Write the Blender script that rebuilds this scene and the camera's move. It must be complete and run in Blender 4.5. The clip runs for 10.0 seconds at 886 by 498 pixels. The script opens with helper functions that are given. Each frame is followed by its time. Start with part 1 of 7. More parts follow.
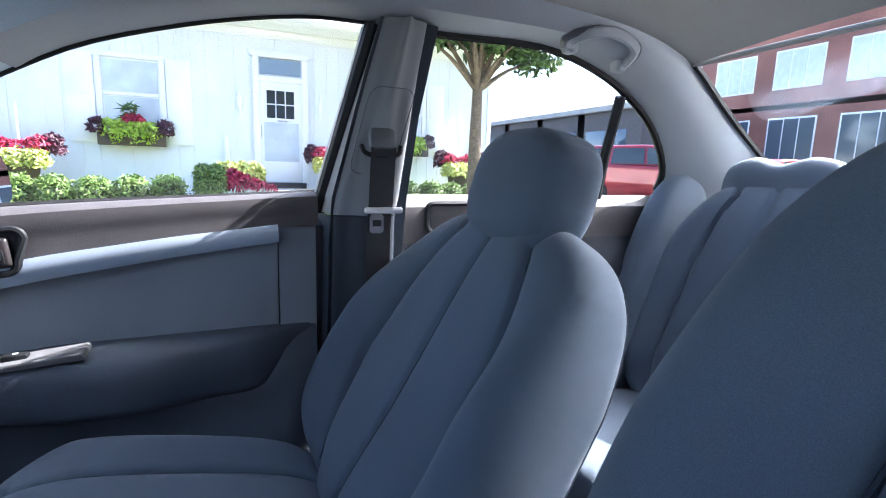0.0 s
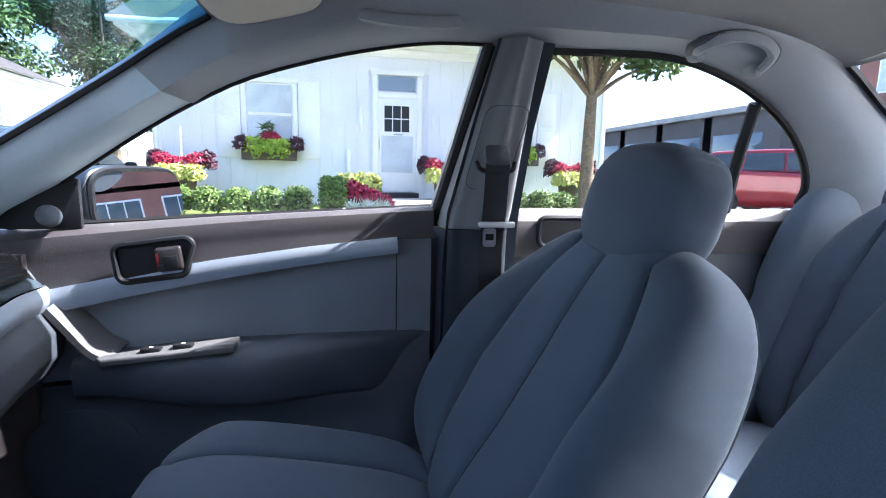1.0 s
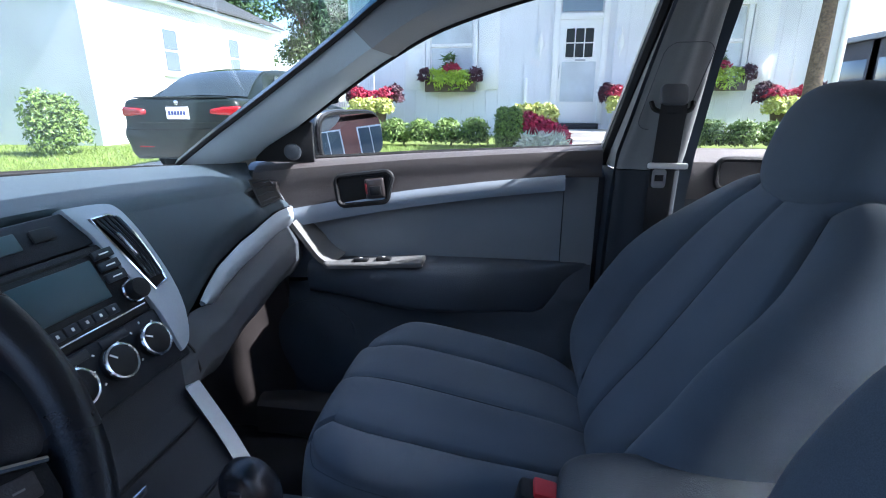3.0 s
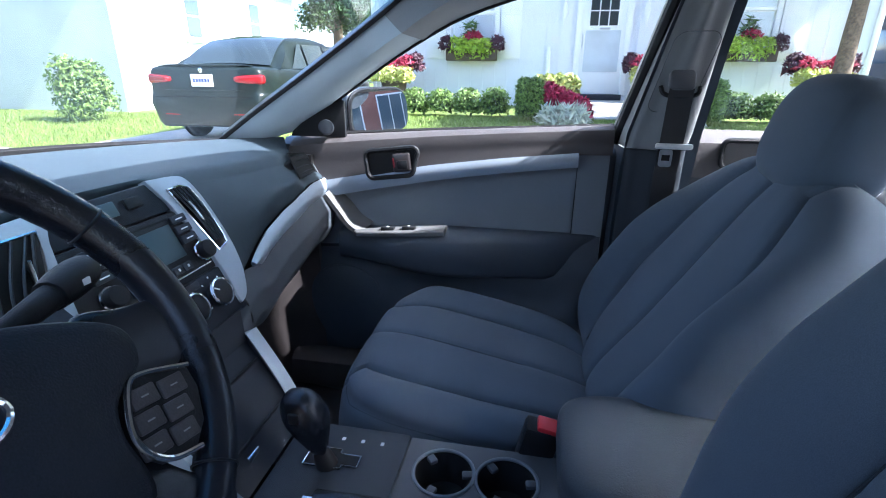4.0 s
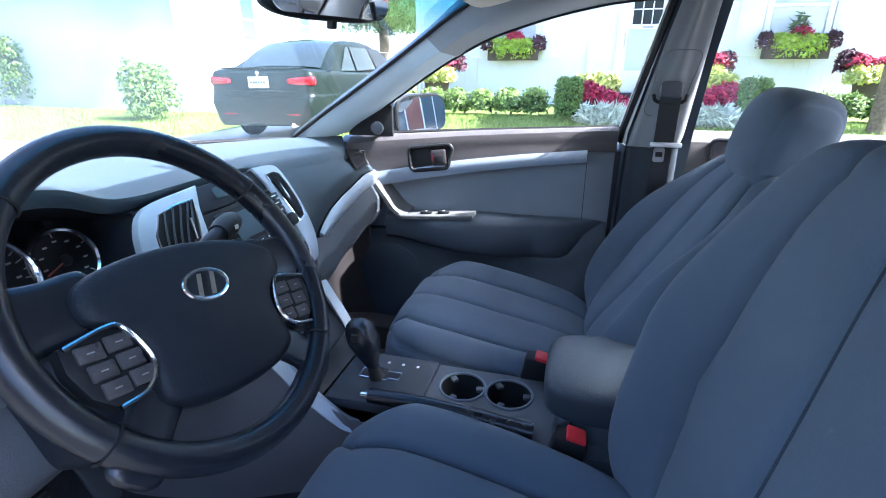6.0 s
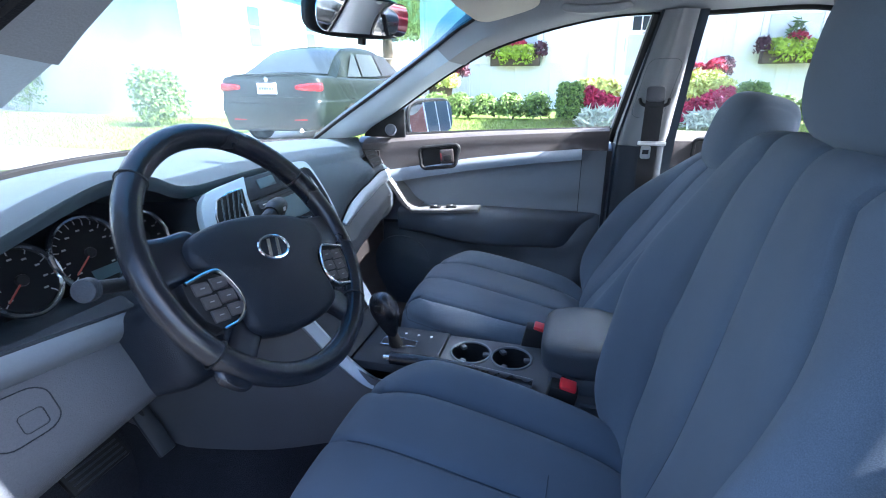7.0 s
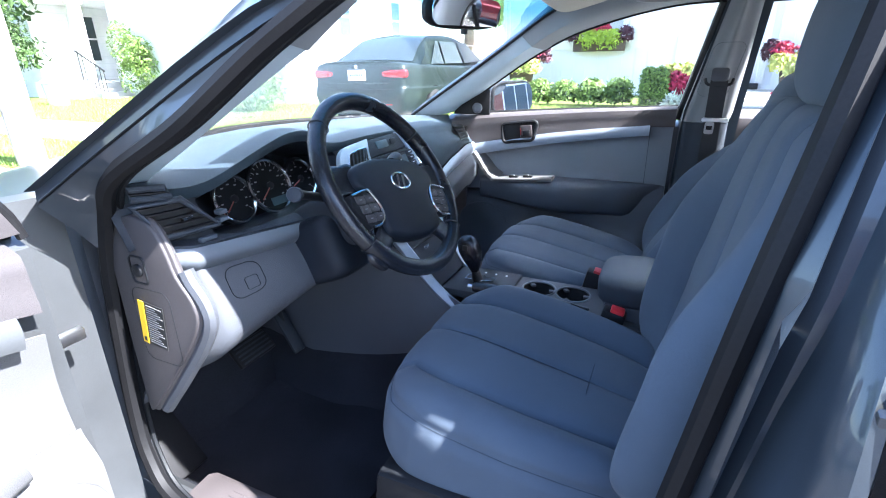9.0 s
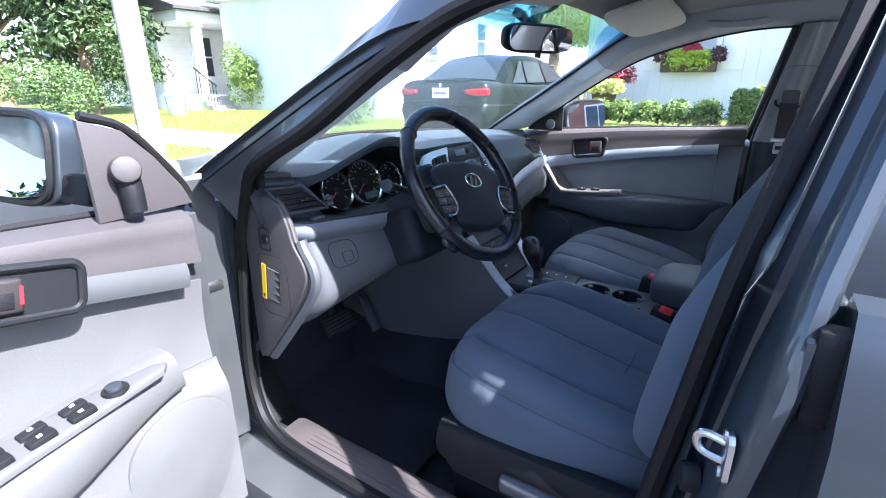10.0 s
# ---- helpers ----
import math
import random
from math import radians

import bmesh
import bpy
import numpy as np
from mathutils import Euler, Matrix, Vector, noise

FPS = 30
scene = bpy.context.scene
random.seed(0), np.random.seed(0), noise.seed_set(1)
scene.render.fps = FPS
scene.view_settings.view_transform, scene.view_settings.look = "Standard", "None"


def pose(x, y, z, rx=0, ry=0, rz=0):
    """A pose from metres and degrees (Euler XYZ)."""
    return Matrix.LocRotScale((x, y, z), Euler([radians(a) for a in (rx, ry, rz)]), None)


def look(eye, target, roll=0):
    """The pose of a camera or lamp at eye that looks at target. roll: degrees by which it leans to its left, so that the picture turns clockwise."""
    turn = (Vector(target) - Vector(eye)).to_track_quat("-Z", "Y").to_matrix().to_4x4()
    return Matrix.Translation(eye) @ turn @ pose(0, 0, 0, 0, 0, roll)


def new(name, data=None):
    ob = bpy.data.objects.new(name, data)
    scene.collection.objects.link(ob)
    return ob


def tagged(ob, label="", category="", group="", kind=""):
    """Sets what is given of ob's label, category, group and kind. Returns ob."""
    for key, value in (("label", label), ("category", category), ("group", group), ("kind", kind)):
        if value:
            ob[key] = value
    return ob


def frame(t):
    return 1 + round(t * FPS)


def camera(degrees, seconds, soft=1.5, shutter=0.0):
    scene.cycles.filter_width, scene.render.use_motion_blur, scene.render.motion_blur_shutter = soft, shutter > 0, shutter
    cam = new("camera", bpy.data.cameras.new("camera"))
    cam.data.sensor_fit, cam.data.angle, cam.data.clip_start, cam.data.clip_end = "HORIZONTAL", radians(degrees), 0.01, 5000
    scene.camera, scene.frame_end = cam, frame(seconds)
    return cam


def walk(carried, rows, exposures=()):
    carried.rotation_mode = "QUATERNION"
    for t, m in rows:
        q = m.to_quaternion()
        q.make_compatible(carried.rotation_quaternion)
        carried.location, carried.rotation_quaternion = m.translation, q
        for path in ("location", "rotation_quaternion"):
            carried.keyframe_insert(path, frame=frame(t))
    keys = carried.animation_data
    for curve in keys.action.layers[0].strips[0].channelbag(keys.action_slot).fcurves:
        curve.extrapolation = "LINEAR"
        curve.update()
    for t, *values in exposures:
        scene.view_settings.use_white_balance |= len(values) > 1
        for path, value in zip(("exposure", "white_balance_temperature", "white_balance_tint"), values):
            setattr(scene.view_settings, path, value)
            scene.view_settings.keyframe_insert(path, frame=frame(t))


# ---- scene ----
cam = camera(83.7, 10.0, 1.0)
PATH = [
    (0, (-0.29, 0.086, 1.063), (1.517, -0.708, 0.737), 1.7),
    (0.5, (-0.293, 0.09, 1.068), (1.582, -0.529, 0.752), 1.6),
    (1, (-0.306, 0.101, 1.075), (1.634, -0.283, 0.774), 1.1),
    (1.5, (-0.319, 0.111, 1.077), (1.648, -0.004, 0.731), 0.4),
    (2, (-0.337, 0.115, 1.078), (1.622, 0.192, 0.685), -0.4),
    (2.5, (-0.364, 0.108, 1.085), (1.568, 0.326, 0.615), 0.3),
    (3, (-0.407, 0.098, 1.101), (1.486, 0.39, 0.526), -0.1),
    (4.5, (-0.556, 0.08, 1.141), (1.275, 0.455, 0.428), 0.6),
    (5, (-0.613, 0.057, 1.149), (1.202, 0.474, 0.418), 0.4),
    (5.5, (-0.67, 0.033, 1.159), (1.131, 0.516, 0.438), 0.0),
    (7, (-0.88, -0.012, 1.172), (0.927, 0.51, 0.494), -0.4),
    (7.5, (-0.96, -0.015, 1.175), (0.841, 0.528, 0.494), -0.6),
    (8, (-1.025, -0.021, 1.173), (0.745, 0.588, 0.47), -0.8),
    (8.5, (-1.081, -0.042, 1.168), (0.652, 0.644, 0.442), -1.2),
    (9, (-1.138, -0.078, 1.166), (0.554, 0.71, 0.447), -0.9),
    (9.5, (-1.212, -0.126, 1.167), (0.426, 0.791, 0.478), -0.8),
    (10, (-1.281, -0.169, 1.168), (0.289, 0.883, 0.515), -0.3),
]
walk(cam, [(t, look(eye, target, roll)) for t, eye, target, roll in PATH],
     [(0.0, 2.7, 5850, 15), (1.0, 2.42, 5850, 15), (2.0, 2.02, 5850, 13), (3.0, 2.1, 5750, 12), (5.0, 2.85, 5600, 12), (7.5, 3.25, 5700, 11), (9.0, 3.25, 5780, 12), (9.5, 2.98, 5810, 13), (10.0, 2.62, 5850, 15)])

# ---- light ----
SUN = Vector((-0.032, -0.95, 1.0)).normalized()
world = bpy.data.worlds.new("sky")
scene.world = world
world.use_nodes = True
wn = world.node_tree
sky = wn.nodes.new("ShaderNodeTexSky")
sky.sky_type = "NISHITA"
sky.sun_disc = False
sky.sun_elevation = math.asin(SUN.z)
sky.sun_rotation = math.atan2(SUN.x, SUN.y)
wn.links.new(sky.outputs[0], wn.nodes["Background"].inputs[0])
wn.nodes["Background"].inputs[1].default_value = 0.115
sun_data = bpy.data.lights.new("sun", "SUN")
sun_data.energy, sun_data.angle, sun_data.color = 4.7, radians(0.5), (1.0, 0.95, 0.88)
sun = new("sun", sun_data)
sun.matrix_world = look((0, 0, 30), Vector((0, 0, 30)) - SUN)


# ---- materials ----
def mat(name, color, rough=0.6, metal=0.0, grain=0.0, scale=200.0, bump=0.0, stain=0.0, stain_scale=6.0, coat=0.0, spec=0.5, sheen=0.0):
    m = bpy.data.materials.new(name)
    m.use_nodes = True
    t = m.node_tree
    b = t.nodes["Principled BSDF"]
    b.inputs["Base Color"].default_value = (*color, 1)
    b.inputs["Roughness"].default_value = rough
    b.inputs["Metallic"].default_value = metal
    b.inputs["Specular IOR Level"].default_value = spec
    b.inputs["Coat Weight"].default_value = coat
    b.inputs["Coat Roughness"].default_value = 0.05
    b.inputs["Sheen Weight"].default_value = sheen
    if grain or bump or stain:
        co = t.nodes.new("ShaderNodeTexCoord")
        fine = t.nodes.new("ShaderNodeTexNoise")
        fine.inputs["Scale"].default_value = scale
        fine.inputs["Detail"].default_value = 3
        t.links.new(co.outputs["Object"], fine.inputs["Vector"])
        broad = t.nodes.new("ShaderNodeTexNoise")
        broad.inputs["Scale"].default_value = stain_scale
        broad.inputs["Detail"].default_value = 5
        t.links.new(co.outputs["Object"], broad.inputs["Vector"])

        def ranged(src, amount):
            r = t.nodes.new("ShaderNodeMapRange")
            r.inputs["From Min"].default_value, r.inputs["From Max"].default_value = 0.3, 0.7
            r.inputs["To Min"].default_value, r.inputs["To Max"].default_value = 1 - amount, 1 + amount
            t.links.new(src, r.inputs["Value"])
            return r.outputs[0]
        mul = t.nodes.new("ShaderNodeMath")
        mul.operation = "MULTIPLY"
        t.links.new(ranged(fine.outputs["Fac"], grain), mul.inputs[0])
        t.links.new(ranged(broad.outputs["Fac"], stain), mul.inputs[1])
        hue = t.nodes.new("ShaderNodeVectorMath")
        hue.operation = "SCALE"
        hue.inputs[0].default_value = color
        t.links.new(mul.outputs[0], hue.inputs["Scale"])
        t.links.new(hue.outputs[0], b.inputs["Base Color"])
        if bump:
            bp = t.nodes.new("ShaderNodeBump")
            bp.inputs["Strength"].default_value = bump
            bp.inputs["Distance"].default_value = 0.002
            t.links.new(fine.outputs["Fac"], bp.inputs["Height"])
            t.links.new(bp.outputs[0], b.inputs["Normal"])
        if stain:
            t.links.new(ranged(broad.outputs["Fac"], stain * 0.4), (rg := t.nodes.new("ShaderNodeMath")).inputs[0])
            rg.operation = "MULTIPLY"
            rg.inputs[1].default_value = rough
            t.links.new(rg.outputs[0], b.inputs["Roughness"])
    return m


def vary(m, amount=0.25, island=True):
    """Each piece a little lighter or darker than the next."""
    t = m.node_tree
    b = t.nodes["Principled BSDF"]
    g = t.nodes.new("ShaderNodeNewGeometry") if island else t.nodes.new("ShaderNodeObjectInfo")
    r = t.nodes.new("ShaderNodeMapRange")
    r.inputs["To Min"].default_value, r.inputs["To Max"].default_value = 1 - amount, 1 + amount
    t.links.new(g.outputs["Random Per Island" if island else "Random"], r.inputs["Value"])
    s = t.nodes.new("ShaderNodeVectorMath")
    s.operation = "SCALE"
    old = b.inputs["Base Color"]
    if old.links:
        t.links.new(old.links[0].from_socket, s.inputs[0])
    else:
        s.inputs[0].default_value = old.default_value[:3]
    t.links.new(r.outputs[0], s.inputs["Scale"])
    t.links.new(s.outputs[0], old)
    return m


def clear(name, color, ior=1.45):
    m = mat(name, color, 0.0)
    b = m.node_tree.nodes["Principled BSDF"]
    b.inputs["Transmission Weight"].default_value = 1.0
    b.inputs["IOR"].default_value = ior
    return m


def leafy(name, color, amount=0.35):
    m = mat(name, color, 0.55, grain=0.15, scale=30)
    b = m.node_tree.nodes["Principled BSDF"]
    b.inputs["Subsurface Weight"].default_value = 0.0
    return vary(m, amount)


FABRIC = mat("seat_fabric", (0.079, 0.101, 0.132), 0.95, grain=0.16, scale=1300, bump=0.25, stain=0.08, spec=0.1, sheen=0.08)
DASH = mat("dash_plastic", (0.026, 0.032, 0.041), 0.55, grain=0.2, scale=700, bump=0.35, stain=0.08, spec=0.25)
HUB = mat("airbag_plastic", (0.010, 0.0135, 0.020), 0.5, grain=0.2, scale=700, bump=0.35, stain=0.08, spec=0.25)
# Dash plastic made lighter and bluer: sky light painted into its colour.
DASH_TOP = mat("sky_lit_dash_top", (0.030, 0.045, 0.058), 0.58, grain=0.15, scale=700, bump=0.35, stain=0.08, spec=0.3)
DOOR_LOW = mat("lower_door_vinyl", (0.062, 0.075, 0.093), 0.55, grain=0.15, scale=600, bump=0.35, stain=0.08, spec=0.3)
# Grey plastic darkened; the shadow over the glovebox is in the colour.
SHADED_GLOVE = mat("shaded_glovebox", (0.046, 0.054, 0.066), 0.6, grain=0.1, scale=600, bump=0.35, stain=0.08, spec=0.3)
# Grey plastic again, lightened where sun falls: light put into the colour.
SUNLIT_PANEL = mat("sunlit_door_panel", (0.096, 0.097, 0.100), 0.6, grain=0.08, scale=600, bump=0.35, stain=0.08)
DARK = mat("dark_plastic", (0.01, 0.011, 0.013), 0.5, grain=0.2, scale=700, bump=0.3, stain=0.08, spec=0.25)
TRIM = mat("upper_trim", (0.050, 0.045, 0.047), 0.6, grain=0.15, scale=700, bump=0.35, stain=0.12)
GREY = mat("grey_plastic", (0.061, 0.066, 0.077), 0.6, grain=0.1, scale=600, bump=0.35, stain=0.08)
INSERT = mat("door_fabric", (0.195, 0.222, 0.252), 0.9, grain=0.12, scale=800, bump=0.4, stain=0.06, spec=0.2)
# Sky light through the windscreen is put into this trim's colour.
LIT_PILLAR = mat("lit_front_pillar_trim", (0.43, 0.52, 0.58), 0.6, grain=0.05, scale=500, bump=0.25, stain=0.05)
# Pillar trim once more, its shade put into a darker colour.
SHADED_PILLAR = mat("shaded_middle_trim", (0.150, 0.160, 0.168), 0.65, grain=0.06, scale=500, bump=0.25, stain=0.05)
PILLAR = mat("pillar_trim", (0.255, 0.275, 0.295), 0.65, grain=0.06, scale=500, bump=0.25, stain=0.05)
HEADLINER = mat("headliner_cloth", (0.28, 0.275, 0.265), 0.95, grain=0.08, scale=900, bump=0.3, stain=0.05, spec=0.1)
VISOR = mat("visor_vinyl", (0.46, 0.43, 0.375), 0.8, grain=0.05, scale=600, bump=0.25, stain=0.06)
SATIN = mat("satin_trim", (0.115, 0.13, 0.15), 0.45, 0.15, grain=0.03, scale=400, stain=0.05)
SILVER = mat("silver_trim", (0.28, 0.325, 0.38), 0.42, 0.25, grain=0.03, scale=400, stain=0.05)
# Silver strip's copy for the sunlit door, the sun allowed for in its colour.
SUNLIT_STRIP = mat("sunlit_door_strip", (0.070, 0.075, 0.080), 0.55, grain=0.03, scale=400, stain=0.05, spec=0.3)
CHROME = mat("chrome", (0.8, 0.8, 0.8), 0.12, 1.0)
STEEL = mat("zinc_steel", (0.6, 0.6, 0.6), 0.3, 1.0, grain=0.1, scale=80)
LEATHER = mat("black_leather", (0.010, 0.012, 0.017), 0.27, grain=0.12, scale=900, bump=0.12, stain=0.1)
SCUFF = mat("scuff_plastic", (0.066, 0.056, 0.056), 0.6, grain=0.12, scale=600, bump=0.3, stain=0.25)
CARPET = mat("black_carpet", (0.021, 0.022, 0.027), 1.0, grain=0.5, scale=500, bump=1.0, stain=0.25, spec=0.1)
RUBBER = mat("rubber_seal", (0.007, 0.007, 0.008), 0.6, grain=0.2, scale=300, stain=0.1, spec=0.25)
PAINT = mat("slate_paint", (0.032, 0.042, 0.054), 0.38, 0.3, grain=0.1, scale=1500, stain=0.06, coat=0.6)
JAMB = mat("jamb_paint", (0.085, 0.09, 0.095), 0.4, 0.5, grain=0.08, scale=900, stain=0.15, coat=0.4)
BELT = mat("belt_webbing", (0.014, 0.014, 0.017), 0.8, grain=0.3, scale=1200, bump=0.5)
HANDLE = mat("brown_black_handle", (0.030, 0.026, 0.027), 0.30, grain=0.1, scale=600, stain=0.1, spec=0.5)
DARK_RED = mat("dark_red_plastic", (0.16, 0.012, 0.016), 0.4)
RED = mat("red_plastic", (0.55, 0.02, 0.03), 0.4)
WHITE_PLASTIC = mat("white_metal_tongue", (0.75, 0.75, 0.75), 0.3, 0.4)
SCREEN = mat("dead_display", (0.030, 0.058, 0.072), 0.38, stain=0.05, spec=0.4)
GAUGE = mat("gauge_face", (0.005, 0.006, 0.008), 0.5, spec=0.15)
DIM_MARK = mat("dim_gauge_marks", (0.22, 0.22, 0.22), 0.6)
MARK = mat("white_marks", (0.75, 0.75, 0.75), 0.5)
NEEDLE = mat("red_needle", (0.30, 0.05, 0.035), 0.4)
YELLOW = mat("yellow_label", (0.85, 0.55, 0.02), 0.5)
LABEL_BLACK = mat("black_label", (0.02, 0.02, 0.02), 0.5)
GLASS = clear("window_glass", (0.985, 0.99, 0.99))
SCREEN_GLASS = clear("windscreen_glass", (0.985, 0.99, 0.99))


def shade_band(m, z0, z1, tint):
    """Glass whose colour runs from clear at z0 to tint at z1 of its own height."""
    t = m.node_tree
    co = t.nodes.new("ShaderNodeTexCoord")
    xyz = t.nodes.new("ShaderNodeSeparateXYZ")
    ramp = t.nodes.new("ShaderNodeMapRange")
    ramp.inputs["From Min"].default_value, ramp.inputs["From Max"].default_value = z0, z1
    mix = t.nodes.new("ShaderNodeMix")
    mix.data_type = "RGBA"
    mix.inputs[6].default_value, mix.inputs[7].default_value = (0.985, 0.99, 0.99, 1), (*tint, 1)
    t.links.new(co.outputs["Object"], xyz.inputs[0])
    t.links.new(xyz.outputs["Z"], ramp.inputs["Value"])
    t.links.new(ramp.outputs[0], mix.inputs[0])
    t.links.new(mix.outputs[2], t.nodes["Principled BSDF"].inputs["Base Color"])


shade_band(SCREEN_GLASS, 0.245, 0.335, (0.16, 0.48, 0.62))
MIRROR = mat("mirror_silver", (0.86, 0.87, 0.88), 0.01, 1.0)


# ---- mesh helpers ----
ORIGIN = {}


def thing(name, label, category, base=(0, 0, 0), group="", kind=""):
    ob = new(name)
    ob.location = base
    ORIGIN[ob] = Vector(base)
    return tagged(ob, label, category, group, kind)


def solid(name, bm, material, smooth=True, sharp=40):
    bmesh.ops.recalc_face_normals(bm, faces=bm.faces)
    me = bpy.data.meshes.new(name)
    bm.to_mesh(me)
    bm.free()
    me.materials.append(material)
    if smooth:
        me.polygons.foreach_set("use_smooth", [True] * len(me.polygons))
        me.set_sharp_from_angle(angle=radians(sharp))
    return me


def part(name, bm, material, parent, label="", smooth=True, sharp=40):
    """One mesh under a thing or a part; its vertices are given in the world."""
    o = ORIGIN[parent]
    bmesh.ops.translate(bm, verts=bm.verts, vec=-o)
    ob = new(name, solid(name, bm, material, smooth, sharp))
    ob.parent = parent
    ORIGIN[ob] = o
    return tagged(ob, label)


def single(name, bm, material, label, category, group="", kind="", smooth=True, sharp=40):
    """A thing of one mesh, with its origin at its base."""
    lo = [min(v.co[i] for v in bm.verts) for i in range(3)]
    hi = [max(v.co[i] for v in bm.verts) for i in range(3)]
    base = Vector(((lo[0] + hi[0]) / 2, (lo[1] + hi[1]) / 2, lo[2]))
    bmesh.ops.translate(bm, verts=bm.verts, vec=-base)
    ob = new(name, solid(name, bm, material, smooth, sharp))
    ob.location = base
    ORIGIN[ob] = base
    return tagged(ob, label, category, group, kind)


def box(x0, x1, y0, y1, z0, z1, bevel=0.0, seg=2, bm=None, m=None):
    own = bmesh.new()
    bmesh.ops.create_cube(own, size=1.0)
    bmesh.ops.scale(own, vec=(abs(x1 - x0), abs(y1 - y0), abs(z1 - z0)), verts=own.verts)
    bmesh.ops.translate(own, vec=((x0 + x1) / 2, (y0 + y1) / 2, (z0 + z1) / 2), verts=own.verts)
    if bevel:
        bmesh.ops.bevel(own, geom=own.edges, offset=bevel, segments=seg, profile=0.5, affect="EDGES", clamp_overlap=True)
    if m:
        bmesh.ops.transform(own, matrix=m, verts=own.verts)
    return join(bm, own) if bm else own


def join(bm, other):
    me = bpy.data.meshes.new("joined")
    other.to_mesh(me)
    other.free()
    bm.from_mesh(me)
    bpy.data.meshes.remove(me)
    return bm


def moved(bm, m):
    bmesh.ops.transform(bm, matrix=m, verts=bm.verts)
    return bm


def rings(sections, closed=True, cap=True):
    """Skin a row of sections of equal count."""
    bm = bmesh.new()
    rows = [[bm.verts.new(p) for p in s] for s in sections]
    n = len(rows[0])
    for a, b in zip(rows, rows[1:]):
        for i in range(n if closed else n - 1):
            bm.faces.new((a[i], a[(i + 1) % n], b[(i + 1) % n], b[i]))
    if cap and closed:
        bm.faces.new(rows[0][::-1])
        bm.faces.new(rows[-1])
    return bm


def curve_points(points, n):
    """n points of a smooth line through the given ones."""
    pts = [Vector(p) for p in points]
    pts = [pts[0] * 2 - pts[1]] + pts + [pts[-1] * 2 - pts[-2]]
    out = []
    for k in range(n):
        f = k / (n - 1) * (len(pts) - 3)
        i = min(int(f), len(pts) - 4)
        t = f - i
        a, b, c, d = pts[i:i + 4]
        out.append(0.5 * (2 * b + (c - a) * t + (2 * a - 5 * b + 4 * c - d) * t * t + (3 * b - a - 3 * c + d) * t ** 3))
    return out


def tube(points, radius, n=10, steps=0, flat=1.0, loop=False):
    pts = curve_points(points, steps) if steps else [Vector(p) for p in points]
    secs, up = [], None
    for i, p in enumerate(pts):
        d = pts[(i + 1) % len(pts)] - pts[i - 1] if loop else pts[min(i + 1, len(pts) - 1)] - pts[max(i - 1, 0)]
        d.normalize()
        if up is None:
            up = d.orthogonal().normalized()
        up = (up - d * up.dot(d)).normalized()
        side = d.cross(up)
        r = radius(i / max(1, len(pts) - 1)) if callable(radius) else radius
        secs.append([p + up * (r * math.cos(a)) + side * (r * flat * math.sin(a)) for a in (2 * math.pi * k / n for k in range(n))])
    if loop:
        secs.append(secs[0])
    bm = rings(secs, cap=not loop)
    bmesh.ops.remove_doubles(bm, verts=bm.verts, dist=1e-6)
    return bm


def sheet(f, nu, nv, thick=0.0):
    """A grid f(u, v), u and v from 0 to 1, given thickness along its normals."""
    bm = bmesh.new()
    g = [[bm.verts.new(f(i / nu, j / nv)) for j in range(nv + 1)] for i in range(nu + 1)]
    for i in range(nu):
        for j in range(nv):
            bm.faces.new((g[i][j], g[i + 1][j], g[i + 1][j + 1], g[i][j + 1]))
    if thick:
        bm.normal_update()
        bmesh.ops.solidify(bm, geom=bm.faces, thickness=thick)
    return bm


def plate(outline, thick, m, bevel=0.0, seg=2):
    """A flat outline (x, y) pulled up by thick along z, then placed by m."""
    bm = bmesh.new()
    f = bm.faces.new([bm.verts.new((*p, 0)) for p in outline])
    r = bmesh.ops.extrude_face_region(bm, geom=[f])
    bmesh.ops.translate(bm, vec=(0, 0, thick), verts=[v for v in r["geom"] if isinstance(v, bmesh.types.BMVert)])
    if bevel:
        top = [e for e in bm.edges if all(abs(v.co.z - thick) < 1e-6 for v in e.verts)]
        bmesh.ops.bevel(bm, geom=top, offset=bevel, segments=seg, profile=0.5, affect="EDGES", clamp_overlap=True)
    return moved(bm, m)


def padded(v, a, b, c, p, shape, seams):
    """Where a point of the cube lies on the padded block."""
    x, y, z = v
    k = (abs(x) ** p + abs(y) ** p + abs(z) ** p) ** (-1 / p)
    q = Vector((x * k, y * k, z * k))
    if shape:
        q = shape(q, x) if seams else shape(q)
    return Vector((q.x * a, q.y * b, q.z * c))


def pillow(a, b, c, p=4.0, res=24, shape=None, seams=False):
    """A padded block of half sizes a, b, c, its corners rounded by p, bent by shape."""
    bm = bmesh.new()
    bmesh.ops.create_cube(bm, size=2.0)
    bmesh.ops.subdivide_edges(bm, edges=bm.edges, cuts=res, use_grid_fill=True)
    for v in bm.verts:
        v.co = padded(v.co, a, b, c, p, shape, seams)
    return bm


def disc(radius, thick, m, n=32, bevel=0.0, r2=None):
    bm = bmesh.new()
    bmesh.ops.create_cone(bm, cap_ends=True, segments=n, radius1=radius, radius2=radius if r2 is None else r2, depth=thick)
    bmesh.ops.translate(bm, vec=(0, 0, thick / 2), verts=bm.verts)
    if bevel:
        top = [e for e in bm.edges if all(abs(v.co.z - thick) < 1e-6 for v in e.verts)]
        bmesh.ops.bevel(bm, geom=top, offset=bevel, segments=2, profile=0.5, affect="EDGES")
    return moved(bm, m)


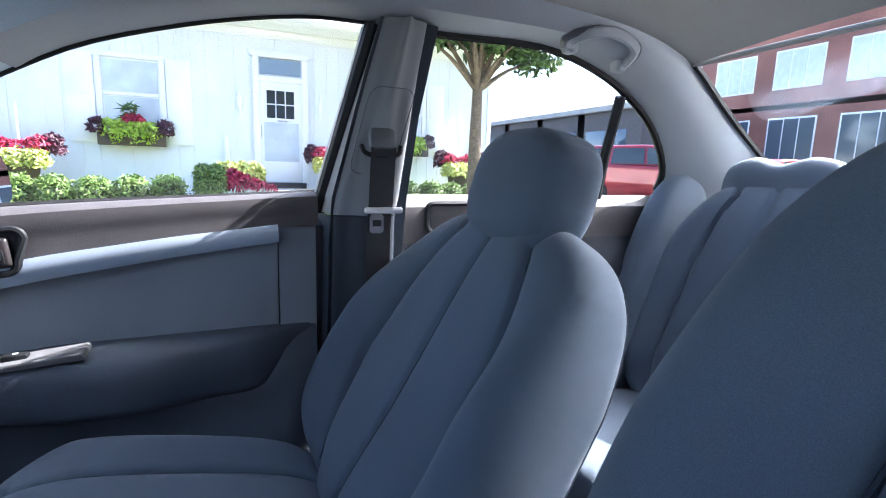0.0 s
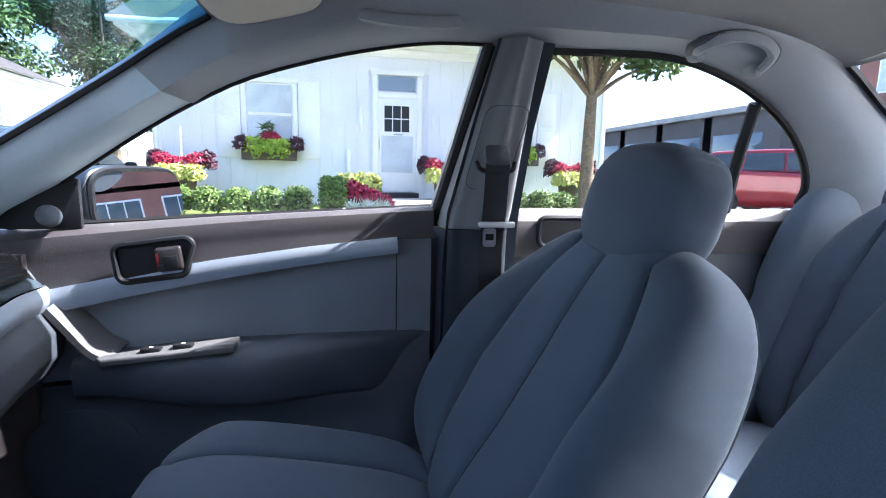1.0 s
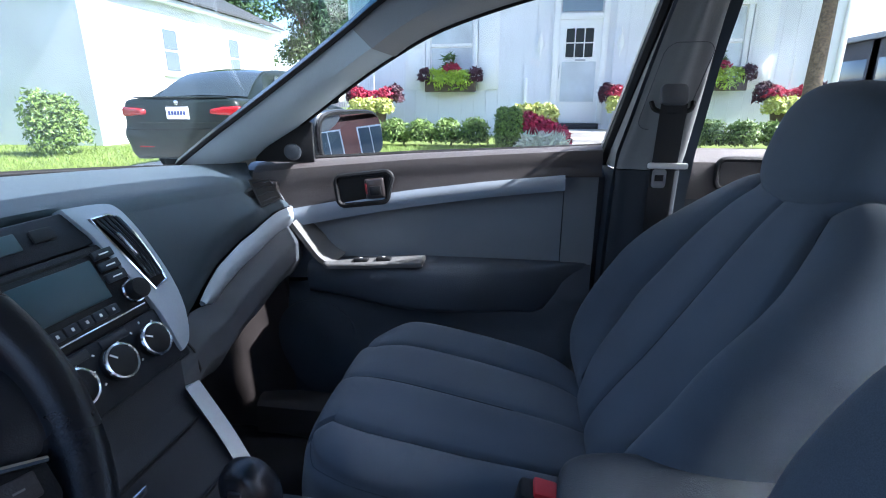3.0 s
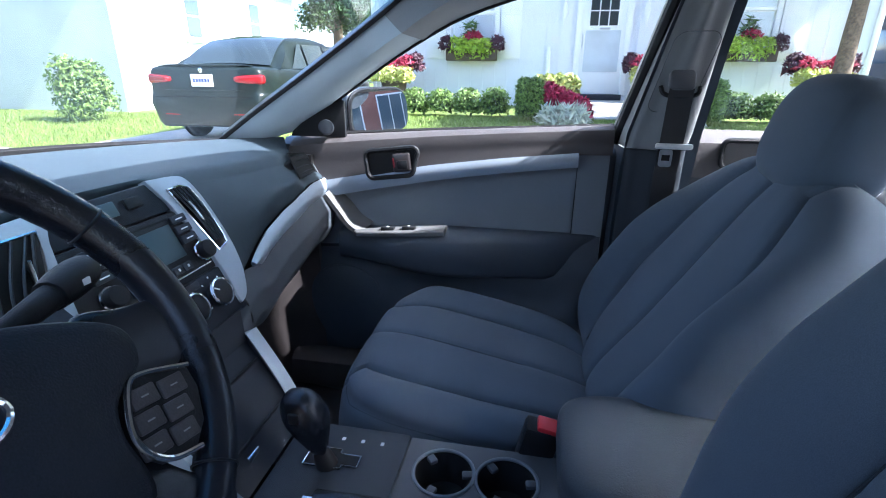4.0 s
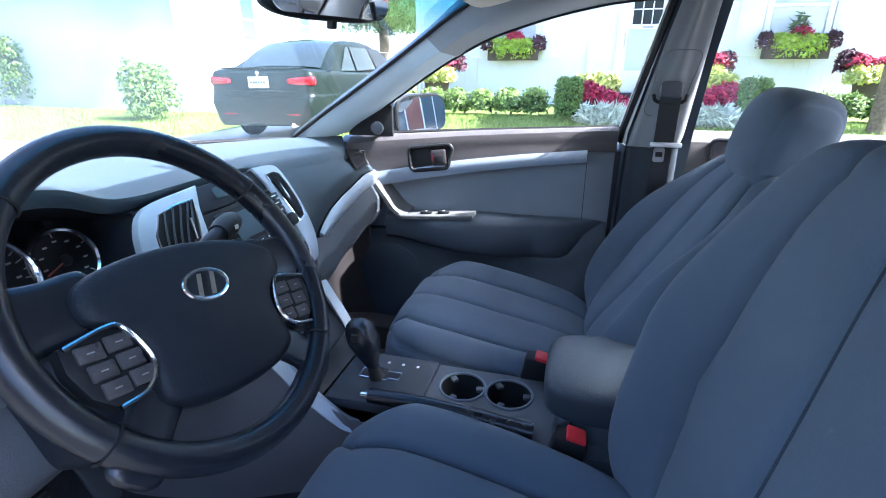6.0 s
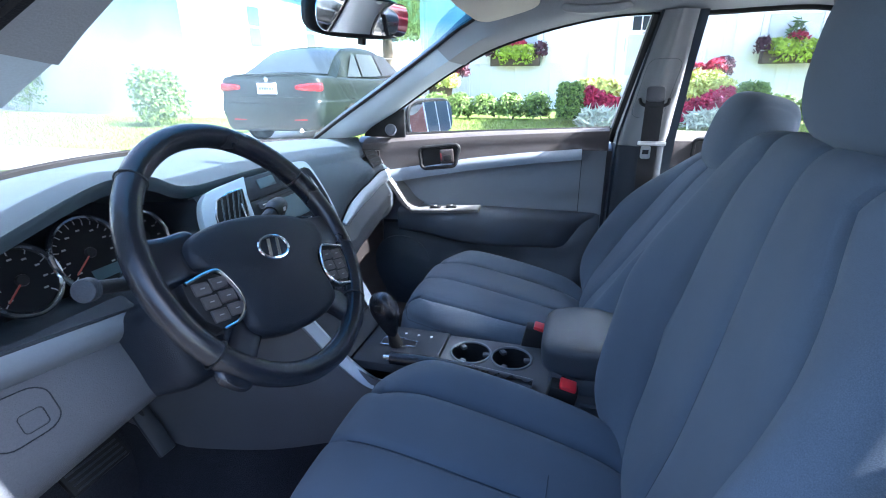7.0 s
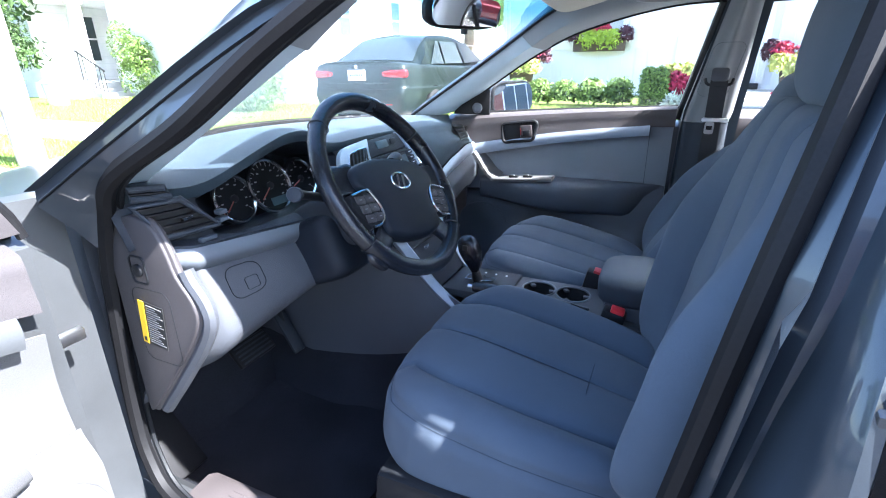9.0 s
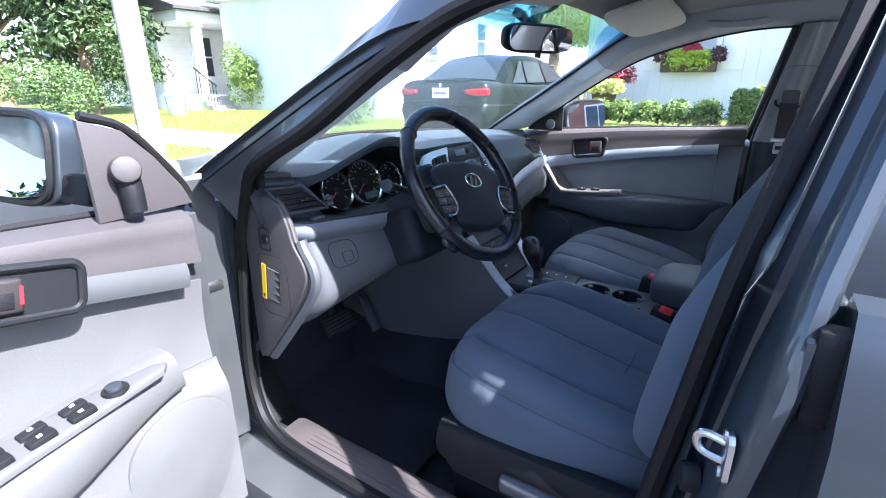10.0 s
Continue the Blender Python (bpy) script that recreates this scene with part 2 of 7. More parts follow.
def hoop(radius, wire, m, n=40, k=8):
    pts = [(radius * math.cos(2 * math.pi * i / n), radius * math.sin(2 * math.pi * i / n), 0) for i in range(n)]
    return moved(tube(pts, wire, k, loop=True), m)


def rounded(w, h, r, n=5):
    out = []
    for cx, cy, a0 in ((w / 2 - r, h / 2 - r, 0), (-w / 2 + r, h / 2 - r, 90), (-w / 2 + r, -h / 2 + r, 180), (w / 2 - r, -h / 2 + r, 270)):
        out += [(cx + r * math.cos(radians(a0 + 90 * i / n)), cy + r * math.sin(radians(a0 + 90 * i / n))) for i in range(n + 1)]
    return out


def facing(at, normal, up=(0, 0, 1)):
    """A pose whose z looks along normal and whose y lies towards up."""
    z = Vector(normal).normalized()
    x = Vector(up).cross(z).normalized()
    y = z.cross(x)
    return Matrix.Translation(at) @ Matrix((x, y, z)).transposed().to_4x4()


def smooth(a, b, t):
    t = min(1, max(0, (t - a) / (b - a)))
    return t * t * (3 - 2 * t)


def lerp(points, t):
    """A value read from a row of (place, value)."""
    if t <= points[0][0]:
        return points[0][1]
    for (a, va), (b, vb) in zip(points, points[1:]):
        if t <= b:
            return va + (vb - va) * (t - a) / (b - a)
    return points[-1][1]


MIRRORED = Matrix.Diagonal((-1, 1, 1, 1))


# ---- the car's shell ----
# Edge of the side glass and edge of the headliner or screens, from the front pillar's foot backwards.
WINDOW = [(0.735, 0.72, 0.972), (0.712, 0.635, 1.026), (0.688, 0.54, 1.084), (0.665, 0.451, 1.138), (0.645, 0.365, 1.185), (0.626, 0.268, 1.230), (0.612, 0.148, 1.266),
          (0.603, 0.050, 1.288), (0.596, -0.05, 1.303), (0.595, -0.16, 1.307), (0.594, -0.30, 1.308), (0.593, -0.45, 1.313), (0.594, -0.54, 1.308),
          (0.602, -0.635, 1.289), (0.617, -0.741, 1.254), (0.641, -0.853, 1.196), (0.669, -0.935, 1.129), (0.698, -0.985, 1.060), (0.725, -0.985, 1.000)]
INNER = [(0.600, 0.86, 0.955), (0.592, 0.75, 1.027), (0.585, 0.64, 1.095), (0.580, 0.53, 1.165), (0.573, 0.43, 1.230), (0.560, 0.345, 1.285), (0.53, 0.24, 1.328),
         (0.51, 0.12, 1.350), (0.50, -0.05, 1.360), (0.50, -0.16, 1.362), (0.50, -0.30, 1.362), (0.50, -0.45, 1.358), (0.50, -0.55, 1.352),
         (0.505, -0.66, 1.342), (0.515, -0.76, 1.325), (0.53, -0.86, 1.295), (0.555, -0.98, 1.230), (0.575, -1.15, 1.130), (0.590, -1.45, 0.960)]
NW = 54
W_LINE, I_LINE = curve_points(WINDOW, NW), curve_points(INNER, NW)


def side(p, s):
    return Vector((p[0] * s, p[1], p[2]))


def upper_side(s, tag):
    """Pillar and rail trim, and the painted skin outside it, on one side of the car."""
    inner, outer = [], []
    for w, i in zip(W_LINE, I_LINE):
        mid = (w + i) / 2 + Vector((-0.018, 0, -0.012))
        if s < 0:
            mid += Vector((-0.004, -0.022, -0.020)) * smooth(0.15, 0.36, w.y)
        inner.append([side(p, s) for p in (w + Vector((0.012, 0, 0.004)), w, w * 0.75 + mid * 0.25, mid, i * 0.8 + mid * 0.2, i, i + Vector((0.0, 0, 0.01)))])
        g = smooth(0.20, 0.36, w.y)
        e = 0.019 if s < 0 else 0.006
        outer.append([side(p, s) for p in (w + Vector((0.012, 0, 0.004)), w + Vector((e, 0, 0.010)), w + Vector((e + 0.014 * g, 0, 0.010 + 0.004 * g)), w + Vector((e + 0.012 * g, 0, 0.010 + 0.020 * g)),
                                            w + Vector((e + 0.026 * g, 0, 0.010 + 0.022 * g)), (w + i) / 2 + Vector((0.045 - 0.006 * g, 0, 0.042 - 0.012 * g)), i + Vector((0.024 - 0.012 * g, 0, 0.040 - 0.018 * g)), i + Vector((0, 0, 0.01)))])
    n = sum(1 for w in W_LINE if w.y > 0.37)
    single("front_pillar_trim_" + tag, rings(inner[:n + 1], closed=False), LIT_PILLAR, "grey plastic trim of the windscreen pillar, coloured as lit by the sky", "pillar trim", kind="structure")
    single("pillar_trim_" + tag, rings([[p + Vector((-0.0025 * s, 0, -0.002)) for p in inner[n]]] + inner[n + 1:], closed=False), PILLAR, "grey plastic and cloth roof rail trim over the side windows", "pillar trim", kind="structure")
    b = rings(outer, closed=False)
    single("body_side_" + tag, b, PAINT, "slate blue metallic roof rail and pillar skin", "car body", kind="structure", sharp=75)


upper_side(1, "right")
upper_side(-1, "left")


def roof_point(u, v, lift=0.0):
    k = 16 + (NW - 17 - 9) * v
    i = int(k)
    f = k - i
    e = I_LINE[i] * (1 - f) + I_LINE[min(i + 1, NW - 1)] * f
    x = (2 * u - 1)
    bow = 1 - x * x
    front = 0.035 * bow * (1 - smooth(0, 0.25, v))
    return Vector((x * e.x, e.y + front, e.z + 0.035 * bow + lift))


single("ceiling", sheet(lambda u, v: roof_point(u, v), 24, 30, 0.006), HEADLINER, "pale grey cloth headliner under the roof", "ceiling", kind="structure")
single("roof_panel", sheet(lambda u, v: roof_point(u, v, 0.055), 24, 30, 0.004), PAINT, "slate blue metallic car roof panel", "roof", kind="structure")


def screen_point(u, v):
    x = 2 * u - 1
    bow = 1 - x * x
    k = v * 16
    i = int(min(k, 15))
    e = I_LINE[i] * (1 - (k - i)) + I_LINE[i + 1] * (k - i)
    return Vector((x * e.x, e.y + bow * (0.30 * (1 - v) + 0.035 * v), e.z + bow * (0.02 + 0.015 * v)))


windscreen = thing("windscreen", "clear curved windscreen with a blue tinted band along its top", "windscreen", (0, 0.9, 0.96), kind="structure")
pane = part("pane", sheet(lambda u, v: screen_point(u, v), 24, 24, 0.004), SCREEN_GLASS, windscreen)
pane.visible_shadow = False
part("edge_seal", tube([screen_point(0.004, v / 12) for v in range(13)], 0.006, 6), RUBBER, windscreen)
part("edge_seal", tube([screen_point(0.996, v / 12) for v in range(13)], 0.006, 6), RUBBER, windscreen)
part("edge_seal", tube([screen_point(u / 20, 0.0) for u in range(21)], 0.012, 6), RUBBER, windscreen)


def rear_point(u, v):
    x = 2 * u - 1
    bow = 1 - x * x
    k = 44 + v * (NW - 1 - 44)
    i = int(min(k, NW - 2))
    e = I_LINE[i] * (1 - (k - i)) + I_LINE[i + 1] * (k - i)
    return Vector((x * e.x, e.y - 0.08 * bow, e.z + 0.03 * bow))


rear_screen = thing("rear_window", "sloping rear window of clear glass", "rear window", (0, -1.3, 0.95), kind="structure")
pane = part("pane", sheet(rear_point, 20, 10, 0.004), GLASS, rear_screen)
pane.visible_shadow = False
part("edge_seal", tube([rear_point(0.996, v / 10) for v in range(11)], 0.008, 6), RUBBER, rear_screen)
part("edge_seal", tube([rear_point(0.004, v / 10) for v in range(11)], 0.008, 6), RUBBER, rear_screen)
part("edge_trim", tube([rear_point(u / 20, 0) for u in range(21)], 0.006, 8), HEADLINER, rear_screen)

# Floor pan, tunnel, firewall, parcel shelf.
single("floor", sheet(lambda u, v: Vector((-0.66 + 1.32 * u, -1.3 + 2.2 * v, 0.23 + 0.05 * smooth(0.85, 1.0, v))), 12, 20, 0.03), CARPET, "black carpeted floor of the car", "floor", kind="structure")
single("firewall", sheet(lambda u, v: Vector((-0.70 + 1.40 * u, 0.90 + 0.28 * v, 0.27 + 0.65 * v)), 12, 8, 0.02), CARPET, "black carpeted bulkhead under the dashboard", "bulkhead", kind="structure")
single("parcel_shelf", box(-0.62, 0.62, -1.62, -1.16, 0.93, 0.95, 0.004), DARK, "dark rear parcel shelf", "shelf", kind="structure")
single("trunk_lid", sheet(lambda u, v: Vector(((2 * u - 1) * 0.74, -1.55 - 0.62 * v, 0.985 - 0.03 * v * v + 0.02 * (1 - (2 * u - 1) ** 2))), 12, 8, 0.01), PAINT, "slate blue metallic boot lid", "boot lid", kind="structure")
single("bonnet", sheet(lambda u, v: Vector(((2 * u - 1) * (0.74 - 0.06 * v), 0.93 + 0.28 * (1 - (2 * u - 1) ** 2) * (1 - v) + 1.2 * v, 0.935 + 0.02 * (1 - (2 * u - 1) ** 2) - 0.24 * v * v)), 16, 12, 0.01), PAINT, "slate blue metallic bonnet", "bonnet", kind="structure")
single("rear_quarter_right", sheet(lambda u, v: Vector((0.74 + 0.05 * math.sin(v * 3.1), -2.15 + 1.15 * u, 0.30 + 0.68 * v)), 8, 8, 0.06), PAINT, "slate blue rear quarter panel", "car body", kind="structure")
single("rear_quarter_left", sheet(lambda u, v: Vector((-0.74 - 0.05 * math.sin(v * 3.1), -2.15 + 1.15 * u, 0.30 + 0.68 * v)), 8, 8, 0.06), PAINT, "slate blue rear quarter panel", "car body", kind="structure")
single("fender_right", sheet(lambda u, v: Vector((0.78 + 0.05 * math.sin(v * 3.1) - 0.08 * u * u, 0.95 + 1.2 * u, 0.30 + 0.62 * v - 0.1 * u * u)), 8, 8, 0.05), PAINT, "slate blue front wing", "car body", kind="structure")
single("fender_left", sheet(lambda u, v: Vector((-0.78 - 0.05 * math.sin(v * 3.1) + 0.08 * u * u, 0.95 + 1.2 * u, 0.30 + 0.62 * v - 0.1 * u * u)), 8, 8, 0.05), PAINT, "slate blue front wing", "car body", kind="structure")
single("kick_panel_right", sheet(lambda u, v: Vector((0.690 - 0.045 * smooth(0, 0.35, u) * (1 - 0.5 * v), 0.66 + 0.49 * u, 0.27 + 0.65 * v)), 12, 10, 0.02), SCUFF, "worn grey plastic footwell side panel", "kick panel", kind="structure")
single("kick_panel_left", sheet(lambda u, v: Vector((-0.665, 0.80 + 0.35 * u, 0.24 + 0.68 * v)), 6, 6, 0.02), GREY, "grey plastic footwell side panel", "kick panel", kind="structure")


# Middle pillar: painted post with trim inside, belt, seals.
def b_pillar(s, tag):
    def edge(z, front):
        if not front:
            return (-0.228 if s > 0 else -0.30) - 0.06 * max(0, z - 0.9)
        if s > 0:
            return -0.088 - 0.22 * max(0, z - 0.97)
        return lerp([(0.30, -0.09), (0.64, -0.112), (0.97, -0.160), (1.22, -0.212), (1.31, -0.228)], z)
    zs = [0.30, 0.45, 0.60, 0.75, 0.90, 1.0, 1.08, 1.16, 1.24, 1.31]

    def xo(z):
        return 0.80 - 0.06 * max(0, 0.5 - z) / 0.2 * 0 if z < 0.97 else 0.765 - 0.44 * (z - 0.96)
    trim_low, trim_up, skin = [], [], []
    for z in zs:
        xi = (0.69 if z < 0.97 else 0.70 - 0.38 * (z - 0.96)) - 0.016 * (s > 0) - 0.034 * (s > 0) * smooth(0.62, 0.85, z) * (1 - smooth(0.97, 1.25, z))
        a, b = edge(z, True), edge(z, False)
        a -= 0.022 * (s < 0)
        xe = max(xi + 0.05, 0.738 - 0.42 * (z - 0.96)) if z >= 0.9 else xi + 0.05
        ring = [(xe, a + 0.005, z), (xi + 0.012, a - 0.008, z), (xi, a - 0.035, z), (xi - 0.006 - 0.008 * (s > 0), (a + b) / 2, z), (xi, b + 0.035, z), (xi + 0.012, b + 0.008, z), (xe, b - 0.005, z)]
        ring = [tuple(p) for p in curve_points(ring, 25)]
        if z <= 0.90:
            trim_low.append([side(p, s) for p in ring])
        if z >= 0.90:
            trim_up.append([side(p, s) for p in ring])
        o = xo(z)
        a += 0.022 * (s < 0)
        d = xi + 0.012
        skin.append([side(p, s) for p in [(d, a, z), (d + 0.008, a - 0.022, z), (d + 0.022, a - 0.034, z), (o - 0.018, a - 0.040, z), (o - 0.004, a - 0.045, z), (o + 0.010, a - 0.050, z), (o + 0.018, a - 0.060, z), (o + 0.016, a - 0.070, z),
                                          (o + 0.004, a - 0.076, z), (o - 0.030, a - 0.080, z), (o - 0.036, a - 0.090, z), (o - 0.036, b - 0.02, z), (d + 0.03, b - 0.02, z), (d + 0.03, a - 0.03, z)]])
    trim_low[-1] = [p + Vector((0, 0, 0.066)) for p in trim_low[-1]]
    trim_up[0] = [p + Vector((0, 0, 0.068)) for p in trim_up[0]]
    single("pillar_lower_trim_" + tag, rings(trim_low, closed=False), DASH, "dark plastic lower cover of the middle pillar", "pillar trim", kind="structure")
    single("pillar_upper_trim_" + tag, rings(trim_up, closed=False), SHADED_PILLAR, "grey plastic upper cover of the middle pillar", "pillar trim", kind="structure")
    single("middle_pillar_" + tag, rings(skin, closed=True), PAINT, "slate grey painted middle door pillar", "door pillar", kind="structure")


b_pillar(1, "right")
b_pillar(-1, "left")


# ---- seats ----
SEAT_CUTS = 90
SEAM = mat("seam_thread", (0.046, 0.058, 0.076), 0.95, grain=0.3, scale=1500, bump=0.5, spec=0.05)


def groove(x, at, width, depth):
    d = (x - at) / width
    return -depth * math.exp(-d * d)


def back_seam(k, h):
    """Places of the three lengthwise seams of a backrest at height h."""
    if k == 0:
        return 0.0
    return k * lerp([(0, 0.50), (0.2, 0.60), (0.45, 0.66), (0.7, 0.60), (0.9, 0.52), (1, 0.50)], h)


def seat_back_shape(q, row):
    x, y, z = q
    h = (z + 1) / 2
    w = lerp([(0, 0.86), (0.15, 0.98), (0.4, 1.01), (0.65, 0.97), (0.85, 0.90), (1, 0.82)], h)
    f = max(0, y)
    bol = smooth(0.55, 0.92, abs(x)) * (1 - smooth(0.48, 0.94, h)) * smooth(-0.1, 0.2, h + 0.1)
    yy = y + f * (0.95 * bol - 0.15 * (1 - x * x) * smooth(0.0, 0.4, h))
    if y > 0.3:
        for k, dep in ((-1, 0.24), (0, 0.13), (1, 0.24)):
            d = row - back_seam(k, h)
            yy += groove(d, 0, 0.022, dep) + groove(d, 0, 0.085, dep * 0.45)
    yy += 0.35 * (h - 0.5) ** 2 * f
    if y < 0:
        yy *= lerp([(0, 0.30), (0.5, 0.62), (1, 1.0)], h)
    return Vector((x * w, yy, z))


def cushion_shape(q, row):
    x, y, z = q
    f = max(0, z)
    k = (y + 1) / 2
    zz = z + f * (0.34 * smooth(0.55, 0.90, abs(x)) * (1 - smooth(0.8, 1.0, k)) - 0.12 * (1 - k) * (1 - x * x))
    if z > 0.3:
        for at, dep in ((-0.60, 0.17), (0.0, 0.07), (0.60, 0.17)):
            zz += groove(row, at, 0.022, dep) + groove(row, at, 0.085, dep * 0.5)
    w = lerp([(0, 0.86), (0.5, 0.98), (0.8, 1.0), (1, 0.95)], k)
    edge = groove(z, 0.50, 0.10, 0.020)
    return Vector((x * w * (1 + edge), y * (1 + edge), zz))


def headrest_shape(q):
    x, y, z = q
    h = (z + 1) / 2
    w = lerp([(0, 0.93), (0.35, 1.0), (0.7, 0.98), (1, 0.86)], h)
    yy = y - 0.16 * (x * x) * (1 if y > 0 else -0.4) - 0.10 * (h - 0.5) + 0.10 * math.sin(h * 3.14) * max(0, y)
    s = 1 + groove(abs(x), 0.86, 0.035, 0.030)
    return Vector((x * w, yy * s, z * s))


def front_seat(x, y, lift, lean, head, tag_label, control, fore=0.0, wide=0.272, square=3.8, head_wide=0.122, head_y=0.03, tilt=6, drop=0.0):
    seat = thing("car_seat", tag_label, "car seat", (x, y + 0.1, 0.26), "front seats")
    m = pose(x, y + 0.165, 0.505 + lift - drop, tilt, 0, 0)
    cush = (0.255, 0.255, 0.095, 4.2, cushion_shape, True)
    cushion = part("cushion", moved(pillow(0.255, 0.255, 0.095, 4.2, SEAT_CUTS, cushion_shape, True), m), FABRIC, seat)

    def stitch(points, dims, place, owner, r=0.0020, lift=(0, 0, 0)):
        part("seam", tube([place @ (padded(Vector(p), *dims) + Vector(lift)) for p in points], r, 6), SEAM, owner)
    for at, front, rear in ((-0.60, 0.985, -0.80), (0.0, 0.99, -0.30), (0.60, 0.985, -0.80)):
        row = [(at, front + (rear - front) * i / 40, 1.0) for i in range(41)]
        if at:
            row = [(at, 1.0, 0.62 + 0.095 * i) for i in range(4)] + row
        stitch(row, cush, m, cushion, 0.0017 if at else 0.0009, (0, 0, 0.0035 if at else 0.002))
    if control:
        stitch([(-0.20 + 0.40 * i / 20, -0.30, 1.0) for i in range(21)], cush, m, cushion, 0.0008, (0, 0, 0.001))
    rim_row = [(-1, -0.8 + 0.09 * i, 0.50) for i in range(20)] + [(-1 + 0.05 * i, 1, 0.50) for i in range(41)] + [(1, 1 - 0.09 * i, 0.50) for i in range(21)]
    stitch(rim_row, cush, m, cushion, 0.0007)

    hinge = Vector((x, y - 0.075 + fore, 0.52 + lift))
    back = Matrix.Translation(hinge) @ pose(0, 0, 0, lean, 0, 0)
    bm_m = back @ pose(0, -0.02, 0.265)
    dims = (wide, 0.078, 0.280, square, seat_back_shape, True)
    rest = part("backrest", moved(pillow(wide, 0.078, 0.280, square, SEAT_CUTS, seat_back_shape, True), bm_m), FABRIC, seat)
    for k in (-1, 0, 1):
        row = []
        for i in range(61):
            z = -0.97 + 1.95 * i / 60
            at = back_seam(k, (z + 1) / 2)
            row.append((at, 1.0, z))
        stitch(row, dims, bm_m, rest, 0.0020, (0, 0.0045, 0))
    for s in (-1, 1):
        stitch([(s * 1.0, -0.55, -0.95 + 1.92 * i / 40) for i in range(41)], dims, bm_m, rest)
    hr = back @ pose(0, head_y, head, 0, 0, 0) @ pose(0, 0, 0, -lean * 0.55)
    part("headrest", moved(pillow(head_wide, 0.066, 0.092, 3.7, 34, headrest_shape), hr), FABRIC, seat)
    for dx in (-0.055, 0.055):
        part("headrest_post", tube([back @ Vector((dx, -0.01, 0.50)), hr @ Vector((dx, 0, -0.03))], 0.006, 8), CHROME, seat)
        part("post_guide", moved(box(-0.013, 0.013, -0.013, 0.013, 0, 0.010, 0.003), back @ pose(dx, -0.012, 0.535)), DARK, seat)
    part("base", box(x - 0.235, x + 0.235, y - 0.08, y + 0.40, 0.36 + lift - drop, 0.44 + lift - drop, 0.02), DARK, seat, "black plastic seat base")
    for dx in (-0.2, 0.2):
        part("rail", box(x + dx - 0.02, x + dx + 0.02, y - 0.1, y + 0.42, 0.255, 0.30, 0.004), DARK, seat)
        part("mount", box(x + dx - 0.015, x + dx + 0.015, y - 0.05, y + 0.36, 0.29, 0.38 + lift - drop, 0.004), DARK, seat)
    if control:
        s = -1 if x < 0 else 1
        part("side_cover", plate([(-0.20, 0.0), (0.20, 0.0), (0.245, 0.05), (0.235, 0.105), (-0.19, 0.115), (-0.22, 0.04)], 0.03, Matrix.Translation((x + s * 0.238, y + 0.13, 0.375 + lift)) @ facing((0, 0, 0), (s, 0, 0)) @ (Matrix.Diagonal((s, 1, 1, 1))), 0.01), DARK, seat, "black plastic side cover")
        part("recline_lever", box(x + s * 0.268, x + s * 0.290, y + 0.03, y + 0.22, 0.405 + lift, 0.440 + lift, 0.010, 3), GREY, seat)
    return seat


front_seat(0.372, 0.015, 0.0, 31, 0.588, "grey-blue cloth front passenger seat reclined, with stitched panels", False, 0.0, 0.287, head_wide=0.118, head_y=0.014, tilt=10, drop=0.004)
front_seat(-0.352, -0.075, 0.05, 10, 0.628, "grey-blue cloth driver's seat, upright, with stitched panels", True, 0.0, 0.295, 5.0, 0.122, -0.025, tilt=10, drop=0.004)

# Rear bench.
bench = thing("rear_bench", "grey-blue cloth rear bench seat with headrests", "bench seat", (0, -0.85, 0.26))
part("cushion", moved(pillow(0.64, 0.27, 0.10, 5, 24, lambda q: Vector((q.x, q.y, q.z + groove(abs(q.x), 0.33, 0.012, 0.06) * (q.z > 0.3)))), pose(0, -0.70, 0.46, 6)), FABRIC, bench)


def rear_back(q, row):
    x, y, z = q
    yy = y + 0.55 * smooth(0.60, 0.95, abs(x)) * max(0, y) * (1 - smooth(0.2, 0.95, z))
    if y > 0.3:
        yy += groove(abs(row), 0.58 - 0.10 * z, 0.035, 0.16) + groove(row, 0, 0.035, 0.10)
    return Vector((x * lerp([(-1, 1.0), (0.3, 0.98), (1, 0.82)], z), yy, z))


for sx in (-1, 1):
    rest = part("backrest", moved(pillow(0.24, 0.08, 0.30, 4, 50, rear_back, True), pose(sx * 0.40, -0.96, 0.76, 20)), FABRIC, bench)
    for at in (-1, 0, 1):
        row = [(at * (0.58 - 0.10 * z), 1.0, z) for z in (-0.95 + 0.048 * i for i in range(40))]
        part("seam", tube([pose(sx * 0.40, -0.96, 0.76, 20) @ padded(Vector(p), 0.24, 0.08, 0.30, 4, rear_back, True) for p in row], 0.0014, 6), SEAM, rest)
    part("headrest", moved(pillow(0.140, 0.062, 0.085, 3.4, 22, lambda q: Vector((q.x * (1 - 0.12 * smooth(0.2, -1, q.z)), q.y, q.z - 0.22 * (1 - smooth(0.0, 0.5, abs(q.x))) * max(0, q.z) ** 2))), pose(sx * 0.425, -1.060, 1.022, 12)), FABRIC, bench)
    part("side_bolster", moved(pillow(0.05, 0.10, 0.30, 3, 12), pose(sx * 0.645, -0.92, 0.77, 18)), FABRIC, bench)
part("centre_back", moved(pillow(0.155, 0.075, 0.28, 4, 18), pose(0, -0.965, 0.745, 20)), FABRIC, bench)


# Outer ends of the car: bumpers and wheels.
def bumper(name, y0, bulge, label):
    b = thing(name, label, "bumper", (0, y0, 0.3), kind="structure")
    part("skin", sheet(lambda u, v: Vector(((2 * u - 1) * 0.80, y0 + bulge * (1 - (2 * u - 1) ** 2) * (0.6 + 0.4 * math.sin(v * 3.14)), 0.28 + 0.42 * v)), 16, 8, 0.03), PAINT, b)


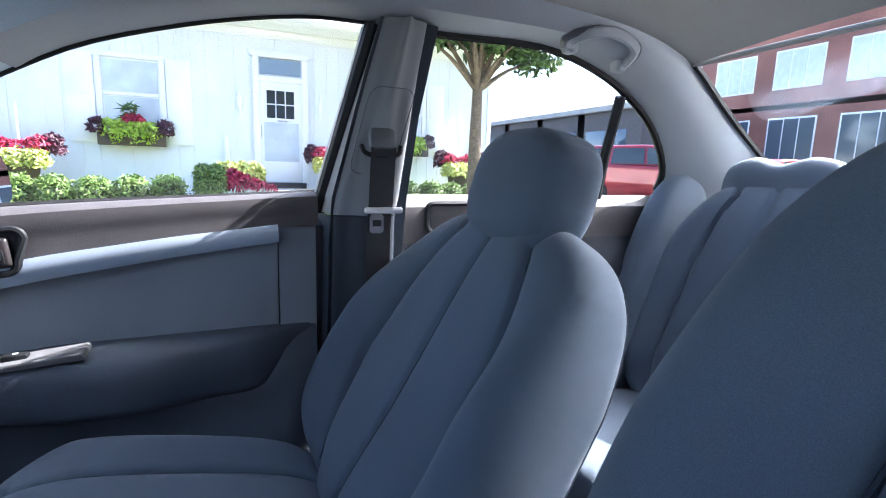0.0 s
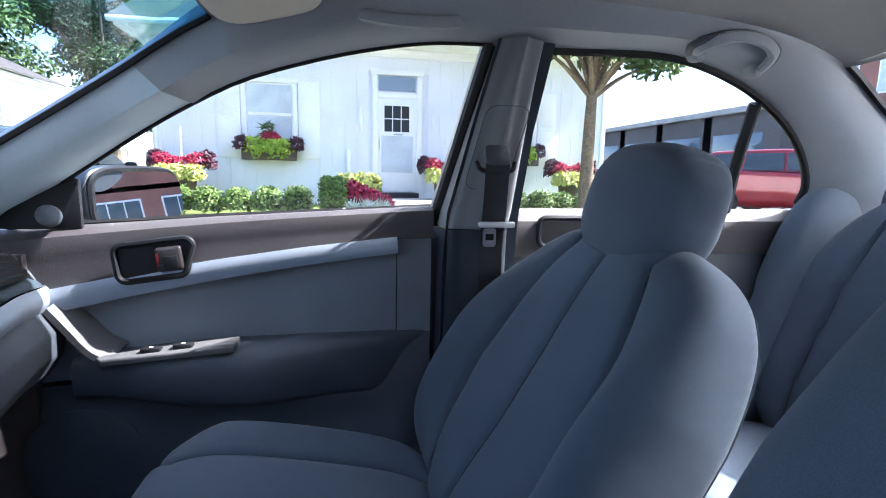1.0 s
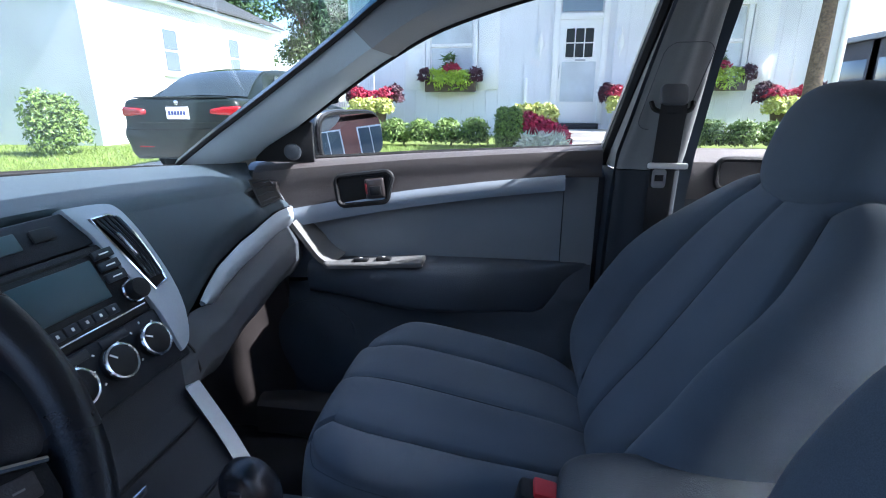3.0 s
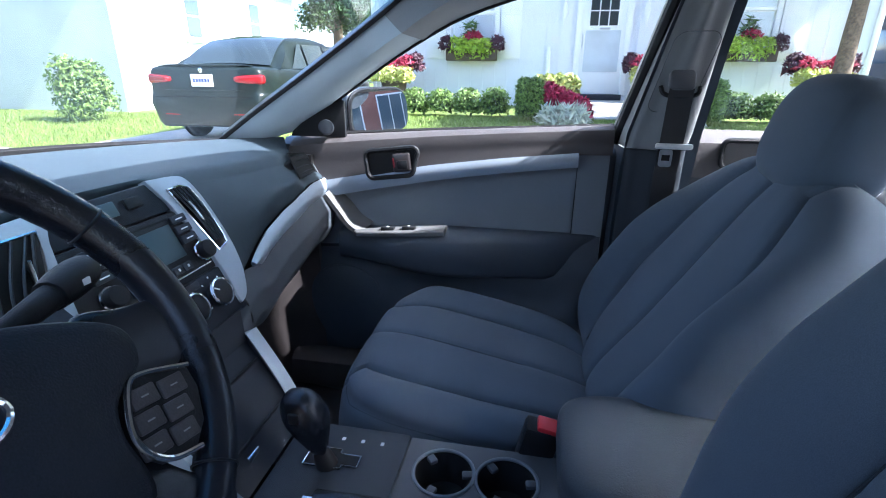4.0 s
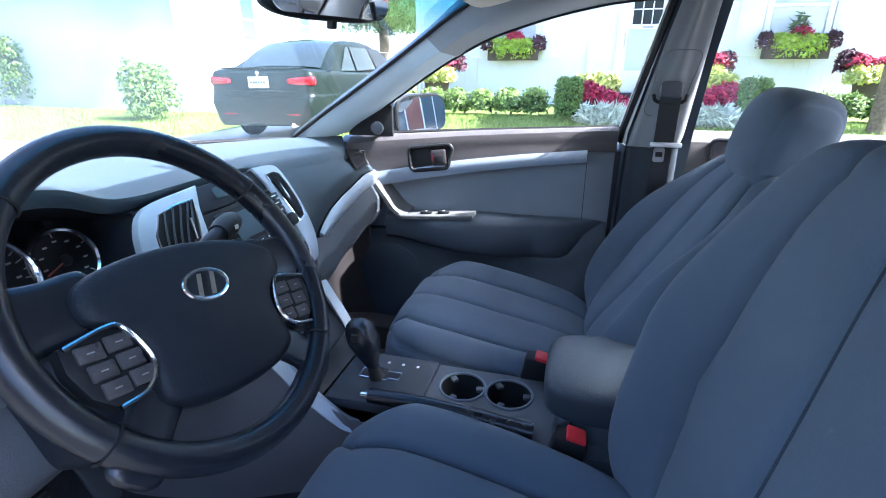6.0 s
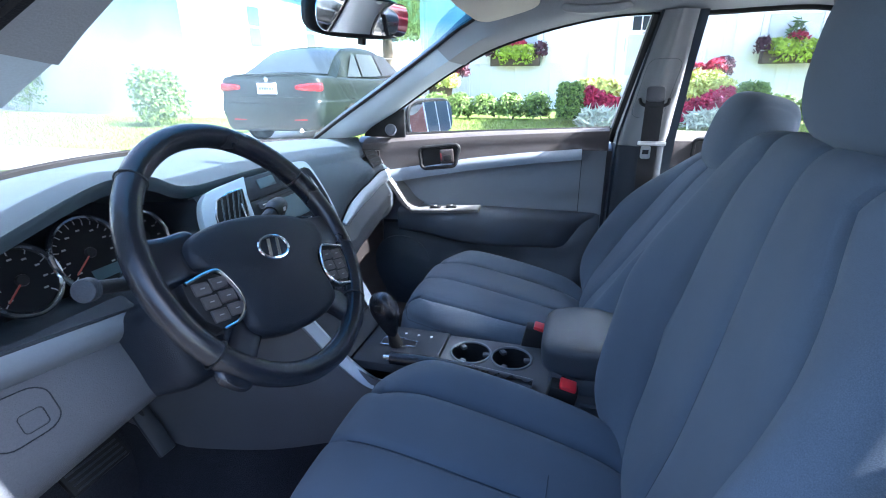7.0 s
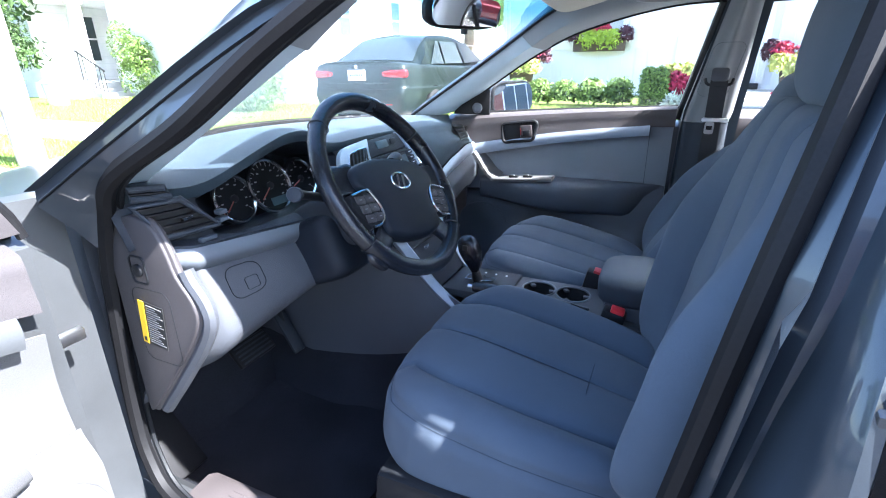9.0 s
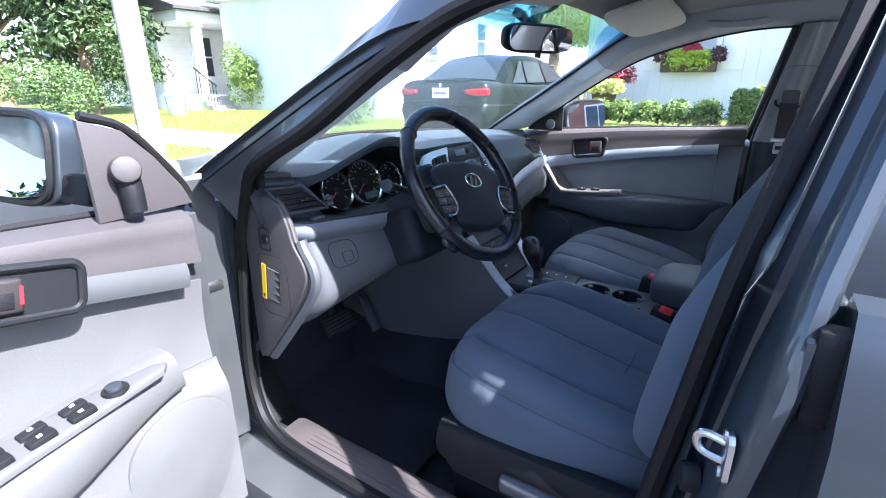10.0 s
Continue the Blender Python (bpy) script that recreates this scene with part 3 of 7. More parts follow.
bumper("front_bumper", 2.10, 0.14, "slate blue front bumper")
bumper("rear_bumper", -2.14, -0.10, "slate blue rear bumper")
part("boot_panel", sheet(lambda u, v: Vector(((2 * u - 1) * 0.76, -2.16 - 0.03 * math.sin(v * 3.14), 0.66 + 0.30 * v)), 10, 6, 0.01), PAINT, bpy.data.objects["rear_bumper"])
part("nose_panel", sheet(lambda u, v: Vector(((2 * u - 1) * 0.72, 2.13 + 0.09 * (1 - (2 * u - 1) ** 2), 0.66 + 0.06 * v)), 10, 3, 0.01), DARK, bpy.data.objects["front_bumper"])
CAR_TYRE = mat("car_tyre", (0.02, 0.02, 0.021), 0.85, grain=0.2, scale=80)
for wx in (-0.76, 0.76):
    for wy in (-1.50, 1.33):
        wheel_m = pose(wx, wy, 0.31) @ Matrix.Rotation(radians(90), 4, "Y")
        w = thing("road_wheel", "black tyre on a silver alloy wheel", "wheel", (wx, wy, 0), "road wheels")
        part("tyre", hoop(0.225, 0.088, wheel_m, 32, 12), CAR_TYRE, w)
        part("rim", disc(0.185, 0.06, wheel_m @ Matrix.Translation((0, 0, -0.03)), 28, 0.01), STEEL, w)


VINYL = mat("grey_vinyl", (0.026, 0.034, 0.044), 0.55, grain=0.12, scale=500, bump=0.35, stain=0.08)


# ---- doors ----
def sill_z(y):
    return lerp([(-0.1, 1.001), (0.05, 0.993), (0.34, 0.979), (0.62, 0.962), (0.76, 0.95)], y)


def strip_top(y):
    return lerp([(-0.1, 0.945), (0.0, 0.942), (0.17, 0.925), (0.338, 0.903), (0.5, 0.876), (0.66, 0.846), (0.76, 0.826)], y)


def strip_low(y):
    return strip_top(y) - lerp([(0.0, 0.020), (0.66, 0.036)], y)


def arm_z(y):
    return lerp([(-0.02, 0.748), (0.35, 0.746), (0.56, 0.730), (0.7, 0.72)], y)


def front_door(name, label, m, flip, light):
    """A front door, built closed on the right side, then placed by m."""
    door = thing(name, label, "car door")
    # light: trims recoloured for the sun that falls on the open door.
    upper, mid = TRIM, INSERT
    low = SUNLIT_PANEL if light else DOOR_LOW
    rise = 0.020 if light else 0.0

    def put(nm, bm, material, lab="", parent=door):
        return part(nm, moved(bm, m), material, parent, lab)

    def upper_f(u, v):
        y = -0.075 + (0.765 if light else 0.80) * u
        z = sill_z(y) * (1 - v) + (strip_top(y) + rise) * v
        x = 0.735 - 0.045 * smooth(0, 0.30, v) - 0.004 * smooth(0.5, 1, v)
        return Vector((x, y, z + (0.006 if light else 0.013) * math.sin(min(1, v * 2.6) * 3.14)))
    put("upper_trim", sheet(upper_f, 24, 12, -0.004), upper, "dark brown-grey upper door trim")

    def strip_f(u, v):
        y = 0.0 + (0.655 if light else 0.70) * u
        z = strip_top(y) * (1 - v) + strip_low(y) * v + rise
        return Vector((0.685 - 0.0045 * math.sin(v * 3.14), y, z))
    put("silver_strip", sheet(strip_f, 24, 6, -0.012), SUNLIT_STRIP if light else SILVER, "satin silver trim strip")
    span = 0.692 if light else 0.66
    put("insert", sheet(lambda u, v: Vector((0.700 + 0.012 * math.sin(v * 3.14), 0.0 + span * u, (strip_low(span * u) + rise) * (1 - v) + (arm_z(span * u) - (0.10 if light else 0.05)) * v)), 20, 10, -0.004), SUNLIT_PANEL if light else mid)
    put("rear_strip", sheet(lambda u, v: Vector((0.700, -0.072 + 0.07 * u, strip_top(-0.05) * (1 - v) + 0.60 * v)), 3, 10, -0.004), mid)

    # Arm rest with the switch plate on its front half.
    def arm(y, k):
        w = 0.075 * smooth(-0.065, 0.09, y) * (0.52 + 0.48 * smooth(0.10, 0.26, y)) * (1 - 0.55 * smooth(0.34, 0.62, y)) + 0.004
        h = 0.125 * (1 - 0.35 * smooth(0.3, 0.6, y)) * (0.12 + 0.88 * smooth(-0.065, 0.05, y))
        a = 2 * math.pi * k / 16
        c, s = math.cos(a), math.sin(a)
        return Vector((0.70 - w * max(-0.3, abs(c) ** 0.6 * (1 if c > 0 else -1)), y, arm_z(y) - h / 2 + h / 2 * abs(s) ** 0.5 * (1 if s > 0 else -1)))
    slope = Matrix.Translation((0, 0.49, 0.728)) @ Matrix.Rotation(radians(10), 4, "X") @ Matrix.Translation((0, -0.49, -0.745)) if light else Matrix.Identity(4)
    put("armrest", moved(rings([[arm(-0.062 + 0.657 * i / 28, k) for k in range(16)] for i in range(29)]), slope), low, "padded armrest")
    w0 = 0.034 if light else 0.026
    sw = plate([(-0.045, -w0), (0.12, -w0 * 0.85), (0.185 if not light else 0.21, -0.012), (0.20 if not light else 0.225, 0.0), (0.185 if not light else 0.21, 0.016), (-0.045, w0)], 0.012, Matrix.Translation((0.652, 0.35, 0.739)) @ pose(0, 0, 0, -3, 0, 90) @ pose(0, 0, 0, 0, 5, 0), 0.005, 3)
    plate_ob = put("switch_plate", moved(sw, slope), SUNLIT_PANEL, "grey window switch plate")
    rows = [(0.40, 0), (0.455, 0)] if not light else [(0.338, -0.013), (0.338, 0.013), (0.388, -0.013), (0.388, 0.013), (0.440, -0.012), (0.440, 0.012)]
    for yy, dx in rows:
        top = 0.758 - 0.09 * (yy - 0.36)
        put("window_switch", moved(box(0.652 + dx - 0.009, 0.652 + dx + 0.009, yy - 0.017, yy + 0.017, 0.735, top, 0.003), slope), DARK, "black window switch", plate_ob)
        put("switch_mark", moved(box(0.652 + dx - 0.003, 0.652 + dx + 0.003, yy - 0.003, yy + 0.003, top, top + 0.0006), slope), MARK, "", plate_ob)
    if light:
        put("mirror_control", disc(0.019, 0.010, slope @ pose(0.652, 0.492, 0.733, -6), 24, 0.003), DARK, "black round mirror control", plate_ob)
        put("control_dial", disc(0.012, 0.006, slope @ pose(0.652, 0.492, 0.743, -6), 20, 0.002), DASH, "", plate_ob)
    # The pull: a slanting ridge from the strip down to the arm rest.
    if not light:
        put("pull_ridge", rings([[Vector((0.705, p.y - 0.018, p.z + 0.022)), Vector((0.688, p.y - 0.014, p.z + 0.017)), Vector((0.656, p.y - 0.002, p.z + 0.003)), Vector((0.656, p.y + 0.005, p.z - 0.006)), Vector((0.705, p.y + 0.014, p.z - 0.016))] for p in curve_points([(0, 0.622, 0.824), (0, 0.592, 0.783), (0, 0.562, 0.743), (0, 0.530, 0.722)], 12)]), SUNLIT_PANEL, "slanting ridge of the door pull")

    # Lower panel with its pocket swelling.
    def low_f(u, v):
        y = -0.07 + (0.765 if light else 0.80) * u
        zt = arm_z(y) - 0.06 + 0.055 * (1 - smooth(-0.02, 0.04, y))
        z = zt - (zt - 0.33) * v
        swell = 0.035 * smooth(0.25, 0.6, v) * (1 - smooth(0.85, 1.0, v)) * (1 - smooth(0.55, 0.75, u)) * smooth(0, 0.1, u)
        spk = 0.012 * (1 - smooth(0.05, 0.13, math.hypot(y - 0.56, z - 0.50)))
        return Vector((0.700 - 0.025 * smooth(0, 0.2, v) - swell - spk, y, z))
    put("lower_panel", sheet(low_f, 40, 28, -0.004), low, "moulded lower door panel with a pocket")
    grille = plate([(0.10 * math.cos(a) * (1 + 0.25 * math.sin(a)), 0.13 * math.sin(a)) for a in (2 * math.pi * k / 28 for k in range(28))], 0.006, Matrix.Translation((0.667, 0.585, 0.50)) @ facing((0, 0, 0), (-1, 0, 0)), 0.003)
    put("speaker_cover", grille, low, "speaker cover")
    put("reflector", box(0.668, 0.690, 0.02, 0.075, 0.505, 0.530, 0.004), RED, "red door reflector")

    # Inner handle in its bezel.
    bez = rounded(0.122, 0.068, 0.016)
    bez = [(x + (0.012 if y > 0 else -0.002) * (1 if x > 0 else 0), y) for x, y in bez]
    place = Matrix.Translation((0.664 if light else 0.675, 0.430 if light else 0.450, 0.908)) @ facing((0, 0, 0), (-1, 0, 0.05)) @ Matrix.Rotation(radians(11 if light else 7), 4, "Z")
    ring_bm = tube([place @ Vector((x, y, 0.004)) for x, y in bez], 0.006, 8, loop=True)
    bezel = put("handle_bezel", ring_bm, DARK, "black handle surround")
    put("handle_cup", plate([(x * 0.96, y * 0.94) for x, y in bez], 0.006, place @ Matrix.Translation((0, 0, -0.004))), DARK, "", bezel)
    put("handle", box(0.008, 0.054, -0.024, 0.022, 0.0, 0.013, 0.006, 3, m=place), HANDLE, "dark inner door handle", bezel)
    put("lock_lever", box(0.020, 0.046, -0.016, 0.004, 0.0125, 0.0150, 0.001, m=place), DARK, "dark lock lever", bezel)
    put("lock_mark", box(-0.002, 0.002, -0.012, 0.012, 0.0, 0.0015, m=place @ Matrix.Translation((0.012, 0.0, 0.0122))), RED if light else DARK_RED, "red lock mark", bezel)

    # Corner sail with the tweeter, window frame and seals.
    corner = [(0.575, 0.962), (0.725, 0.962), (0.720, 0.974), (0.615, 1.060), (0.593, 1.062), (0.575, 1.052)] if not light else [(0.552, 0.962), (0.708, 0.962), (0.694, 0.995), (0.655, 1.050), (0.612, 1.095), (0.552, 1.115)]
    sail = put("corner_cover", plate([(y - 0.6, z) for y, z in corner], 0.008, Matrix.Translation((0.712, 0.6, 0)) @ facing((0, 0, 0), (-1, 0, 0)) @ Matrix.Diagonal((-1, 1, 1, 1)), 0.003), DARK if not light else TRIM, "dark triangular corner cover")
    tw = (0.705, 0.625, 0.985) if not light else (0.704, 0.602, 1.036)
    put("tweeter", disc(0.019 if not light else 0.0215, 0.030, Matrix.Translation(tw) @ facing((0, 0, 0), (-1, -0.35, 0.2)), 24, 0.008), TRIM if light else DOOR_LOW, "round tweeter speaker", sail)
    if light:
        put("tweeter_base", tube([Vector((0.700, 0.602, 1.026)), Vector((0.694, 0.602, 1.000)), Vector((0.692, 0.602, 0.972))], lambda t: 0.019 - 0.003 * t, 14, 10), DARK, "dark foot under the tweeter", sail)
        put("corner_seal", tube([Vector((0.712, y, z)) for y, z in ((0.712, 0.955), (0.700, 0.995), (0.660, 1.053), (0.616, 1.100), (0.56, 1.12))], 0.007, 8, 16), RUBBER, "", sail)
    put("window_frame", tube([p + Vector((0.008 if light else 0.002, 0, 0.0)) for p in W_LINE[9 if light else 4:29]], 0.009 if light else 0.0045, 8), RUBBER, "black rubber window frame")
    rear_edge = [Vector((0.735 - 0.42 * (z - 0.96), -0.09 - 0.22 * (z - 1.0), z)) for z in (0.97, 1.05, 1.13, 1.21, 1.29, 1.305)]
    put("rear_frame", tube(rear_edge, 0.014, 8), DARK, "black rear window frame")
    put("frame_chrome", tube([p + Vector((0.018, 0.012, 0)) for p in rear_edge], 0.004, 6), WHITE_PLASTIC, "bright frame edge")
    put("belt_seal", tube([Vector((0.738, -0.08 + 0.79 * i / 16, sill_z(-0.08 + 0.79 * i / 16) + 0.004)) for i in range(17)], 0.008, 6), RUBBER)
    # Outer skin and the edges of the shell.
    put("shell", rings([[Vector((x, y, z)) for x, z in ((0.712, 0.94), (0.738, 0.955), (0.79, 0.955), (0.835, 0.86), (0.845, 0.70), (0.825, 0.45), (0.80, 0.32), (0.712, 0.32))] for y in (-0.10, -0.085, 0.2, 0.45, 0.68, 0.715 if light else 0.755)]), PAINT if not light else JAMB, "slate painted door shell")
    return door


front_door("front_door_right", "closed front passenger door with dark upper trim and silver strip", Matrix.Identity(4), 1, False)
HINGE = Vector((-0.78, 0.752, 0))
OPEN = Matrix.Translation(HINGE) @ Matrix.Rotation(radians(-85), 4, "Z") @ Matrix.Translation(-HINGE) @ MIRRORED
front_door("front_door_left", "wide open driver's door with sunlit lower panel and window switches", OPEN, -1, True)
pane = part("pane", sheet(lambda u, v: (lambda i: Vector((W_LINE[i].x * v + 0.735 * (1 - v), W_LINE[i].y * v + (0.62 - 0.71 * u) * (1 - v), W_LINE[i].z * v + sill_z(0.62 - 0.71 * u) * (1 - v))))(int(6 + 22 * u)), 20, 8, 0.004), GLASS, bpy.data.objects["front_door_right"])
pane.visible_shadow = False


def wing_mirror(m, parent_label, light, glance, tip):
    mir = thing("wing_mirror", parent_label, "wing mirror")
    shell = pillow(0.112, 0.045, 0.064, 4.5, 14, lambda q: Vector((q.x, q.y * (1 if q.y > 0 else 0.35), q.z * (1 - 0.18 * max(0, q.x)))))
    part("housing", moved(shell, m), PAINT, mir, "slate painted mirror housing")
    part("rim", moved(tube([(0.105 * abs(math.cos(a)) ** 0.5 * (1 if math.cos(a) > 0 else -1), -0.017, 0.058 * abs(math.sin(a)) ** 0.5 * (1 if math.sin(a) > 0 else -1)) for a in (2 * math.pi * k / 36 for k in range(36))], 0.006, 6, loop=True), m), DARK, mir)
    part("mirror_glass", moved(plate([(0.103 * abs(math.cos(a)) ** 0.5 * (1 if math.cos(a) > 0 else -1), 0.056 * abs(math.sin(a)) ** 0.5 * (1 if math.sin(a) > 0 else -1)) for a in (2 * math.pi * k / 36 for k in range(36))], 0.003, facing((0, -0.020, 0), (glance, -1, tip))), m), MIRROR, mir, "mirror glass")
    part("stalk", moved(box(-0.17, -0.06, -0.005, 0.03, -0.055, -0.015, 0.01), m), DARK, mir)
    return mir


wing_mirror(pose(0.90, 0.562, 1.012, 0, 0, -21) @ Matrix.Diagonal((1.15, 1, 1.06, 1)), "wing mirror in a slate housing beside the closed door", False, -0.08, 0.12)
wing_mirror(Matrix.Translation(HINGE) @ Matrix.Rotation(radians(-85), 4, "Z") @ Matrix.Translation(-HINGE) @ MIRRORED @ pose(0.945, 0.570, 1.045, -10, 0, -4) @ Matrix.Diagonal((1.1, 1.0, 1.25, 1)), "wing mirror in a slate housing on the open door", True, -0.1, 0.42)


# Rear doors, closed.
def rear_door(s, label):
    d = thing("rear_door", label, "car door", (s * 0.74, -0.6, 0.32), "rear doors")
    put = lambda nm, bm, mt, lab="": part(nm, moved(bm, Matrix.Diagonal((s, 1, 1, 1))), mt, d, lab)
    front = -0.238 if s > 0 else -0.30
    put("upper_trim", sheet(lambda u, v: Vector((0.735 - 0.04 * smooth(0, 0.3, v), -1.0 + (1.0 + front) * u, 1.0 - 0.10 * v)), 14, 8, -0.004), TRIM, "dark upper door trim")
    put("lower_panel", sheet(lambda u, v: Vector((0.695 - 0.03 * smooth(0, 0.15, v) * (1 - smooth(0.3, 0.5, v)), -1.0 + (1.0 + front) * u, 0.90 - 0.57 * v)), 14, 14, -0.004), DASH)
    put("handle_bezel", tube([Vector((0.690, -0.37 + x, 0.955 + y)) for x, y in rounded(0.13, 0.06, 0.015)], 0.006, 8, loop=True), DARK, "black handle surround")
    edge = W_LINE[27 if s > 0 else 29:53]
    put("window_frame", tube([p + Vector((0.008, 0, 0)) for p in edge], 0.010, 8), RUBBER)
    put("front_frame", tube([Vector((0.735 - 0.42 * (z - 0.96), front - 0.05 * (z - 1.0), z)) for z in (0.97, 1.1, 1.2, 1.305)], 0.010, 8), RUBBER)
    put("divider_bar", tube([Vector((0.736, -0.795, 0.99)), Vector((0.689, -0.77, 1.10)), Vector((0.630, -0.752, 1.235))], 0.013, 8), DARK, "black bar between the panes")
    put("shell", rings([[Vector((x, y, z)) for x, z in ((0.712, 0.94), (0.742, 0.985), (0.79, 0.985), (0.84, 0.88), (0.852, 0.70), (0.83, 0.45), (0.80, 0.32), (0.712, 0.32))] for y in (-1.02, -0.8, -0.5, -0.33, front - 0.012 if s > 0 else -0.248)]), PAINT, "slate blue door skin")
    pane = put("pane", sheet(lambda u, v: (lambda w: Vector((w.x * v + 0.735 * (1 - v), w.y * v + (front - (0.98 + front) * u) * (1 - v), w.z * v + 1.0 * (1 - v))))(edge[min(len(edge) - 1, int((len(edge) - 1) * u))]), 23, 8, 0.004), GLASS)
    pane.visible_shadow = False
    return d


rear_door(1, "closed rear door with dark trim")
rear_left = rear_door(-1, "closed rear door with slate blue skin")

# Door opening on the driver's side: jamb, seals, sill, striker.
single("jamb_front_left", sheet(lambda u, v: Vector((-0.705 - 0.105 * u, 0.825 + 0.02 * u, 0.36 + 0.62 * v)), 6, 10, 0.05), JAMB, "slate painted hinge pillar of the driver's door opening", "door pillar", kind="structure")
single("sill_left", rings([[Vector((x, y, z)) for x, z in ((-0.64, 0.26), (-0.645, 0.345), (-0.665, 0.362), (-0.70, 0.358), (-0.73, 0.345), (-0.80, 0.325), (-0.82, 0.27), (-0.80, 0.18), (-0.66, 0.18))] for y in (-1.0, -0.35, 0.0, 0.4, 0.75, 0.85, 1.0)]), JAMB, "slate painted sill under the driver's door", "sill", kind="structure")
single("sill_right", rings([[Vector((-x, y, z)) for x, z in ((-0.64, 0.26), (-0.645, 0.345), (-0.665, 0.362), (-0.70, 0.358), (-0.73, 0.345), (-0.80, 0.325), (-0.82, 0.27), (-0.80, 0.18), (-0.66, 0.18))] for y in (-1.0, 0.0, 1.0)]), JAMB, "slate painted sill under the passenger door", "sill", kind="structure")
single("scuff_plate", rings([[Vector((x, y, z)) for x, z in ((-0.60, 0.30), (-0.61, 0.358), (-0.63, 0.372), (-0.69, 0.369), (-0.706, 0.357), (-0.70, 0.35), (-0.62, 0.30))] for y in (-0.05, 0.2, 0.5, 0.66, 0.70)]), SCUFF, "worn brown-grey plastic scuff plate along the sill", "scuff plate")
single("scuff_plate", rings([[Vector((-x, y, z)) for x, z in ((-0.60, 0.28), (-0.61, 0.350), (-0.63, 0.366), (-0.69, 0.366), (-0.70, 0.35), (-0.62, 0.28))] for y in (-0.05, 0.2, 0.5, 0.66, 0.74)]), SCUFF, "worn brown-grey plastic scuff plate by the passenger footwell", "scuff plate")
scuff = bpy.data.objects["scuff_plate"]
for k in range(4):
    part("ridge", rings([[Vector((-0.640 - 0.012 * k + dx, y, 0.3712 + dz)) for dx, dz in ((-0.0022, -0.002), (-0.0012, 0.0012), (0.0012, 0.0012), (0.0022, -0.002))] for y in (0.0, 0.3, 0.62)]), SCUFF, scuff)
SEAL = [(-0.62, -0.02, 1.300), (-0.644, 0.20, 1.266), (-0.678, 0.33, 1.197), (-0.711, 0.47, 1.098), (-0.718, 0.62, 1.020), (-0.698, 0.690, 0.955), (-0.690, 0.735, 0.86), (-0.689, 0.760, 0.72), (-0.690, 0.780, 0.56), (-0.698, 0.765, 0.46), (-0.710, 0.70, 0.39), (-0.715, 0.55, 0.372), (-0.715, 0.2, 0.372), (-0.715, -0.03, 0.385), (-0.715, -0.085, 0.46), (-0.713, -0.108, 0.64), (-0.708, -0.132, 0.80), (-0.700, -0.158, 0.97), (-0.665, -0.19, 1.12), (-0.630, -0.215, 1.24), (-0.615, -0.222, 1.29), (-0.615, -0.18, 1.305), (-0.62, -0.1, 1.304)]
seal_line = curve_points(SEAL + [SEAL[0]], 161)[:-1]
def at_y(line, y):
    """The point of a forward-running line that lies at y."""
    for p, q in zip(line, line[1:]):
        if min(p.y, q.y) <= y <= max(p.y, q.y) and p.y != q.y:
            return p.lerp(q, (y - p.y) / (q.y - p.y))
    return line[0].copy()


W_LEFT = [side(p + Vector((0.030, 0, 0.012)), -1) for p in W_LINE]
SEAL_FRONT = [Vector(p) for p in SEAL[:7]]
single("pillar_foot_left", rings([[at_y(W_LEFT, y) + Vector((-0.004, 0, -0.003)), at_y(W_LEFT, y).lerp(at_y(SEAL_FRONT, y), 0.5) + Vector((-0.006, 0, 0)), at_y(SEAL_FRONT, y) + Vector((-0.010, 0.004, 0))] for y in (0.26 + 0.02 * k for k in range(24))], closed=False), PAINT, "slate painted flange at the foot of the windscreen pillar", "car body", kind="structure", sharp=75)
door_seal = thing("door_seal", "black rubber seal round the driver's door opening", "door seal", (-0.71, 0.3, 0.36))
for nm, a, b in (("pillar_run", 0, 36), ("hinge_run", 36, 72), ("sill_run", 72, 98), ("lock_run", 98, 147), ("roof_run", 147, 161)):
    part(nm, tube([seal_line[k % 160] for k in range(a, b + 1)], 0.0135, 8), RUBBER, door_seal)
    part("inner_bead", tube([seal_line[k % 160] + Vector((0.018, -0.006, -0.004)) for k in range(a, b + 1)], 0.005, 6), DARK, door_seal)
single("outer_seal", tube(curve_points([side(p + Vector((0.026, 0, 0.014)), -1) for p in W_LINE[0:30:3]], 40), 0.005, 8), RUBBER, "thin black drip seal along the driver's roof pillar", "weatherstrip")
striker = thing("door_striker", "zinc-plated striker loop on the middle pillar", "striker", (-0.78, -0.18, 0.81))
part("base_plate", plate(rounded(0.024, 0.056, 0.011), 0.006, facing((-0.801, -0.184, 0.815), (-0.2, 1, 0.0)), 0.002), STEEL, striker)
part("loop", tube([(-0.798, -0.188, 0.827), (-0.790, -0.160, 0.827), (-0.788, -0.153, 0.816), (-0.790, -0.160, 0.805), (-0.798, -0.188, 0.805)], 0.0045, 8, 20), STEEL, striker)
for bz in (0.794, 0.838):
    part("screw", disc(0.006, 0.003, facing((-0.799, -0.178, bz), (-0.2, 1, 0)), 12, 0.001), STEEL, striker)
hinge = part("hinge", box(-0.796, -0.770, -0.256, -0.226, 0.870, 0.965, 0.005), DARK, rear_left, "slate painted rear door hinge")
for bz in (0.895, 0.945):
    part("bolt", disc(0.011, 0.008, facing((-0.784, -0.226, bz), (-0.2, 1, 0)), 6, 0.002), JAMB, hinge)
single("door_switch", disc(0.017, 0.02, facing((-0.748, -0.160, 0.735), (-0.3, 1, 0)), 20, 0.005), DARK, "black rubber door switch on the middle pillar", "door switch")
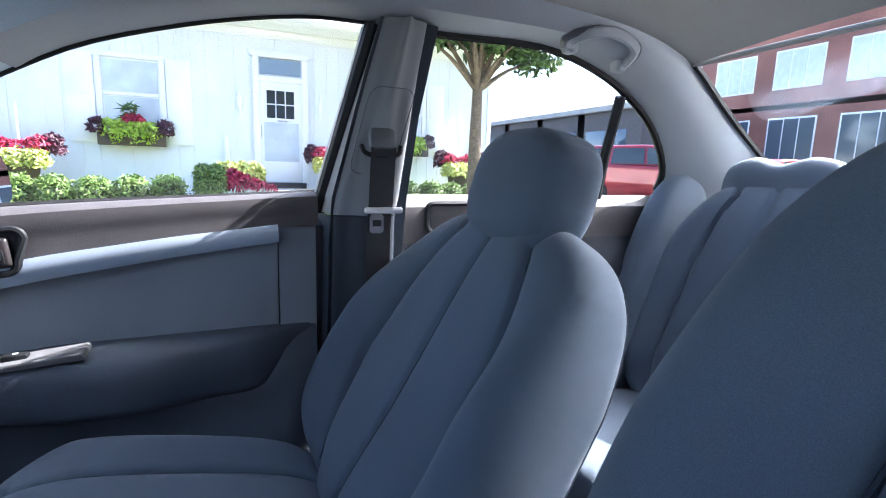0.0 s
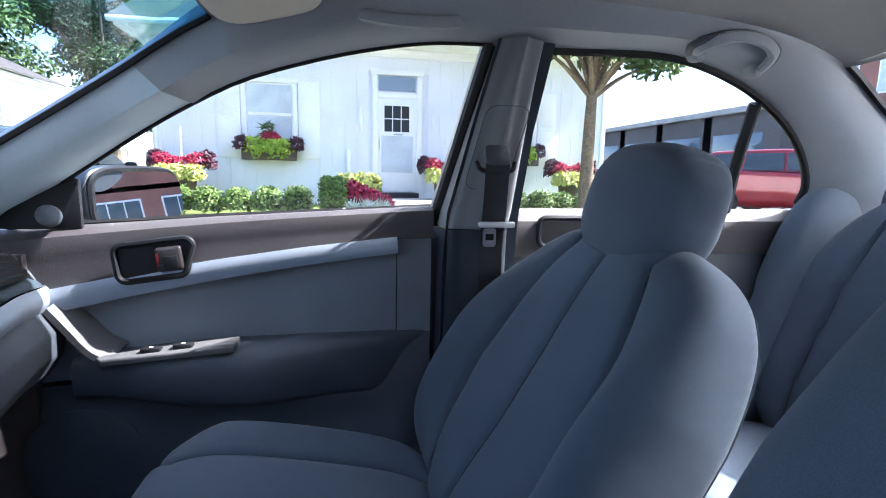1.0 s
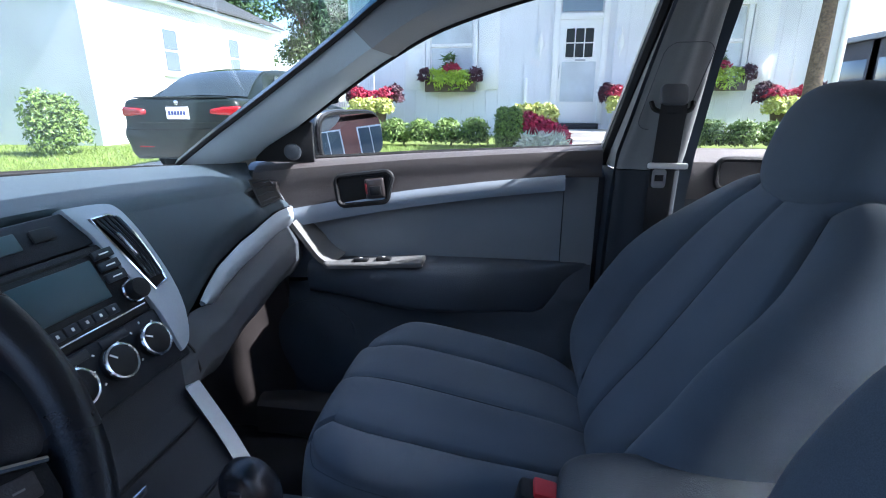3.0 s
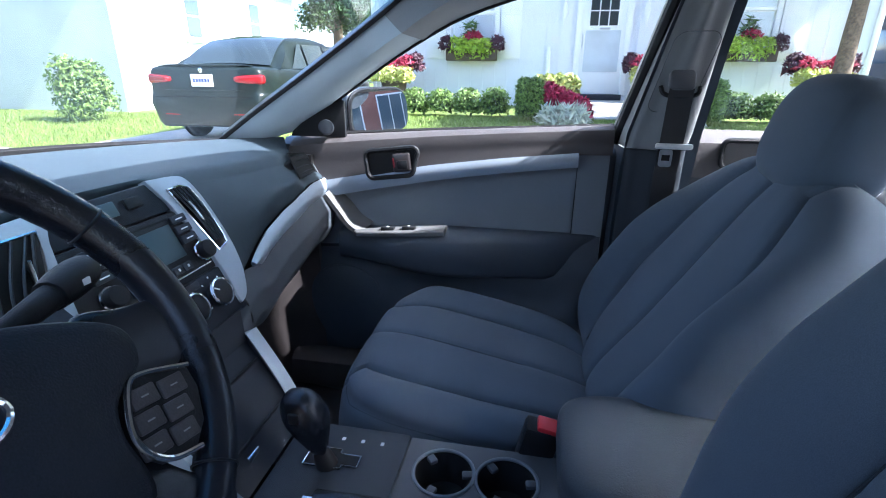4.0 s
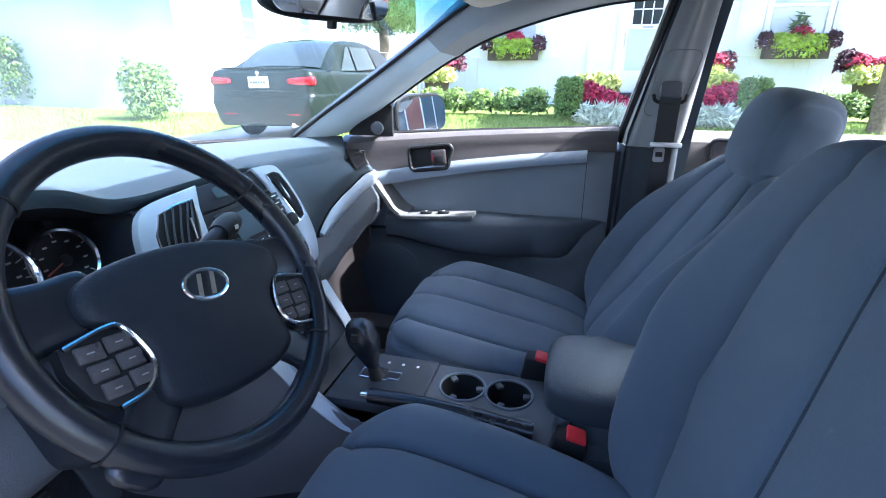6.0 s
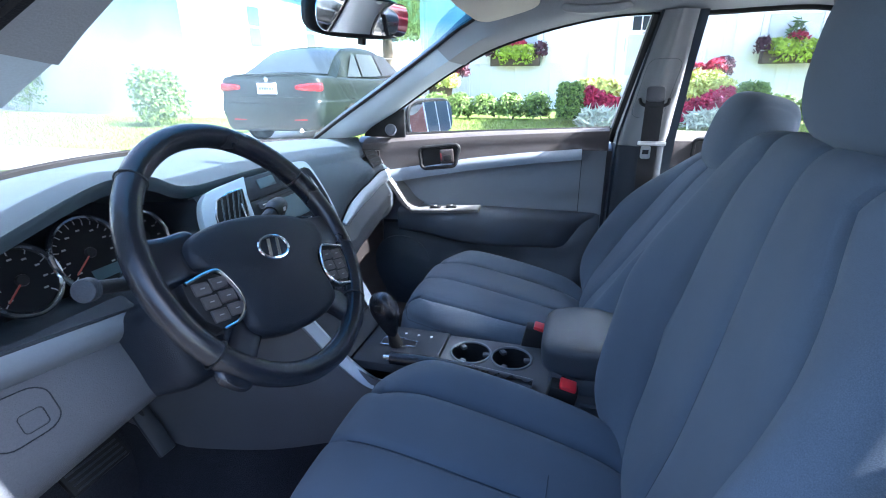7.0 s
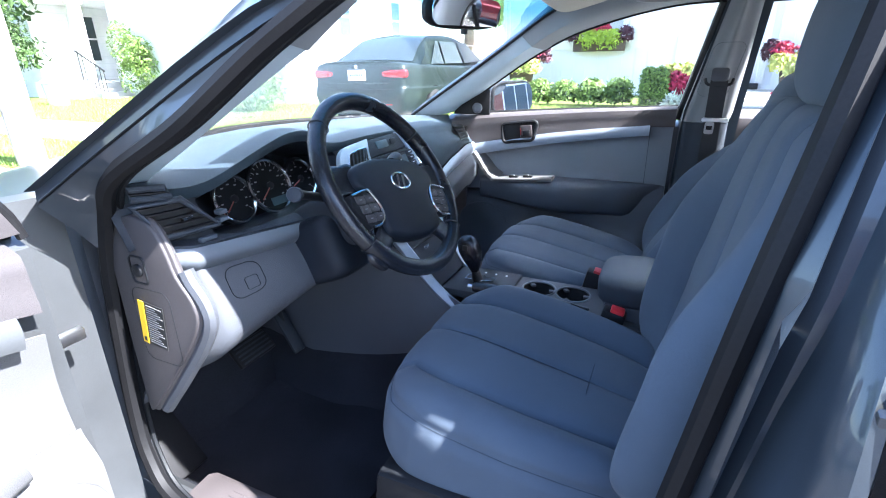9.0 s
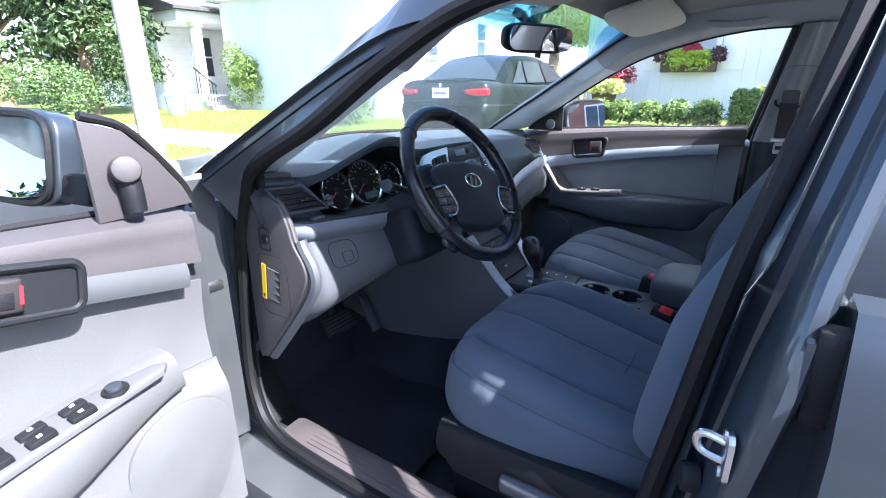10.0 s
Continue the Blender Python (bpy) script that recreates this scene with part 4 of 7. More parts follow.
strap = thing("check_strap", "zinc-plated door check strap by the hinges", "door check", (-0.80, 0.72, 0.77))
part("arm", box(-0.83, -0.76, 0.715, 0.73, 0.765, 0.785, 0.003), STEEL, strap)
part("roller", disc(0.016, 0.03, pose(-0.822, 0.70, 0.76), 16, 0.003), STEEL, strap)


# ---- dashboard ----
def cowl(x):
    return 1.17 - 0.33 * (x / 0.62) ** 2, 0.955 + 0.012 * (1 - (x / 0.6) ** 2)


LIP_Y = [(-0.72, 0.69), (-0.64, 0.632), (-0.59, 0.607), (-0.45, 0.588), (-0.30, 0.60), (-0.2, 0.645), (0.0, 0.655), (0.2, 0.66), (0.4, 0.65), (0.5, 0.665), (0.6, 0.708), (0.70, 0.740)]
LIP_Z = [(-0.72, 0.992), (-0.65, 0.985), (-0.61, 0.977), (-0.57, 0.984), (-0.52, 1.002), (-0.47, 1.020), (-0.42, 1.034), (-0.36, 1.040), (-0.30, 1.030), (-0.23, 0.995), (-0.17, 0.982), (0.0, 0.980), (0.2, 0.972), (0.45, 0.955), (0.62, 0.935), (0.70, 0.925)]


def lip(x):
    """The dashboard pad's rear edge, its bends rounded off."""
    near = (-0.03, -0.015, 0.0, 0.015, 0.03)
    return sum(lerp(LIP_Y, x + d) for d in near) / 5, sum(lerp(LIP_Z, x + d) for d in near) / 5


def dash_top(u, v):
    x = -0.705 + 1.405 * u
    (y0, z0), (y1, z1) = cowl(x), lip(x)
    w = min(1, v / 0.88)
    y = y0 + (y1 - y0) * w
    z = z0 + (z1 - z0) * smooth(0.0, 1.0, w) + 0.018 * math.sin(w * 3.14)
    r = smooth(0.84, 1.0, v)
    far = smooth(0.10, 0.16, x)
    return Vector((x, y + 0.012 * r * r * (1 - far) - 0.020 * r * far, z - 0.022 * r * r))


dashboard = thing("dashboard", "charcoal car dashboard with silver strips and grey lower half", "dashboard", (0, 0.8, 0.6))
part("top_pad", sheet(dash_top, 70, 24, -0.006), DASH_TOP, dashboard, "matt charcoal dashboard top")


def p_strip_top(x):
    return lerp([(0.26, 0.792), (0.28, 0.808), (0.325, 0.833), (0.40, 0.854), (0.49, 0.865), (0.58, 0.867), (0.68, 0.861)], x)


def p_strip_y(x):
    return 0.598 + 0.034 * smooth(0.42, 0.68, x)


def p_face(u, v):
    x = 0.125 + 0.562 * u
    y1, z1 = lip(x)
    zb = p_strip_top(x) if x > 0.26 else 0.792 - (0.26 - x) * 0.5
    yb = p_strip_y(x) + 0.005 - 0.02 * (1 - smooth(0.12, 0.25, x))
    a, d = Vector((x, y1 - 0.018, z1 - 0.020)), Vector((x, yb, zb))
    k = 1 - smooth(0.45, 0.57, x)
    b, c = a + Vector((0, -0.045 * k, -0.045 + 0.025 * (1 - k))), d + Vector((0, -0.020 * k, 0.06 - 0.04 * (1 - k)))
    w = 1 - v
    return a * w ** 3 + b * 3 * w * w * v + c * 3 * w * v * v + d * v ** 3


part("passenger_fascia", sheet(p_face, 30, 18, -0.005), DASH_TOP, dashboard)


def p_strip(u, v):
    x = 0.262 + 0.424 * u
    w = 0.040 * smooth(-0.03, 0.10, u) + 0.004
    y = p_strip_y(x)
    return Vector((x, y - 0.010 * math.sin(v * 3.14) - 0.002, p_strip_top(x) - w * v))


part("silver_strip", sheet(p_strip, 26, 6, -0.006), SILVER, dashboard, "satin silver dashboard strip")


def glove(u, v):
    x = 0.135 + 0.545 * u
    zt = (p_strip_top(x) - 0.040 * smooth(0.24, 0.30, x)) if x > 0.26 else 0.792 - (0.26 - x) * 0.5
    y0 = p_strip_y(x) + 0.002
    prof = [(0.0, 0.0, 0.0), (0.25, -0.024, 0.040), (0.5, -0.022, 0.085), (0.7, 0.005, 0.125), (0.85, 0.07, 0.150), (1.0, 0.28, 0.160)]
    dy = lerp([(a, b) for a, b, c in prof], v)
    dz = lerp([(a, c) for a, b, c in prof], v)
    return Vector((x, y0 + dy, zt - dz))


part("glovebox", sheet(glove, 26, 30, -0.005), SHADED_GLOVE, dashboard, "grey glovebox lid and lower dash")
part("glovebox_gap", tube([glove(0.13 + 0.03 * v, v) + Vector((0, -0.001, 0)) for v in (0.02, 0.2, 0.4, 0.6, 0.75)], 0.0018, 5), DARK, dashboard)
part("fascia_backing", sheet(lambda u, v: Vector((0.14 + 0.535 * u, 0.662 + 0.03 * smooth(0.52, 0.66, 0.14 + 0.535 * u), 0.92 - 0.25 * v)), 8, 8, 0.01), DARK, dashboard)
part("end_lip", tube([(0.682, 0.640, 0.862), (0.686, 0.630, 0.825), (0.688, 0.618, 0.785), (0.686, 0.622, 0.750), (0.680, 0.645, 0.705), (0.672, 0.680, 0.665)], 0.010, 8, 24, 0.8), GREY, dashboard)


def vent(name, m, w, h, n, slat_v=False, surround=SILVER):
    """A louvred air vent: dark box, slats and a slider."""
    v = part(name, moved(box(-w / 2, w / 2, -h / 2, h / 2, -0.025, -0.018), m), DARK, dashboard, "black louvred air vent")
    part("surround", moved(tube([(x, y, 0) for x, y in rounded(w, h, min(w, h) * 0.16)], 0.0035, 6, loop=True), m), surround, v)
    for k in range(n):
        p = -0.5 + (k + 0.5) / n
        if slat_v:
            part("slat", moved(box(w * p - 0.0015, w * p + 0.0015, -h / 2, h / 2, -0.017, 0.0, 0.0008), m), DARK, v)
        else:
            part("slat", moved(box(-w / 2, w / 2, h * p - 0.0015, h * p + 0.0015, -0.017, 0.0, 0.0008), m), DARK, v)
    part("slider", moved(box(-0.006, 0.006, -0.003, 0.003, -0.002, 0.006, 0.001) if not slat_v else box(-0.002, 0.002, -0.022, 0.022, -0.002, 0.005, 0.001), m), CHROME, v)
    return v


# Driver's half: hood over the gauges, gauge panel, vents, strip, knee panel, end cap.
def d_face(u, v):
    x = -0.70 + 0.585 * u
    y1, z1 = lip(x)
    inside = smooth(-0.60, -0.54, x) * (1 - smooth(-0.22, -0.17, x))
    z_out = (z1 - 0.022) * (1 - v) + (0.897 - 0.02 * smooth(-0.6, -0.3, x)) * v
    z_in = lerp([(0, z1 - 0.022), (0.75, 0.850), (1.0, 0.884)], v)
    z = z_out + (z_in - z_out) * inside
    yb = 0.585 + 0.07 * (1 - smooth(-0.70, -0.58, x)) - 0.02 * smooth(-0.5, -0.2, x)
    y = (y1 + 0.012) * (1 - v) + yb * v + inside * 0.135 * smooth(0.0, 0.12, v) * (1 - smooth(0.78, 1.0, v))
    return Vector((x, y, z))


part("driver_fascia", sheet(d_face, 60, 24, -0.004), HUB, dashboard)
GN = Vector((0, -0.93, 0.36))


def gauge(x, y, z, r, needle, ticks, nm):
    m = facing((x, y, z), GN)
    g = part(nm, disc(r, 0.004, m, 40), GAUGE, dashboard, "round black gauge with white marks")
    part("ring", hoop(r, 0.0048, m @ Matrix.Translation((0, 0, 0.006)), 48, 8), CHROME, g, "chrome gauge ring")
    for k in range(ticks):
        a = radians(220 - 260 * k / (ticks - 1))
        part("tick", moved(box((0.80 if k % 2 else 0.76) * r, 0.9 * r, -0.0006, 0.0006, 0.004, 0.0048), m @ Matrix.Rotation(a, 4, "Z")), DIM_MARK, g)
    part("needle", moved(box(-0.1 * r, 0.75 * r, -0.0009, 0.0009, 0.007, 0.009), m @ Matrix.Rotation(radians(needle), 4, "Z")), NEEDLE, g)
    for k in range(9):
        a = radians(220 - 260 * k / 8)
        part("figure_bar", moved(box(-0.003, 0.003, -0.0013, 0.0013, 0.004, 0.0046), m @ Matrix.Translation((0.64 * r * math.cos(a), 0.64 * r * math.sin(a), 0))), DIM_MARK, g)
    part("hub", disc(0.008, 0.010, m, 16, 0.002), DARK, g)
    return g


speedo = gauge(-0.359, 0.692, 0.918, 0.056, 215, 19, "speedometer")
gauge(-0.458, 0.692, 0.914, 0.047, 218, 9, "tachometer")
gauge(-0.262, 0.692, 0.912, 0.045, 200, 5, "fuel_gauge")
part("trip_display", moved(box(-0.022, 0.022, -0.047, -0.030, 0.004, 0.0055), facing((-0.350, 0.692, 0.922), GN)), SCREEN, speedo)
for k, zz in enumerate((0.940, 0.928)):
    part("dash_button", box(-0.584, -0.567, 0.584, 0.598, zz - 0.010, zz - 0.002, 0.002), DOOR_LOW, dashboard)


def slanted_vent(name, a, b, c, d, n, slats=None, proud=0.014):
    """A louvred vent between four corners, given round from the top left."""
    a, b, c, d = Vector(a), Vector(b), Vector(c), Vector(d)
    out = (b - a).cross(d - a).normalized()
    out = out if out.y < 0 else -out
    a, b, c, d = (p + out * proud for p in (a, b, c, d))
    v = part(name, sheet(lambda u, w: (a + (b - a) * u) * (1 - w) + (d + (c - d) * u) * w - out * min(0.012, proud), 2, 2, 0.004), RUBBER, dashboard, "black louvred air vent")
    part("surround", tube([a, b, c, d], 0.006 if proud > 0.01 else 0.0022, 8, loop=True), DASH if proud > 0.01 else DARK, v)
    thin = 1.0 if proud > 0.01 else 0.45
    for k in range(n):
        f = (k + 0.5) / n
        p, q = a + (d - a) * f, b + (c - b) * f
        part("slat", rings([[e + out * g * thin + Vector((0, 0, h * thin)) for g, h in ((-0.008, 0.0022), (-0.008, 0.0004), (0.0016, -0.0014), (0.0016, 0.0004))] for e in (p, (p + q) / 2 + out * 0.004, q)]), slats or DARK, v)
    return v


slanted_vent("side_vent", (0.600, 0.685, 0.931), (0.650, 0.667, 0.926), (0.660, 0.647, 0.881), (0.510, 0.613, 0.8925), 4, DASH, 0.003)
part("vent_edge", tube([(0.67, 0.671, 0.918), (0.678, 0.662, 0.897), (0.686, 0.651, 0.871), (0.688, 0.642, 0.853)], 0.006, 8, 16, 0.7), GREY, dashboard)
slot = slanted_vent("driver_vent", (-0.690, 0.641, 0.966), (-0.632, 0.612, 0.968), (-0.588, 0.588, 0.918), (-0.663, 0.618, 0.914), 5, RUBBER)
part("slider", box(-0.646, -0.628, 0.590, 0.602, 0.938, 0.943, 0.001), CHROME, slot)
slanted_vent("demister_vent", (-0.690, 0.644, 0.993), (-0.646, 0.624, 0.989), (-0.640, 0.619, 0.975), (-0.690, 0.642, 0.978), 3, RUBBER)
part("vent_wheel", box(-0.632, -0.600, 0.578, 0.588, 0.898, 0.905, 0.002), DOOR_LOW, dashboard)


def d_strip(u, v):
    x = -0.678 + 0.263 * u
    return Vector((x, 0.578 - 0.030 * u - 0.012 * math.sin(v * 3.14) + 0.03 * (1 - smooth(0, 0.12, u)), 0.899 - 0.037 * v - 0.024 * u))


part("fascia_shelf", sheet(lambda u, v: d_face(0.02 + 0.47 * u, 1.0) * (1 - v) + (d_strip((0.02 + 0.47 * u) * 0.585 / 0.275 - 0.0364, 0.0) + Vector((0, 0.002, 0))) * v, 30, 4, 0.004), DASH, dashboard)
part("silver_strip", sheet(d_strip, 20, 8, -0.008), SATIN, dashboard, "satin silver dashboard strip")


def knee(u, v):
    x = -0.676 + 0.284 * u
    zb = lerp([(0, 0.56), (0.35, 0.600), (1.0, 0.675)], u)
    z = (0.862 - 0.024 * u) * (1 - v) + zb * v
    out = 0.034 * math.sin(min(1, v * 2.2) * 1.57) * (1 - smooth(0.5, 1.0, v))
    y = 0.575 - 0.03 * u - out + 0.16 * smooth(0.35, 1.0, v) ** 1.2 + 0.035 * (1 - smooth(0, 0.12, u))
    return Vector((x, y, z))


part("knee_panel", sheet(knee, 24, 24, -0.006), GREY, dashboard, "grey plastic knee panel under the wheel")
part("knee_underside", sheet(lambda u, v: knee(u, 1.0) + Vector((0, 0.20 * v, 0.02 * v)), 12, 4, 0.004), DARK, dashboard)
lid_line = [(0.33 + 0.24 * a, 0.13 + 0.20 * b) for a, b in rounded(1.0, 1.0, 0.3)]
part("pocket_gap", tube([knee(a, b) + Vector((0, -0.0003, 0.0003)) for a, b in lid_line], 0.0009, 6, loop=True), HUB, dashboard, "thin gap round the coin pocket")
part("pocket_pull", tube([knee(0.36 + 0.09 * a, 0.16 + 0.08 * b) + Vector((0, -0.0003, 0.0003)) for a, b in rounded(1.0, 1.0, 0.2)], 0.0007, 5, loop=True), HUB, dashboard)
cap = [(p.x, p.y) for p in curve_points([(0.712, 0.940, 0), (0.660, 0.952, 0), (0.622, 0.938, 0), (0.602, 0.902, 0), (0.590, 0.862, 0), (0.566, 0.826, 0), (0.562, 0.790, 0), (0.590, 0.742, 0), (0.622, 0.702, 0), (0.660, 0.655, 0), (0.700, 0.608, 0), (0.732, 0.572, 0), (0.742, 0.585, 0), (0.742, 0.70, 0), (0.738, 0.85, 0), (0.732, 0.91, 0)], 46)]
part("end_cap", plate(cap, 0.018, Matrix.Translation((-0.672, -0.012, 0)) @ Matrix(((0, 0, -1, 0), (1, 0, 0, 0), (0, 1, 0, 0), (0, 0, 0, 1))), 0.010, 3), TRIM, dashboard, "brown-grey end cap of the dashboard")
part("cap_lip", tube([(-0.680, y - 0.012, z) for y, z in cap[3:34]], 0.006, 8), TRIM, dashboard)
part("panel_edge", tube([(-0.674, y - 0.022, z - 0.006) for y, z in cap[11:33]], 0.012, 8), GREY, dashboard, "grey edge of the knee panel round the end cap")
part("cap_button", disc(0.011, 0.006, facing((-0.689, 0.660, 0.862), (-1, 0, 0)), 16, 0.002), DARK, dashboard)
part("cap_recess", tube([Vector((-0.690, 0.660 + a, 0.862 + b)) for a, b in rounded(0.034, 0.046, 0.008)], 0.0022, 6, loop=True), DARK, dashboard)
part("cap_seam", tube([Vector((-0.690, 0.648 + a, 0.762 + b)) for a, b in rounded(0.088, 0.135, 0.018)], 0.0008, 6, loop=True), DARK, dashboard)
label_m = facing((-0.6915, 0.655, 0.765), (-1, 0, 0)) @ Matrix.Rotation(radians(-7), 4, "Z")
label = part("warning_label", moved(box(-0.028, 0.028, -0.040, 0.040, 0, 0.0012), label_m), LABEL_BLACK, dashboard, "black airbag label with a yellow edge")
part("yellow_edge", moved(box(-0.028, -0.015, -0.040, 0.040, 0.0013, 0.0022), label_m), YELLOW, label)
part("warning_mark", moved(box(-0.0245, -0.0185, -0.036, -0.028, 0.0023, 0.0026), label_m), LABEL_BLACK, label)
for k in range(17):
    part("text_bar", moved(box(-0.011, 0.025 - 0.005 * ((k * 7) % 4), 0.0340 - 0.0043 * k, 0.0357 - 0.0043 * k, 0.0013, 0.0019), label_m), DIM_MARK, label)

# Column cover, stalks.
column = thing("steering_column", "grey-black plastic steering column cover with stalks", "steering column", (-0.35, 0.5, 0.85))
cm = pose(-0.352, 0.50, 0.872, -25, 0, 0)
part("cover", moved(pillow(0.068, 0.12, 0.058, 4, 16), cm), DASH, column)
part("lower_shroud", moved(pillow(0.092, 0.095, 0.068, 5, 14), pose(-0.362, 0.548, 0.810, -20)), HUB, column, "dark grey lower shroud")
part("key_barrel", disc(0.016, 0.014, facing((-0.262, 0.478, 0.842), (0.5, -1, 0.1)), 20, 0.003), STEEL, column)
part("light_stalk", tube([(-0.40, 0.48, 0.912), (-0.47, 0.466, 0.944), (-0.540, 0.457, 0.967)], lambda t: 0.007 + 0.001 * t, 10, 12), DARK, column, "black lighting stalk")
part("stalk_end", disc(0.0125, 0.014, facing((-0.541, 0.457, 0.967), (-0.85, -0.45, 0.25)), 24, 0.004), DASH, column, "round grey stalk end")
part("wiper_stalk", tube([(-0.29, 0.48, 0.925), (-0.240, 0.472, 0.945), (-0.195, 0.482, 0.950)], lambda t: 0.008 + 0.004 * t, 10, 12), DARK, column, "black wiper stalk")
part("stalk_knob", tube([(-0.200, 0.481, 0.950), (-0.172, 0.490, 0.952), (-0.148, 0.497, 0.953)], lambda t: 0.014 + 0.003 * math.sin(t * 3.14), 12, 10), DARK, column, "ribbed black stalk end")
part("stalk_mark", box(-0.182, -0.168, 0.472, 0.4735, 0.950, 0.956), MARK, column)

# ---- steering wheel ----
WHEEL = Matrix.Translation((-0.350, 0.392, 0.950)) @ facing((0, 0, 0), (0, -math.cos(radians(33)), math.sin(radians(33)))) @ Matrix.Rotation(radians(-12), 4, "Z")
wheel = thing("steering_wheel", "black leather steering wheel with silver-edged control pods", "steering wheel", (-0.35, 0.45, 0.90))
part("rim", moved(tube([(0.172 * math.cos(a), 0.172 * math.sin(a), 0) for a in (2 * math.pi * k / 64 for k in range(64))], 0.0165, 14, loop=True, flat=0.92), WHEEL), LEATHER, wheel, "stitched black leather rim")
for a in (38, 142, 218, 322):
    part("rim_seam", moved(tube([(0.172 * math.cos(radians(a)) + 0.0172 * math.cos(b) * math.cos(radians(a)), 0.172 * math.sin(radians(a)) + 0.0172 * math.cos(b) * math.sin(radians(a)), 0.0160 * math.sin(b)) for b in (2 * math.pi * k / 16 for k in range(16))], 0.0012, 5, loop=True), WHEEL), DARK, wheel)


def dome(outline, low, high, dip=0.0):
    """A rounded pad over a closed outline."""
    cx, cy = sum(p[0] for p in outline) / len(outline), sum(p[1] for p in outline) / len(outline)
    levels = ((0.97, 0.0), (1.0, 0.25), (1.0, 0.5), (0.985, 0.72), (0.955, 0.86), (0.88, 0.95), (0.6, 1.0), (0.3, 1.0 + dip), (0.02, 1.0 + dip))
    return rings([[Vector((cx + (x - cx) * k, cy + (y - cy) * k, low + (high - low) * h)) for x, y in outline] for k, h in levels])


half = [(p.x, p.y) for p in curve_points([(0.0, 0.047, 0), (0.055, 0.043, 0), (0.100, 0.031, 0), (0.119, 0.016, 0), (0.117, -0.008, 0), (0.098, -0.020, 0), (0.086, -0.034, 0), (0.082, -0.055, 0), (0.085, -0.078, 0), (0.082, -0.098, 0), (0.058, -0.111, 0), (0.025, -0.117, 0), (0.0, -0.118, 0)], 40)]
part("airbag_cover", moved(dome(half + [(-x, y) for x, y in half[-2:0:-1]], -0.014, 0.017, 0.06), WHEEL), HUB, wheel, "matt black airbag cover")
for sx in (-1, 1):
    flare = lambda q: Vector((q.x, q.y * (0.80 + 0.34 * q.x * q.x), q.z * (0.75 + 0.25 * q.x * q.x)))
    part("spoke", moved(pillow(0.044, 0.036, 0.012, 3.2, 14, flare), WHEEL @ pose(sx * 0.130, 0.008, -0.006, 0, 0, sx * -4)), LEATHER, wheel)
    part("spoke", moved(pillow(0.046, 0.027, 0.011, 3.2, 14, flare), WHEEL @ pose(sx * 0.101, -0.112, -0.005, 0, 0, sx * -48)), LEATHER, wheel)
    pod = part("control_pod", plate([(sx * x, y) for x, y in ((0.094, -0.023), (0.107, -0.017), (0.146, -0.024), (0.147, -0.045), (0.138, -0.070), (0.122, -0.085), (0.099, -0.082), (0.086, -0.069), (0.083, -0.050))], 0.013, WHEEL @ Matrix.Translation((0, 0, -0.001)), 0.003), DARK, wheel, "button pod with brown-grey keys")
    part("silver_edge", moved(tube([(sx * x, y, 0.0145) for x, y in ((0.144, -0.026), (0.107, -0.018), (0.094, -0.023), (0.083, -0.050), (0.085, -0.068), (0.099, -0.081), (0.123, -0.085))], 0.0023, 8, 30), WHEEL), CHROME, pod, "bright silver outline")
    for k in range(6):
        bx, by = 0.102 + 0.024 * (k % 2), (-0.033, -0.050, -0.067)[k // 2] - 0.002 * (k % 2)
        bx -= 0.004 * (k // 2)
        part("button", moved(box(sx * bx - 0.0108, sx * bx + 0.0108, by - 0.0072, by + 0.0072, 0.009, 0.0145, 0.0015), WHEEL), TRIM, pod)
        part("button_mark", moved(box(sx * bx - 0.003, sx * bx + 0.003, by - 0.0006, by + 0.0006, 0.0146, 0.0149), WHEEL), DIM_MARK, pod)
part("badge_ring", moved(tube([(0.026 * math.cos(a), 0.016 * math.sin(a) - 0.006, 0.019) for a in (2 * math.pi * k / 36 for k in range(36))], 0.0024, 8, loop=True), WHEEL), CHROME, wheel, "oval chrome badge")
for dx in (-0.008, 0.008):
    part("badge_bar", plate([(-0.007 + dx, -0.012), (-0.001 + dx, -0.012), (0.007 + dx, 0.012), (0.001 + dx, 0.012)], 0.003, WHEEL @ Matrix.Translation((0, -0.006, 0.0165))), CHROME, wheel)

# ---- centre stack and console ----
def spread(x):
    """The driver's side panel is the wider one."""
    return x if x > -0.10 else -0.10 + (x + 0.10) * 2.2


